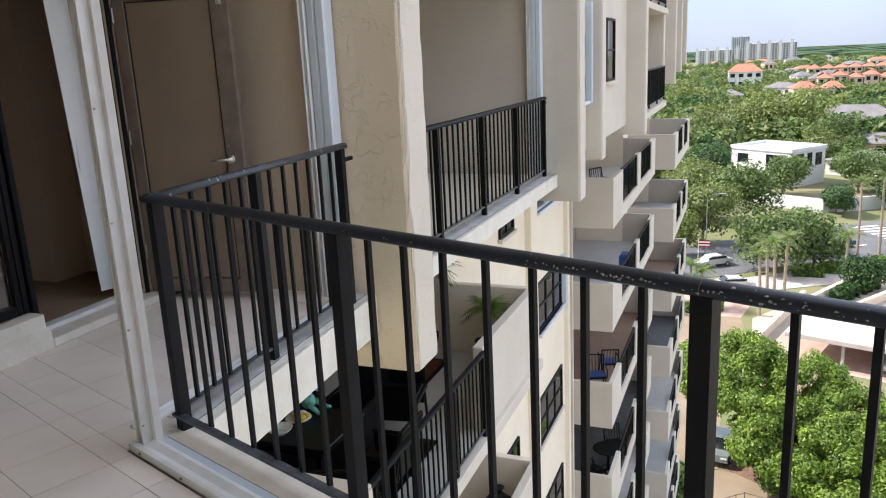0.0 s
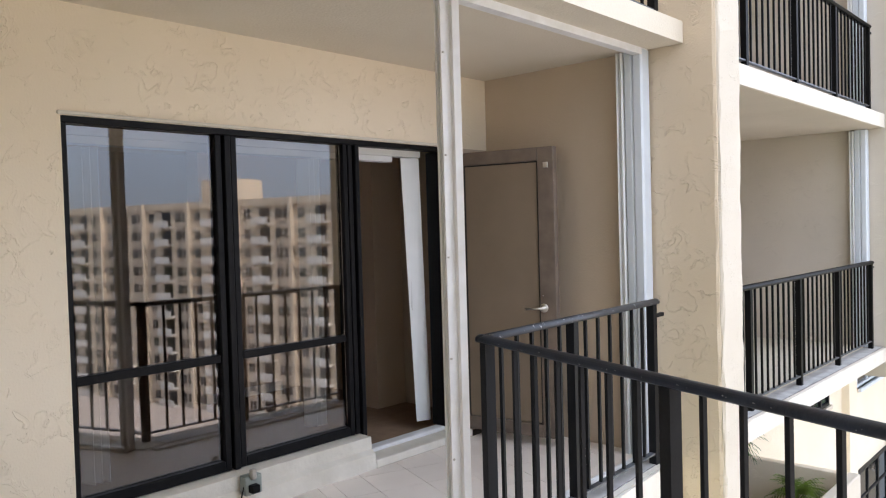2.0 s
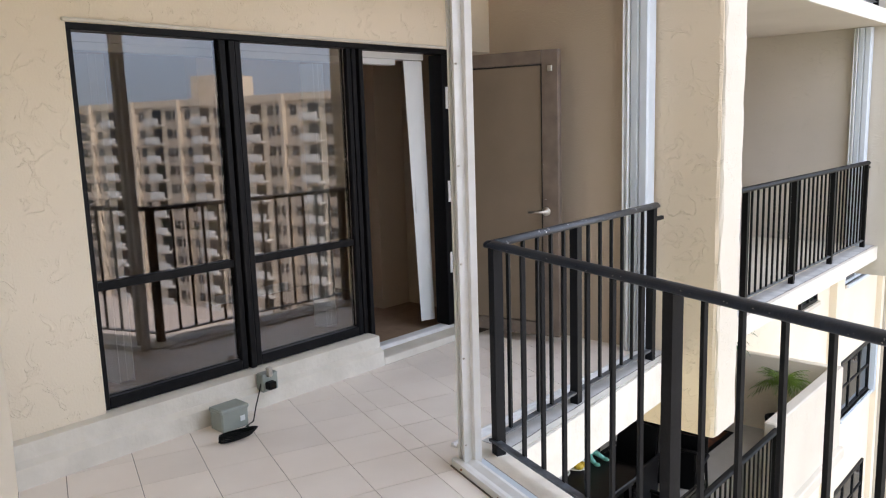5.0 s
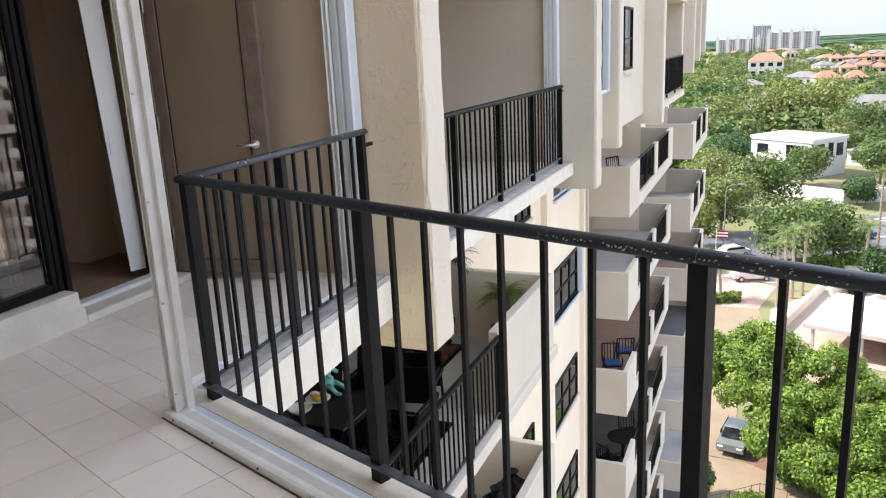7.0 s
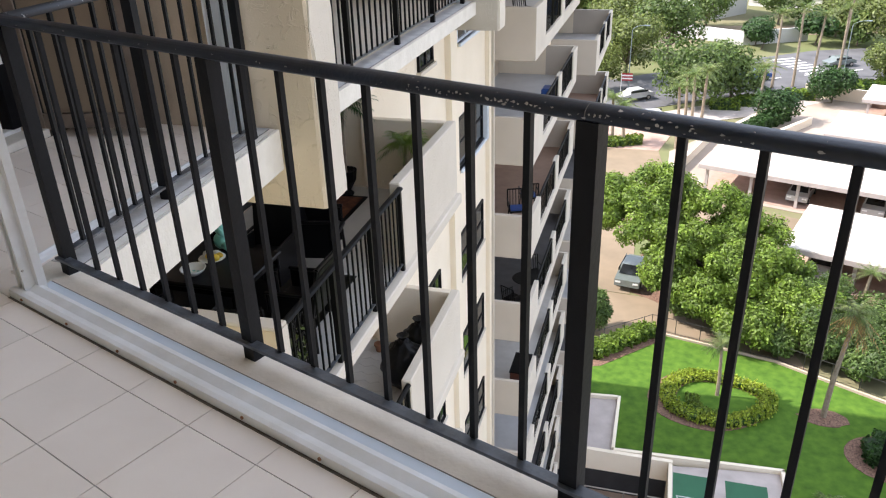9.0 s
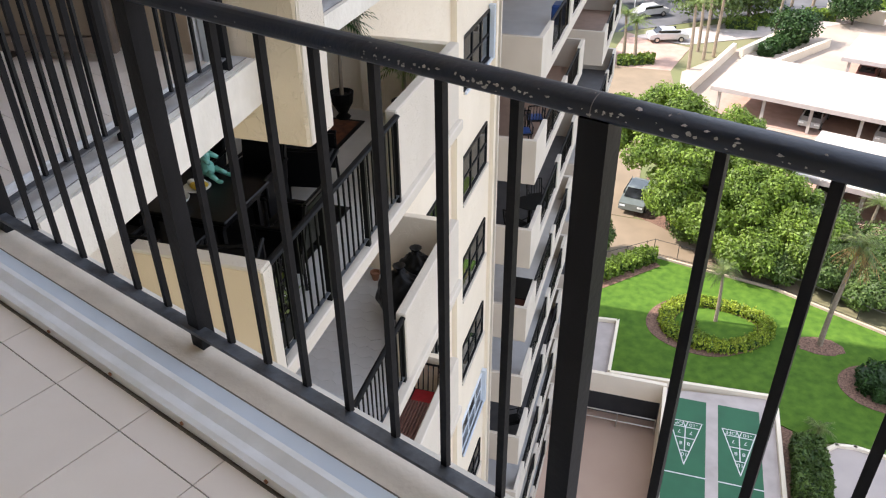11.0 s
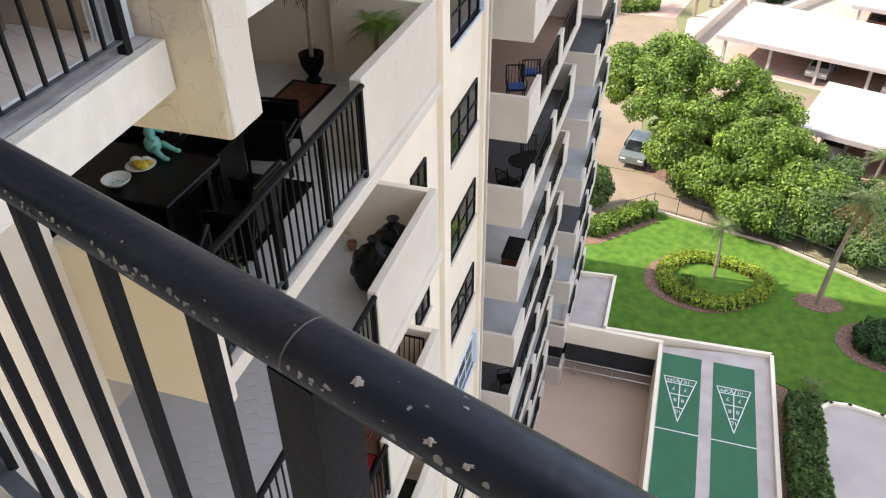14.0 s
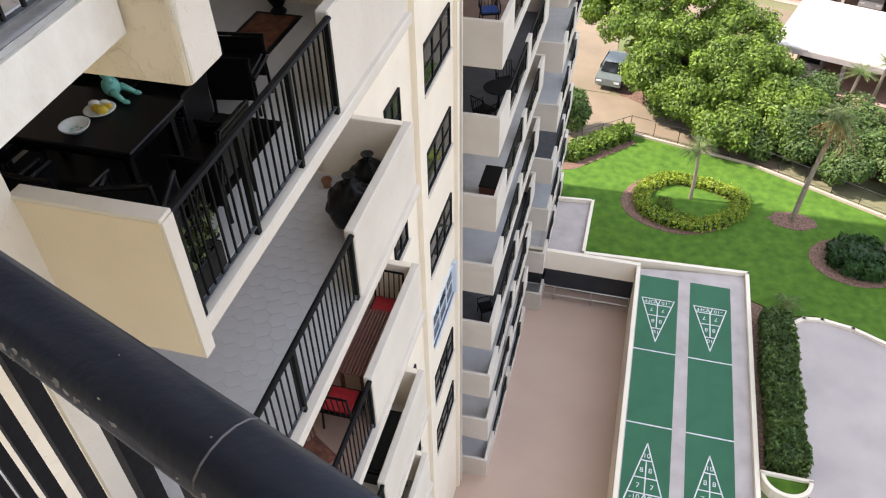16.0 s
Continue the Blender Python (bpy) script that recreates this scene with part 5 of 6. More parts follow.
def car(x, y, turn, m, label, kind="car"):
    t = thing("car", label, "car", "parked cars", at=(x, y, GZ + 0.04))
    t.rotation_euler = (0, 0, turn)
    bm = bmesh.new()
    prof = [(-2.15, 0.35), (-2.2, 0.75), (-1.35, 0.92), (-0.75, 1.38), (0.75, 1.42), (1.45, 0.98), (2.15, 0.85), (2.2, 0.4)]
    ra = [bm.verts.new((x_, -0.86 + 0.14 * (z_ > 1), z_)) for x_, z_ in prof]
    rb = [bm.verts.new((x_, 0.86 - 0.14 * (z_ > 1), z_)) for x_, z_ in prof]
    bm.faces.new(ra[::-1]); bm.faces.new(rb)
    for k in range(8):
        bm.faces.new((ra[k], rb[k], rb[(k + 1) % 8], ra[(k + 1) % 8]))
    part("body", bm, m, t)
    for a in ((-1.2, 1.25, -0.83, -0.80), (-1.2, 1.25, 0.80, 0.83)):
        bm = bmesh.new(); prism(bm, [(a[0], a[2]), (a[1], a[2]), (a[1] - 0.3, a[3]), (a[0] + 0.3, a[3])], 0.95, 1.32); part("side_window", bm, M_DARKGLASS, t)
    bm = bmesh.new()
    f = [bm.verts.new(v) for v in ((0.8, -0.62, 1.41), (0.8, 0.62, 1.41), (1.46, 0.7, 1.01), (1.46, -0.7, 1.01))]
    g = [bm.verts.new((v.co.x + 0.03, v.co.y, v.co.z + 0.02)) for v in f]
    bm.faces.new(f); bm.faces.new(g[::-1])
    for k in range(4):
        bm.faces.new((f[k], f[(k + 1) % 4], g[(k + 1) % 4], g[k]))
    part("windscreen", bm, M_DARKGLASS, t)
    for sx in (-1.35, 1.35):
        for sy in (-0.80, 0.80):
            bm = bmesh.new(); tube(bm, (sx, sy - 0.1, 0.32), (sx, sy + 0.1, 0.32), 0.32, n=12); wh = part("wheel", bm, M_TYRE, t)
            bm = bmesh.new(); tube(bm, (sx, sy - 0.108, 0.32), (sx, sy + 0.108, 0.32), 0.19, n=10); part("rim", bm, M_STEEL, wh)
    for sy in (-0.6, 0.6):
        pbox("headlight", M_BLIND, t, 2.14, 2.2, sy - 0.18, sy + 0.18, 0.62, 0.74)
    return t
A0 = math.atan2(DX, -DY) + math.pi
car(1.6, 47.6, radians(-100), M_CARG, "grey car parked under the tree")
for s, m, l in ((7.8, M_CARW, "silver car under the carport"), (13.6, M_CARW, "silver car under the carport"), (15.7, M_CARR, "maroon car under the carport"), (17.9, M_CARW, "white car under the carport"), (27, M_CARG, "grey car under the carport")):
    car(6.5 + DX * s - DY * 3.0, 65.45 + DY * s + DX * 3.0, A0, m, l)
for s, m, l in ((1.8, M_CARR, "dark car under the far carport"), (4.4, M_CARY, "yellow car under the far carport"), (7.2, M_CARW, "white car under the far carport"), (12.6, M_CARW, "white car under the far carport")):
    car(18.2 + DX * s - DY * 3.0, 76.4 + DY * s + DX * 3.0, A0, m, l)
car(11.8 + DX * 1.9 - DY * 3.0, 49.65 + DY * 1.9 + DX * 3.0, A0, M_CARW, "silver car under the carport by the tree")
car(-0.9, 95.5, radians(35), M_CARW, "white car waiting on the street")
car(1.6, 86.0, radians(200), M_CARW, "silver car leaving the forecourt")
car(14, 108, radians(30), M_BLUE, "blue car on the street")
car(26, 118, radians(30), M_CARG, "grey car on the street")

# flag and street lamps
fl = thing("flagpole", "white flagpole with a small striped flag", "flagpole", at=(-2.6, 92.0, GZ))
bm = bmesh.new(); tube(bm, (0, 0, 0), (0, 0, 4.2), 0.05, 0.03, 6); part("pole", bm, M_ALU, fl)
for k in range(5):
    bm = bmesh.new(); box(bm, 0.05, 1.3, -0.01, 0.01, 3.2 + 0.18 * k, 3.38 + 0.18 * k); part("flag_stripe", bm, M_RED if k % 2 == 0 else M_BLIND, fl)
def lamp(x, y, h):
    t = thing("street_lamp", "grey steel street lamp with a curved arm", "street lamp", "street lamps", at=(x, y, GZ))
    bm = bmesh.new(); tube(bm, (0, 0, 0), (0, 0, h), 0.075, 0.05, 7); part("pole", bm, M_LAMP, t)
    bm = bmesh.new()
    p = (0, 0, h)
    for k in range(1, 6):
        a = k / 5 * math.pi / 2
        q = (1.6 * (1 - math.cos(a)) , 0, h + 0.7 * math.sin(a)); tube(bm, p, q, 0.035, n=6); p = q
    part("arm", bm, M_LAMP, t)
    pbox("head", M_LAMP, t, 1.4, 2.1, -0.15, 0.15, h + 0.6, h + 0.72, bev=0.03)
lamp(-2.0, 98, 8.0); lamp(-4.8, 104, 6.0); lamp(24, 104, 8.0)

# trees of the town, near ones singly
SPOTS = [(6.0, 93.5, 8.5, 4.6, M_LEAF2), (10.5, 97, 7.5, 4.2, M_LEAF2), (9.3, 104, 6.5, 3.5, M_WOOD), (-2.9, 106, 9.5, 4.5, M_WOOD), (-5.5, 99, 7.0, 3.2, M_WOODY), (2.5, 118, 10.5, 5.2, M_LEAF2), (-3.5, 122, 9.5, 5, M_WOOD),
         (-6.5, 134, 9.0, 5, M_WOOD), (8.5, 146, 8.5, 4.4, M_LEAF2), (21, 150, 8, 4.8, M_LEAF2), (29, 140, 7, 4.5, M_WOOD), (16.5, 128, 5, 2.6, M_LEAF3), (-9, 88, 8, 4, M_LEAF3), (-8, 78, 6, 3, M_LEAF3),
         (15, 88.5, 4.2, 2.6, M_LEAF3), (22, 97.5, 4.5, 3, M_LEAF3), (30, 108, 6, 3.4, M_WOOD), (-4, 148, 9, 5, M_LEAF3), (36, 130, 8, 5, M_WOOD), (12.7, 222, 15, 9.5, M_WOODY), (4.5, 222, 12, 8, M_WOOD), (24, 205, 10, 6, M_LEAF2), (-7, 205, 12, 7, M_WOOD)]
for x, y, h, r, m in SPOTS:
    tree(x, y, h, r, m, 5000, 0.042 * r + 0.04, "leafy street tree in full green", 10, low=0.2)
for x, y, h in ((4.2, 77, 6.5), (5.6, 80.4, 7.0), (5.0, 83.0, 6.2), (6.6, 81.6, 7.2), (13.0, 89.0, 6.0), (15.9, 104, 9.5), (18.5, 105, 10), (20.8, 105.5, 9), (25, 112, 9), (-1.2, 77.5, 4.2), (-2.4, 78.5, 4.6), (27, 122, 9)):
    palm(x, y, h, (0.3 * math.sin(x), 0.2), 2.3, False, 28, z=GZ, r=0.14, label="tall street palm with a rounded crown")
hedge("forecourt_shrubs", "yellow-green shrubs on the forecourt island", [(-2.8 + k * 0.8, -1.7 + k * 0.8, 76.2 + 0.4 * k, 77.6 + 0.4 * k, GZ, GZ + 0.8) for k in range(4)], 700, 0.16, M_LIME)
hedge("street_hedge", "clipped hedge along the street pavement", [(8 + k * 3, 11.2 + k * 3, 92.2 + k * 2.0, 94 + k * 2.0, GZ, GZ + 1.1) for k in range(9)], 2200, 0.2, M_LEAF)

for k in range(60):
    x, y = RNG.uniform(-8, 52), RNG.uniform(128, 212)
    street, lane = 119 + 0.5 * (x - 8), 136 + 0.25 * max(0.0, x - 12)
    if (x - 8) ** 2 + (y - 160) ** 2 < 190 or (lane - 3 < y < lane + 15) or y < street + 2 or (x - 28) ** 2 + (y - 172) ** 2 < 130:
        continue
    hgt = RNG.uniform(4.5, 9)
    tree(x, y, hgt, hgt * RNG.uniform(0.45, 0.62), (M_WOOD, M_LEAF2, M_LEAF3)[k % 3], 1700, 0.30, "leafy garden tree between the houses", 7)
# the woods between the houses: nobody could count them
n_far = 3300
yy = 150 * (1400 / 150) ** RNG.random(n_far)
xx = yy * RNG.uniform(-0.2, 0.42, n_far)
keep = ~((xx > -3) & (xx < 34) & (yy < 205)) & (yy > 150)
CLEAR = [(0, 252, 9), (10, 165, 16), (31, 246, 12), (-1, 530, 12), (25, 395, 10), (37, 391, 8)]
for cx, cy, cr in CLEAR:
    keep &= (xx - cx) ** 2 + ((yy - cy) * 0.55) ** 2 > cr * cr
xx, yy = xx[keep], yy[keep]
hh = RNG.uniform(4.0, 9.0, len(xx))
rr = hh * RNG.uniform(0.45, 0.75, len(xx))
for j, m in enumerate((M_WOOD, M_LEAF2, M_LEAF3, M_WOODY)):
    share = ([0.34, 0.34, 0.24, 0.08])[j]
    a0, a1 = sum([0.34, 0.34, 0.24, 0.08][:j]), sum([0.34, 0.34, 0.24, 0.08][:j]) + share
    i0, i1 = int(a0 * len(xx)), int(a1 * len(xx))
    nn = i1 - i0
    C = np.repeat(np.stack([xx[i0:i1], yy[i0:i1], GZ + hh[i0:i1] * 0.55], 1), 3, 0) + RNG.normal(size=(nn * 3, 3)) * np.repeat(rr[i0:i1], 3)[:, None] * np.array([0.4, 0.4, 0.15])
    Rr = np.repeat(np.stack([rr[i0:i1], rr[i0:i1], hh[i0:i1] * 0.45], 1), 3, 0) * 0.75
    tagged(leaf_cloud("far_woods", C, Rr, 80000, 0.75, m), "green tree crowns of the far suburb", "woods", kind="stuff")
far = thing("backdrop_woods", "hazy distant tree line at the horizon", "woods")
far.select_set(False)
tagged(far, kind="stuff")
for k in range(9):
    y = 1500 * 1.12 ** k
    bm = bmesh.new()
    n = 70
    top = [bm.verts.new((-0.35 * y + 0.95 * y * i / n, y + 30 * math.sin(i * 1.7 + k), GZ + 5 + 4 * noise.noise(Vector((i * 0.37, k * 5.1, 0))))) for i in range(n + 1)]
    bot = [bm.verts.new((v.co.x, v.co.y, GZ - 1)) for v in top]
    bk = [bm.verts.new((v.co.x, v.co.y + 0.11 * y, v.co.z - 1)) for v in top]
    for i in range(n):
        bm.faces.new((bot[i], bot[i + 1], top[i + 1], top[i])); bm.faces.new((top[i], top[i + 1], bk[i + 1], bk[i]))
    part("tree_line", bm, M_LEAF3, far)

# ---- houses ----
def house(x, y, w, d, h, roof_m, wall_m, turn=0.0, hip=1.6, label="suburban house with a tiled hip roof", z=GZ, wins=4, storeys=1):
    t = thing("house", label, "house", at=(x, y, z))
    t.rotation_euler = (0, 0, turn)
    pbox("wall", wall_m, t, -w / 2, w / 2, -d / 2, d / 2, 0, h)
    if hip:
        bm = bmesh.new()
        e = 0.5
        b = [bm.verts.new(v) for v in ((-w / 2 - e, -d / 2 - e, h), (w / 2 + e, -d / 2 - e, h), (w / 2 + e, d / 2 + e, h), (-w / 2 - e, d / 2 + e, h))]
        r = [bm.verts.new((-w / 2 + d * 0.4, 0, h + hip)), bm.verts.new((w / 2 - d * 0.4, 0, h + hip))]
        bm.faces.new(b[::-1]); bm.faces.new((b[0], b[1], r[1], r[0])); bm.faces.new((b[2], b[3], r[0], r[1])); bm.faces.new((b[1], b[2], r[1])); bm.faces.new((b[3], b[0], r[0]))
        part("roof", bm, roof_m, t)
    for s in range(storeys):
        for k in range(wins):
            xx_ = -w / 2 + w * (k + 0.5) / wins
            wd = pbox("window", M_DARKGLASS, t, xx_ - w / wins * 0.28, xx_ + w / wins * 0.28, -d / 2 - 0.05, -d / 2 + 0.02, h * (s + 0.35) / storeys, h * (s + 0.8) / storeys)
            pbox("sill", M_HOUSEW, wd, xx_ - w / wins * 0.31, xx_ + w / wins * 0.31, -d / 2 - 0.16, -d / 2 - 0.052, h * (s + 0.35) / storeys - 0.14, h * (s + 0.35) / storeys)
    return t
# modern white house
mh = thing("modern_house", "white two-storey modern house with large windows", "house", at=(7.6, 161, GZ))
mh.rotation_euler = (0, 0, radians(-38))
pbox("wall", M_HOUSEW, mh, -7.0, 6.5, -4.2, 6, 0, 6.6)
pbox("wall", M_HOUSEW, mh, -6.0, 5.2, -6.4, -4.2, 0, 3.2)
for a in ((-7.2, 6.7, -4.4, -4.1, 6.6, 7.3), (-7.2, 6.7, 5.9, 6.2, 6.6, 7.3), (-7.2, -6.9, -4.1, 5.9, 6.6, 7.3), (6.4, 6.7, -4.1, 5.9, 6.6, 7.3)):
    pbox("parapet", M_HOUSEW, mh, *a)
pbox("roof", M_HOUSEW, mh, -6.9, 6.4, -4.1, 5.9, 6.6, 6.68)
for a in ((0.5, 2.0, 6.49, 6.53, 3.6, 6.2), (-3.4, -0.6, 6.49, 6.53, 3.6, 6.2), (3.0, 5.0, 6.49, 6.53, 3.6, 6.0)):
    pbox("window", M_DARKGLASS, mh, a[2], a[3], a[0], a[1], a[4], a[5])
for a in ((1.0, 4.8, 3.7, 6.0), (-5.5, -3.0, 4.0, 5.8)):
    pbox("window", M_DARKGLASS, mh, a[0], a[1], -4.24, -4.2, a[2], a[3])
kerb_line([(-1, 140), (14, 131), (24, 136)], 0.3, GZ, GZ + 2.2, M_HOUSEW, "wall_garden")
house(1.5, 250, 17, 11, 3.4, M_ROOFG, M_HOUSEW, 0.1, 2.6, "white house with a dark hip roof")
house(31, 247, 20, 12, 5.2, M_ROOFG, M_HOUSEW, -0.15, 3.4, "white house with a grey shingle roof", storeys=2)
house(30, 205, 22, 11, 3.0, M_ROOFG, M_HOUSEB, -0.2, 2.0, "low house with a brown-grey roof")
house(28, 172, 18, 11, 3.0, M_ROOFG, M_HOUSEW, -0.5, 1.6, "low white house behind a hedge")
house(-1, 535, 20, 14, 10, M_ROOFR, M_HOUSEW, 0.05, 5, "house with a bright orange tile roof", storeys=2)
house(25.5, 395, 11, 9, 6, M_ROOFR, M_HOUSEB, 0.2, 3, "house with a red tile roof")
house(37, 391, 9, 8, 6, M_ROOFR, M_HOUSEB, 0.1, 3, "house with a red tile roof")
for k in range(9):
    house(39 + k * 7.2, 462 - k * 0.9, 6.6, 11, 7.5 + (k % 2) * 1.2, M_ROOFR, M_HOUSEB, 0.0, 3.0, "terraced townhouse with a terracotta roof", wins=2, storeys=2)
for k in range(8):
    house(44 + k * 9, 615 + k * 2.5, 8, 12, 8, M_ROOFR, M_HOUSEB, 0.03, 3.0, "terraced townhouse with a terracotta roof", wins=2, storeys=2)
for k in range(34):
    y = RNG.uniform(280, 1300)
    house(y * RNG.uniform(-0.06, 0.26), y, RNG.uniform(10, 20), RNG.uniform(9, 12), RNG.uniform(4, 8), (M_ROOFR, M_ROOFG, M_ROOFG)[k % 3], (M_HOUSEW, M_HOUSEB)[k % 2], RNG.uniform(-0.5, 0.5), 2.5, "distant suburban house with pale walls", wins=3)

def slab_block(x, y, w, d, h, floors, bays, turn, wall_m, label, rail_m, name="apartment_block", loggia=True):
    """A slab of flats facing -y in its own frame: floors of windows and balconies."""
    t = thing(name, label, "apartment building", at=(x, y, GZ))
    t.rotation_euler = (0, 0, turn)
    pbox("wall", wall_m, t, -w / 2, w / 2, 0, d, 0, h)
    pbox("roof_parapet", wall_m, t, -w / 2 - 0.2, w / 2 + 0.2, -0.25, d, h, h + 1.0)
    fh, bw = h / floors, w / bays
    for f in range(floors):
        for b in range(bays):
            cx, z = -w / 2 + (b + 0.5) * bw, f * fh
            if b % 3 == 1 and loggia:
                bs = bmesh.new(); box(bs, cx - bw * 0.46, cx + bw * 0.46, -1.2, 0, z + 0.02, z + 0.2); box(bs, cx - bw * 0.46, cx + bw * 0.46, -1.25, -1.15, z + 0.2, z + 1.15)
                part("balcony", bs, rail_m, t)
                bs = bmesh.new(); box(bs, cx - bw * 0.26, cx + bw * 0.26, -0.06, 0.0, z + 0.25, z + 2.35); part("window", bs, M_DARKGLASS, t)
            else:
                for e in (-0.22, 0.22) if b % 3 == 0 else (0.0,):
                    bs = bmesh.new()
                    box(bs, cx + bw * e - bw * 0.15, cx + bw * e + bw * 0.15, -0.07, 0.0, z + 0.95, z + 2.2)
                    part("window", bs, M_DARKGLASS, t)
                    bs = bmesh.new()
                    box(bs, cx + bw * e - 0.03, cx + bw * e + 0.03, -0.1, -0.07, z + 0.95, z + 2.2)
                    box(bs, cx + bw * e - bw * 0.16, cx + bw * e + bw * 0.16, -0.1, -0.07, z + 1.55, z + 1.6)
                    part("muntin", bs, M_HOUSEW, t)
    for b in range(0, bays + 1, 3):
        cx = -w / 2 + b * bw
        pbox("pilaster", wall_m, t, cx - 0.25, cx + 0.25, -0.7, 0, 0, h + 1.0)
    return t
def far_condo(x, y, w, h, floors, bays):
    t = thing("condominium", "long white condominium block on the skyline", "apartment building", "far condominium", at=(x, y, GZ))
    pbox("wall", M_HOUSEW, t, -w / 2, w / 2, 0, 30, 0, h)
    fh, bw = h / floors, w / bays
    for f in range(floors):
        bm = bmesh.new()
        for b in range(bays):
            cx = -w / 2 + (b + 0.5) * bw
            box(bm, cx - bw * 0.32, cx + bw * 0.32, -0.4, 0, f * fh + 0.2 * fh, f * fh + 0.8 * fh)
        tagged(part("glazing", bm, M_DARKGLASS, t), kind="stuff")
    for b in range(0, bays, 4):
        pbox("stair_tower", M_HOUSEW, t, -w / 2 + b * bw - 2, -w / 2 + b * bw + 2, -2, 6, 0, h + 4)
far_condo(-30, 1190, 80, 21, 8, 24)
far_condo(27, 1120, 60, 27, 9, 18)
far_condo(30, 1750, 60, 26, 8, 14)
far_condo(-30, 2600, 50, 50, 12, 8)

# the twin tower across the garden, which the window panes mirror
tw = slab_block(96, 58, 70, 14, 30.3, 11, 21, radians(-13), M_TWIN, "tan high-rise apartment tower with white balconies", M_HOUSEW, "apartment_tower")
pbox("lift_house", M_TWIN, tw, -0.5, 5.5, 3, 10, 31.3, 34.8)

# ---- things on our balcony ----
jb = thing("transformer_box", "grey-green plastic transformer box on the tiles", "electrical box", at=(-1.38, -0.62, 0))
pbox("housing", M_GREYBOX, jb, -0.06, 0.06, -0.085, 0.085, 0, 0.125, bev=0.008)
pbox("lid", M_GREYBOX, jb, -0.064, 0.064, -0.09, 0.09, 0.105, 0.13, bev=0.006)
pbox("label_plate", M_BLIND, jb, 0.0605, 0.062, 0.03, 0.06, 0.04, 0.07)
cc = thing("cable", "coiled black power cable lying on the tiles", "cable")
bm = bmesh.new()
pp = None
for k in range(64):
    a = k * 0.42
    q = Vector((-1.20 + 0.035 * math.sin(a) + 0.0005 * k, -0.70 + 0.10 * math.cos(a * 0.97), 0.012 + 0.0007 * k))
    if pp:
        tube(bm, pp, q, 0.005, n=5)
    pp = q
part("coil", bm, M_BLACK, cc)
bm = bmesh.new()
pts = [pp, Vector((-1.25, -0.60, 0.03)), Vector((-1.33, -0.50, 0.01)), Vector((-1.42, -0.42, 0.05)), Vector((-1.47, -0.36, 0.10)), Vector((-1.475, -0.335, 0.16))]
for a, b in zip(pts, pts[1:]):
    tube(bm, a, b, 0.004, n=5)
part("lead", bm, M_BLACK, cc)
ob_ = thing("outlet_box", "small grey outlet box with a black plug on the curb", "electrical box", at=(-1.485, -0.29, 0.10))
pbox("housing", M_GREYBOX, ob_, -0.035, 0.03, -0.05, 0.06, 0.0, 0.11, bev=0.006)
pbox("plug", M_BLACK, ob_, 0.03, 0.075, -0.035, 0.02, 0.02, 0.065, bev=0.006)
pbox("cover", M_STEEL, ob_, 0.02, 0.05, -0.02, 0.015, 0.09, 0.15, bev=0.006)
# paint damage on the handrail
sp = thing("paint_spatter", "dried white paint blobs on the handrail", "stain")
for s, v, r in ((2.475, -0.016, 0.015), (2.522, -0.014, 0.008), (2.532, -0.008, 0.007), (2.548, -0.026, 0.010), (2.580, -0.027, 0.008), (2.622, -0.027, 0.006), (2.731, -0.018, 0.006),
               (2.674, 0.006, 0.004), (2.40, -0.004, 0.003), (2.30, 0.006, 0.003), (2.104, 0.012, 0.004), (2.139, 0.010, 0.003), (1.98, -0.020, 0.004), (1.90, -0.008, 0.003), (2.85, -0.015, 0.004), (3.0, 0.002, 0.004)):
    bm = bmesh.new()
    ring = []
    z = RAIL_Z + 0.0195 - max(0.0, abs(v) - 0.006) * 0.36
    x, y = uv(s, v + RAIL_OUT)
    for j in range(17):
        a = math.tau * j / 17
        q = 0.42 * r * (0.35 + 1.2 * RNG.random())
        ring.append(bm.verts.new((x + q * math.cos(a), y + q * 0.7 * math.sin(a), z - 0.0012)))
    top = bm.verts.new((x, y, z + r * 0.18))
    for j in range(17):
        bm.faces.new((ring[j], ring[(j + 1) % 17], top))
    bm.faces.new(ring[::-1])
    part("blob", bm, M_CONC, sp)

def chip(s, f, r, lng):
    """A flat flake of bare metal on the handrail: s along it, f round its profile from the inner edge."""
    j = min(int(f), len(CAP) - 2)
    (p0, q0), (p1, q1) = CAP[j], CAP[j + 1]
    g = f - j
    p_, q_ = p0 + (p1 - p0) * g, q0 + (q1 - q0) * g
    tl = math.hypot(p1 - p0, q1 - q0)
    tp, tq = (p1 - p0) / tl, (q1 - q0) / tl
    np_, nq = -tq, tp
    if np_ * p_ + nq * (q_ + 0.004) < 0:
        np_, nq = -np_, -nq
    bm = bmesh.new()
    vs = []
    for k in range(9):
        a = math.tau * k / 9
        e = r * (0.5 + 0.8 * RNG.random())
        ds, dt = e * lng * math.cos(a), e * math.sin(a)
        vs.append((ds, dt, 0.0004))
    vs.append((0.0, 0.0, 0.0012))
    out = []
    for ds, dt, h in vs:
        pp, qq = p_ + tp * dt + np_ * h, q_ + tq * dt + nq * h
        x, y = uv(s + ds, RAIL_OUT - pp)
        out.append(bm.verts.new((x, y, RAIL_Z + qq)))
    for k in range(9):
        bm.faces.new((out[k], out[(k + 1) % 9], out[9]))
    part("chip", bm, M_FLAKE, sp)
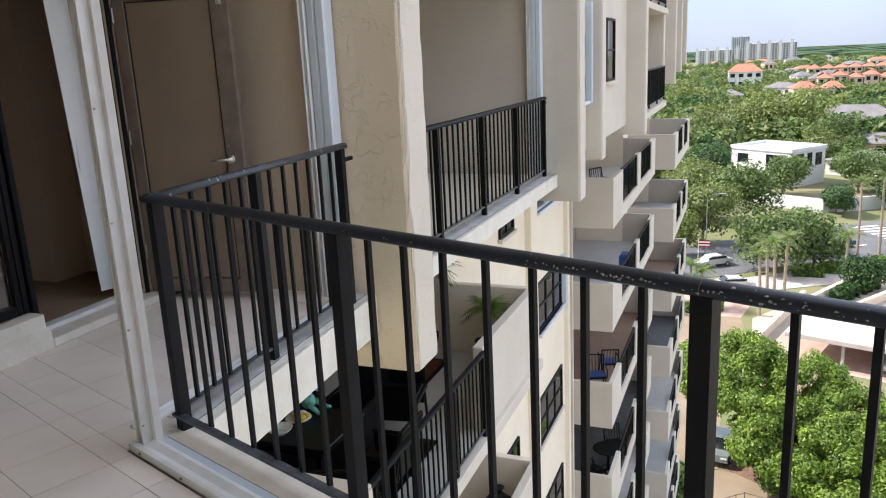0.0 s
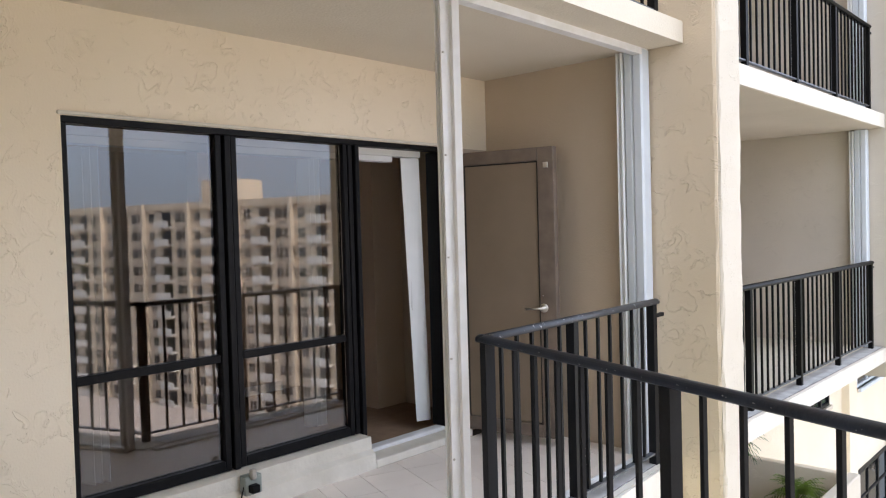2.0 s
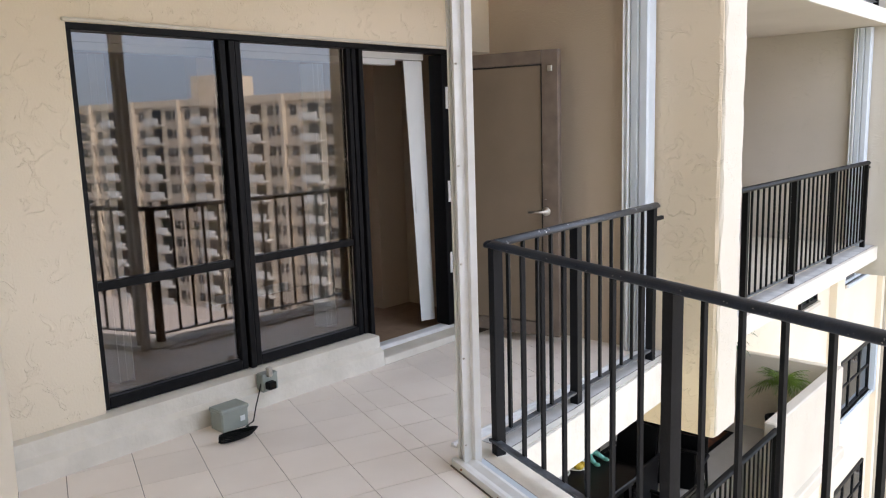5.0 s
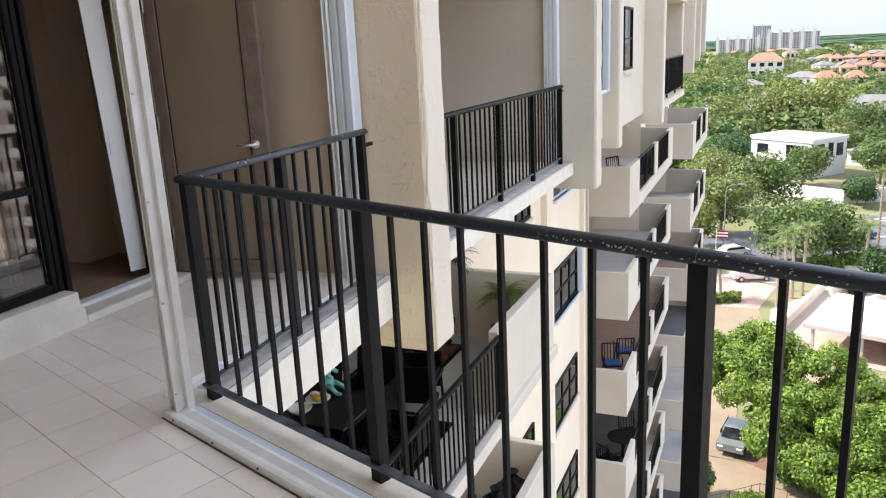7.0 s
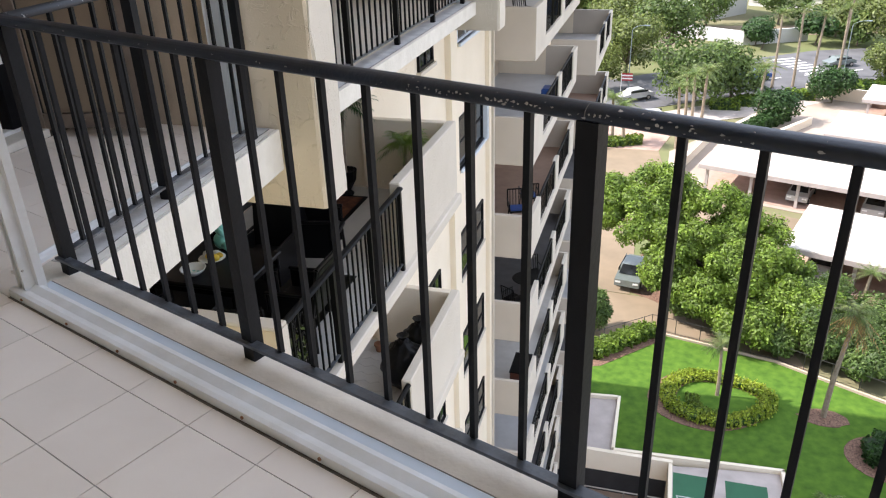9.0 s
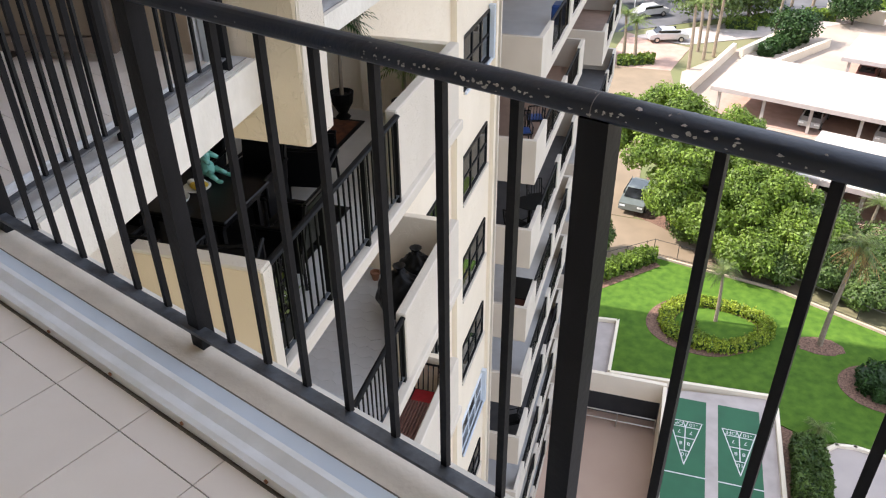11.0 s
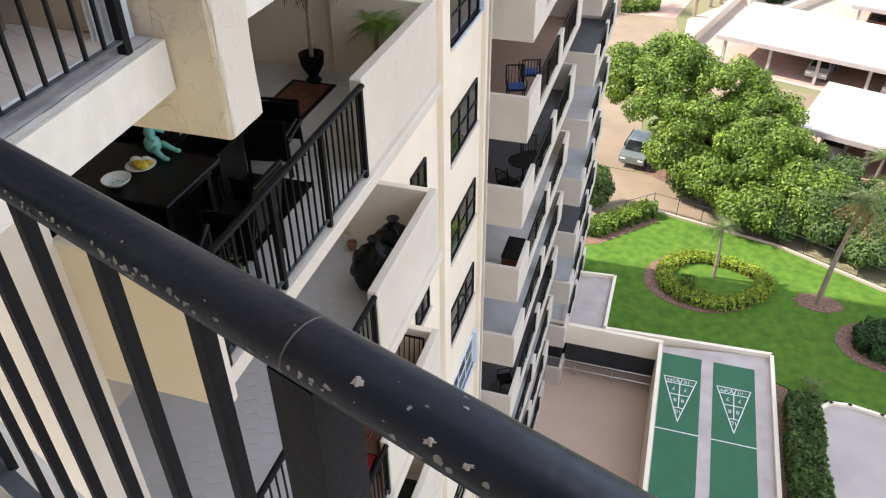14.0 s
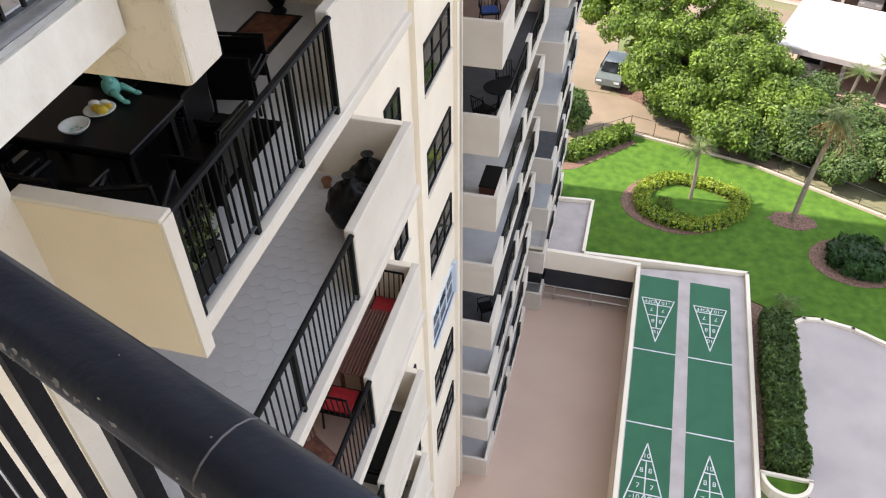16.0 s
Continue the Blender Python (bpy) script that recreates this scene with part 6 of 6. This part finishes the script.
# rows of flaked paint along the inner edge
for s_, r_, f_ in [(2.005, 0.0045, 2.7), (2.038, 0.004, 2.6), (2.072, 0.005, 2.7), (2.092, 0.005, 2.8), (2.158, 0.004, 2.9), (2.174, 0.006, 2.4), (2.194, 0.007, 2.5), (2.21, 0.006, 2.5), (2.224, 0.005, 2.9), (2.24, 0.006, 2.6), (2.271, 0.006, 2.8), (2.292, 0.004, 2.4), (2.416, 0.004, 2.4), (2.428, 0.004, 2.5), (2.44, 0.004, 2.6), (2.556, 0.006, 2.4), (2.62, 0.005, 2.4)]:
    chip(s_, f_, r_ * 0.6, 1.2)
    chip(s_ + 0.011, f_ - 0.25, r_ * 0.35, 1.6)
for k in range(90):
    s_ = 0.15 + 4.3 * RNG.random() if k % 3 else 1.95 + 0.75 * RNG.random()
    f_ = 1.5 + 1.5 * RNG.random() if k % 7 else 3.0 + 5.0 * RNG.random()
    chip(s_, f_, (0.0009 + 0.0022 * RNG.random() ** 2) * (1.0 if k % 7 else 0.6), 1.0 + 1.4 * RNG.random())
bm = bmesh.new()
sweep(bm, (*uv(2.4050, RAIL_OUT), RAIL_Z), (*uv(2.4066, RAIL_OUT), RAIL_Z), [(p_ * 1.006, q_ * 1.012) for p_, q_ in CAP])
part("joint_seam", bm, M_ROOFG, sp)

# ---- furniture on the lower balconies ----
def chair(x, y, z, turn, m, seat_m, label, group="", arms=True, back=0.95, padded=False):
    t = thing("patio_chair", label, "chair", group, at=(x, y, z))
    t.rotation_euler = (0, 0, turn)
    for sx in (-0.22, 0.22):
        for sy in (-0.22, 0.22):
            bm = bmesh.new(); tube(bm, (sx * 1.08, sy * 1.08, 0), (sx, sy, 0.43), 0.018, n=6); part("leg", bm, m, t)
    pbox("seat_frame", m, t, -0.26, 0.26, -0.26, 0.26, 0.41, 0.455, bev=0.01)
    pbox("seat", seat_m, t, -0.22, 0.22, -0.22, 0.22, 0.455, 0.485, bev=0.012)
    bm = bmesh.new()
    for sx in (-0.25, 0.25):
        tube(bm, (sx, 0.24, 0.43), (sx, 0.33, back), 0.02, n=6)
    tube(bm, (-0.25, 0.33, back), (0.25, 0.33, back), 0.02, n=6)
    part("back_frame", bm, m, t)
    if padded:
        bm = bmesh.new(); prism(bm, [(-0.24, 0.20), (0.24, 0.20), (0.24, 0.27), (-0.24, 0.27)], 0.44, back - 0.02)
        bmesh.ops.transform(bm, matrix=Matrix.Shear('XY', 4, (0, 0.16)) @ Matrix.Translation((0, -0.07, 0)), verts=bm.verts)
        part("backrest", bm, seat_m if seat_m != M_CANE else m, t)
        for sx in (-0.27, 0.25):
            pbox("side_panel", m, t, sx, sx + 0.02, -0.22, 0.24, 0.2, 0.64)
    for k in range(0 if padded else 5):
        xx_ = -0.18 + 0.09 * k
        bm = bmesh.new(); tube(bm, (xx_, 0.25, 0.46), (xx_, 0.32, back), 0.011, n=5); part("back_slat", bm, m, t)
    if arms:
        for sx in (-0.27, 0.27):
            bm = bmesh.new(); tube(bm, (sx, -0.22, 0.44), (sx, -0.22, 0.66), 0.016, n=6); tube(bm, (sx, -0.24, 0.66), (sx, 0.28, 0.67), 0.02, n=6); part("armrest", bm, m, t)
    return t

def slat_table(x0, x1, y0, y1, z, h, m, label, slats=9):
    t = thing("patio_table", label, "table", at=((x0 + x1) / 2, (y0 + y1) / 2, z))
    w, d = (x1 - x0) / 2, (y1 - y0) / 2
    for k in range(slats):
        a = -w + 2 * w * k / slats
        pbox("slat", m, t, a + 0.006, a + 2 * w / slats - 0.006, -d, d, h - 0.03, h, bev=0.004)
    for sy in (-d + 0.05, 0, d - 0.12):
        pbox("crossbar", m, t, -w, w, sy, sy + 0.06, h - 0.07, h - 0.032)
    for sx in (-w + 0.05, w - 0.1):
        for sy in (-d + 0.05, d - 0.1):
            pbox("leg", m, t, sx, sx + 0.05, sy, sy + 0.05, 0, h - 0.03)
    return t

Z1, Z2, Z3, Z4 = (-k * ST - 0.02 for k in (1, 2, 3, 4))
dt = thing("dining_table", "long black dining table with a dark cloth", "table", at=(-2.1, 3.72, Z1))
pbox("tabletop", M_BLACKFURN, dt, -0.78, 0.78, -0.44, 0.44, 0.71, 0.76, bev=0.012)
pbox("apron", M_BLACKFURN, dt, -0.70, 0.70, -0.37, 0.37, 0.62, 0.71)
for sx in (-0.68, 0.62):
    for sy in (-0.36, 0.30):
        pbox("leg", M_BLACKFURN, dt, sx, sx + 0.06, sy, sy + 0.06, 0, 0.62)
bw = thing("bowl", "white glazed bowl with green pattern on the table", "bowl", at=(-1.94, 3.47, Z1 + 0.76))
bm = bmesh.new()
lathe(bm, (0, 0, 0), [(0.05, 0), (0.06, 0.008), (0.115, 0.05), (0.13, 0.075), (0.122, 0.075), (0.10, 0.045), (0.05, 0.018), (0.01, 0.015)], 22)
part("body", bm, M_WHITEPOT, bw, soft=True)
bm = bmesh.new()
for k in range(6):
    a = k * math.tau / 6
    lathe(bm, (0.05 * math.cos(a), 0.05 * math.sin(a), 0.0195), [(0.018, 0), (0.014, 0.002)], 7)
part("pattern", bm, M_TURQ, bw, "green painted motif")
ds = thing("fruit_dish", "oval dish with yellow and white ceramic fruit", "dish", at=(-1.93, 3.80, Z1 + 0.76))
bm = bmesh.new(); lathe(bm, (0, 0, 0), [(0.07, 0), (0.14, 0.03), (0.13, 0.032), (0.03, 0.012)], 20); part("plate", bm, M_WHITEPOT, ds, soft=True)
for x, y, r, m in ((0.06, -0.05, 0.05, M_YELLOW), (0.0, -0.03, 0.045, M_YELLOW), (-0.05, 0.02, 0.05, M_WHITEPOT), (0.03, 0.05, 0.045, M_WHITEPOT), (0.08, 0.02, 0.035, M_YELLOW)):
    bm = bmesh.new(); bmesh.ops.create_icosphere(bm, subdivisions=2, radius=r, matrix=Matrix.Translation((x, y, 0.055)) @ Matrix.Diagonal((1.25, 0.9, 0.8, 1))); part("fruit", bm, m, ds, soft=True)
# turquoise figurine, one plain mesh
bm = bmesh.new()
def blob(c, r, sc=(1, 1, 1)):
    bmesh.ops.create_icosphere(bm, subdivisions=2, radius=r, matrix=Matrix.Translation(c) @ Matrix.Diagonal((*sc, 1)))
blob((0, 0, 0.10), 0.085, (1, 0.9, 1.15)); blob((0.0, 0, 0.23), 0.06, (0.9, 0.8, 1.1)); blob((0.01, 0, 0.32), 0.055, (1.15, 0.9, 0.8))
for a, b in (((0.05, -0.06, 0.08), (0.17, -0.10, 0.03)), ((0.05, 0.06, 0.08), (0.18, 0.07, 0.03)), ((0.0, -0.05, 0.25), (0.10, -0.09, 0.2)), ((0.0, 0.05, 0.25), (0.08, 0.10, 0.19))):
    tube(bm, a, b, 0.035, 0.02, 8)
blob((0.19, -0.10, 0.025), 0.032, (1.3, 0.8, 0.7)); blob((0.20, 0.07, 0.025), 0.032, (1.3, 0.8, 0.7))
fg = tagged(part("figurine", bm, M_TURQ, None, soft=True), "turquoise glazed ceramic figurine sitting on the table", "figurine")
fg.location = (-1.96, 4.06, Z1 + 0.76)
cn = chair(-0.92, 3.72, Z1, radians(-90), M_BLACKFURN, M_BLACKFURN, "black armchair with a cane panel at the table", "chairs round the black table", padded=True)
chair(-1.75, 2.92, Z1, radians(180), M_BLACKFURN, M_BLACKFURN, "black armchair with a dark seat", "chairs round the black table", padded=True)
chair(-2.4, 2.92, Z1, radians(180), M_BLACKFURN, M_BLACKFURN, "black armchair with a dark seat", "chairs round the black table", padded=True)
chair(-1.75, 4.55, Z1, 0, M_BLACKFURN, M_BLACKFURN, "black armchair with a dark seat", "chairs round the black table", back=1.0, padded=True)
chair(-2.5, 4.55, Z1, 0, M_BLACKFURN, M_BLACKFURN, "black armchair with a dark seat", "chairs round the black table", back=1.0, padded=True)
chair(-1.45, 5.35, Z1, radians(100), M_BLACKFURN, M_BLACKFURN, "black high-backed chair standing apart", back=1.1, padded=True)
chair(-2.93, 3.55, Z1, radians(90), M_BLACKFURN, M_BLACKFURN, "black armchair with a dark seat", "chairs round the black table", back=1.0, padded=True)
chair(-1.12, 2.95, Z1, radians(200), M_BLACKFURN, M_BLACKFURN, "black armchair with a dark seat", "chairs round the black table", padded=True)
# no real rug: black sheet added to darken the floor round the table
rb_ = thing("rug", "added black sheet darkening the floor under the table", "rug", at=(-2.1, 3.65, Z1))
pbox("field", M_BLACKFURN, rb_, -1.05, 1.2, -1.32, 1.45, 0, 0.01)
rg = thing("rug", "rust and black woven doormat on pale tiles", "rug", at=(-1.98, 6.95, Z1))
pbox("border", M_BLACK, rg, -0.32, 0.32, -0.52, 0.52, 0, 0.012)
pbox("field", M_RUG, rg, -0.26, 0.26, -0.46, 0.46, 0.012, 0.016)
def potted(x, y, z, h, pot_m, leaf_m, spread_, n, label, size=0.05, ph=0.35):
    t = thing("potted_plant", label, "potted plant", at=(x, y, z))
    bm = bmesh.new()
    lathe(bm, (0, 0, 0), [(0.09, 0), (0.11, 0.03), (0.06, 0.08), (0.15, ph * 0.6), (0.17, ph), (0.14, ph), (0.10, ph - 0.04)], 14)
    part("pot", bm, pot_m, t)
    bm = bmesh.new(); tube(bm, (0, 0, ph - 0.05), (0, 0, h * 0.7), 0.02, 0.01, 6); part("stem", bm, M_BARK, t)
    cs = [(spread_ * 0.5 * math.cos(k * 2.4), spread_ * 0.5 * math.sin(k * 2.4), ph + (h - ph) * (0.35 + 0.55 * (k % 4) / 3)) for k in range(7)]
    leaf_cloud("leaves", cs, [(spread_ * 0.5, spread_ * 0.5, (h - ph) * 0.3)] * 7, n, size, leaf_m, t, fill=0.9)
def pot_palm(x, y, z, h, fr, n, label):
    t = palm(x, y, h, (0.03, 0.02), fr, False, n, z=z, r=0.025, label=label, green=M_LEAF if h < 1 else M_LEAF3)
    t.name = "potted_palm"
    bm = bmesh.new()
    lathe(bm, (0, 0, 0), [(0.09, 0), (0.11, 0.03), (0.06, 0.08), (0.15, 0.24), (0.17, 0.40), (0.14, 0.40), (0.10, 0.36)], 14)
    part("pot", bm, M_BLACK, t)
    return t
pot_palm(-2.0, 7.5, Z1, 1.4, 0.62, 64, "tall dark fern in a black urn")
pot_palm(-1.05, 7.42, Z1, 0.9, 0.48, 64, "feathery green palm behind the white parapet")
# wrought plant stand at the corner of the railing
ts = thing("plant_trellis", "black wrought metal trellis with trailing variegated leaves", "trellis", at=(-0.50, 2.50, Z1))
for k in range(5):
    bm = bmesh.new(); tube(bm, (0, 0.02 + 0.10 * k, 0.12), (0, 0.06 + 0.10 * k, 0.92), 0.011, n=6); part("bar", bm, M_BLACKFURN, ts)
for z in (0.3, 0.62, 0.92):
    bm = bmesh.new(); tube(bm, (0, -0.02, z), (0, 0.5, z), 0.011, n=6); part("crossbar", bm, M_BLACKFURN, ts)
for k in range(4):
    for j in range(3):
        bm = bmesh.new()
        c = Vector((0.012, 0.10 + 0.10 * k, 0.36 + 0.21 * j))
        q = None
        for i in range(9):
            a = math.tau * i / 8
            w_ = c + Vector((0, 0.042 * math.cos(a), 0.07 * math.sin(a)))
            if q is not None:
                tube(bm, q, w_, 0.006, n=5)
            q = w_
        part("scroll", bm, M_BLACKFURN, ts)
pbox("trough", M_BLACKFURN, ts, -0.16, 0.02, -0.02, 0.5, 0.0, 0.26, bev=0.01)
leaf_cloud("leaves", [(-0.03, 0.06 + 0.1 * k, 0.42 + 0.1 * (k % 2)) for k in range(5)], [(0.06, 0.09, 0.22)] * 5, 170, 0.04, M_FROND, ts, fill=0.9)
# bin bags
def bag(x, y, z, r, h, label):
    bm = bmesh.new()
    bmesh.ops.create_icosphere(bm, subdivisions=4, radius=1.0)
    for v in bm.verts:
        d = v.co.copy()
        k = 1 + 0.16 * noise.noise(d * 2.2 + Vector((x * 7, y, 0))) + 0.07 * noise.noise(d * 6)
        up = max(0.0, d.z)
        v.co = Vector((d.x * r * k * (1 - 0.55 * up ** 2), d.y * r * k * (1 - 0.55 * up ** 2), (d.z * 0.5 + 0.5) * h * (1 + 0.1 * noise.noise(d * 5))))
        if v.co.z < 0.03:
            v.co.z = 0
    lathe(bm, (0, 0, h * 0.97), [(0.03, 0), (0.035, 0.03), (0.10, 0.10), (0.09, 0.105), (0.02, 0.05)], 9)
    o = tagged(part("rubbish_bag", bm, M_BAG, None, soft=True), label, "bag", "rubbish bags")
    o.location = (x, y, z)
bag(-0.98, 6.75, Z2, 0.36, 0.84, "full shiny black rubbish bag on grey floor")
bag(-0.95, 7.42, Z2, 0.32, 0.74, "black rubbish bag leaning by the parapet")
pt = thing("clay_pot", "small empty terracotta pot on grey floor", "pot", at=(-1.70, 7.55, Z2))
bm = bmesh.new(); lathe(bm, (0, 0, 0), [(0.05, 0), (0.075, 0.12), (0.085, 0.12), (0.085, 0.15), (0.07, 0.15), (0.06, 0.1)], 14); part("body", bm, M_TERRA, pt)
# slat table and red chairs two floors down
slat_table(-1.14, -0.66, 5.72, 7.10, Z3, 0.74, M_LATTICE, "dark red-brown slatted wooden garden table")
chair(-0.95, 5.42, Z3, radians(180), M_BLACKFURN, M_RED, "dark chair with a bright red cushion", "red cushioned chairs", False)
chair(-0.90, 7.42, Z3, 0, M_BLACKFURN, M_RED, "dark chair with a bright red cushion", "red cushioned chairs", False, 1.0)
chair(-1.0, 4.4, Z3, radians(60), M_LATTICE, M_RUG, "dark wooden chair with a striped cushion", "", False)
lg = thing("lounge_bench", "black cushioned lounge bench by the parapet", "bench", at=(-0.9, 6.7, Z4))
pbox("base", M_BLACKFURN, lg, -0.28, 0.28, -0.7, 0.7, 0, 0.34)
pbox("cushion", M_BLACK, lg, -0.27, 0.27, -0.68, 0.68, 0.34, 0.46, bev=0.03)
potted(-1.0, 7.4, -5 * ST - 0.02, 1.0, M_TERRA, M_LEAF3, 0.3, 300, "green plant on a lower balcony")
# things on the boxed balconies
bx = lambda k: -k * ST + BAY_LIFT
chair(-1.45, 18.1, bx(4), radians(150), M_BLACKFURN, M_BLACK, "black metal swivel patio chair", "black patio chairs")
chair(-1.15, 19.9, bx(4), radians(30), M_BLACKFURN, M_BLACK, "black metal swivel patio chair", "black patio chairs")
chair(-1.35, 19.0, bx(1), radians(60), M_BLACKFURN, M_BLACK, "black metal patio chair", "black patio chairs")
chair(-1.5, 18.7, bx(3), radians(20), M_BLACKFURN, M_BLUE, "dark patio chair with a blue seat", "black patio chairs")
chair(-1.35, 19.8, bx(3), radians(200), M_BLACKFURN, M_BLUE, "dark patio chair with a blue seat", "black patio chairs")
chair(-1.25, 18.2, bx(7), radians(-60), M_BLACKFURN, M_BLACK, "black round-backed patio chair", "black patio chairs")
rt = thing("side_table", "round white plastic side table", "table", at=(-1.30, 17.55, bx(3)))
bm = bmesh.new(); lathe(bm, (0, 0, 0.48), [(0.30, 0), (0.31, 0.015), (0.30, 0.03), (0.02, 0.032)], 20); part("tabletop", bm, M_BLIND, rt)
for k in range(4):
    a = k * math.pi / 2 + 0.6
    bm = bmesh.new(); tube(bm, (0.24 * math.cos(a), 0.24 * math.sin(a), 0), (0.18 * math.cos(a), 0.18 * math.sin(a), 0.48), 0.018, n=6); part("leg", bm, M_BLIND, rt)
gt = thing("patio_table", "round black metal patio table", "table", at=(-1.2, 19.0, bx(4)))
bm = bmesh.new(); lathe(bm, (0, 0, 0.70), [(0.46, 0), (0.48, 0.012), (0.46, 0.024), (0.02, 0.026)], 24); part("tabletop", bm, M_BLACK, gt)
bm = bmesh.new(); tube(bm, (0, 0, 0), (0, 0, 0.70), 0.05, 0.035, 10); part("pedestal", bm, M_BLACKFURN, gt)
cab = thing("cabinet", "red-brown wooden cabinet on a balcony", "cabinet", at=(-1.18, 18.05, bx(5)))
pbox("body", M_LATTICE, cab, -0.25, 0.25, -0.55, 0.55, 0.05, 0.85, bev=0.01)
pbox("top", M_BLACKFURN, cab, -0.28, 0.28, -0.58, 0.58, 0.85, 0.89, bev=0.008)
for e in (-0.5, 0.02):
    pbox("door", M_LATTICE, cab, -0.27, -0.25, e, e + 0.48, 0.1, 0.8)
    pbox("handle", M_STEEL, cab, -0.285, -0.27, e + 0.22, e + 0.26, 0.4, 0.5)
bs = thing("storage_tub", "blue plastic storage tub on a balcony", "tub", at=(-1.1, 22.4, bx(1)))
pbox("body", M_BLUE, bs, -0.25, 0.25, -0.35, 0.35, 0, 0.5, bev=0.03)
pbox("lid", M_BLUE, bs, -0.27, 0.27, -0.37, 0.37, 0.5, 0.55, bev=0.02)
bs = thing("storage_tub", "blue plastic chair stack on a balcony", "tub", at=(-1.1, 21.8, bx(2)))
pbox("body", M_BLUE, bs, -0.22, 0.22, -0.3, 0.3, 0, 0.6, bev=0.05)
chair(-1.5, 4.6, ST + 0.02, radians(80), M_BLACKFURN, M_BLACK, "black wicker chair on the balcony above")
chair(-0.8, 3.6, ST + 0.02, radians(10), M_BLACKFURN, M_BLACK, "black wicker chair on the balcony above")

# ---- floor pieces ----
fl0 = sprism("floor", M_GROUT, [(WX, EY), (-0.195, EY), (-0.16, -0.104), uv(SPAN, -0.15), uv(SPAN, -2.1), (WX, -1.66)], -0.012, -0.0035)
TS, J = 0.311, 0.0017
a0, b0 = UX * 0.80 + UY * -0.657, -UY * 0.80 + UX * -0.657
AL = [(-1, 0, 1.485), (1, 0, -0.09), (0, 1, EY - 0.003), (UY, -UX, 0.2335)]          # alcove: v >= -0.2335
WG = [(-UY, UX, -0.2365), (-1, 0, 1.485), (UX, UY, SPAN), (UY, -UX, 2.098)]              # wing: v <= -0.2365
for i in range(-11, 18):
    for j in range(-8, 9):
        s0, v0 = a0 + i * TS, b0 + j * TS
        cell = [uv(s0 + J, v0 + J), uv(s0 + TS - J, v0 + J), uv(s0 + TS - J, v0 + TS - J), uv(s0 + J, v0 + TS - J)]
        for reg in (AL, WG):
            q = clip(cell, reg)
            if len(q) > 2 and abs(sum(q[k - 1][0] * q[k][1] - q[k][0] * q[k - 1][1] for k in range(len(q)))) > 0.002:
                bm = bmesh.new()
                prism(bm, q, -0.0034, 0.0005 * RNG.random())
                part("tile", bm, M_TILE, fl0)
hexf = next(o for o in scene.objects if o.name.startswith("balcony_floor") and abs(o.data.vertices[0].co.z - (Z2 - 0.012)) < 0.01)
me = None
for i in range(-2, 34):
    for j in range(0, 12):
        y, x = 1.2 + i * 0.2 , -0.62 - j * 0.231 - (0.1155 if i % 2 else 0)
        if y > 7.75 or x < -2.2:
            continue
        if me is None:
            bm = bmesh.new()
            prism(bm, [(0.13 * math.sin(k * math.pi / 3), 0.13 * math.cos(k * math.pi / 3)) for k in range(6)], 0, 0.004)
            o = part("tile", bm, M_HEX, hexf)
            me = o.data
        else:
            o = new("tile", me)
            o.parent = hexf
        o.location = (x, y, Z2 + 0.0005)
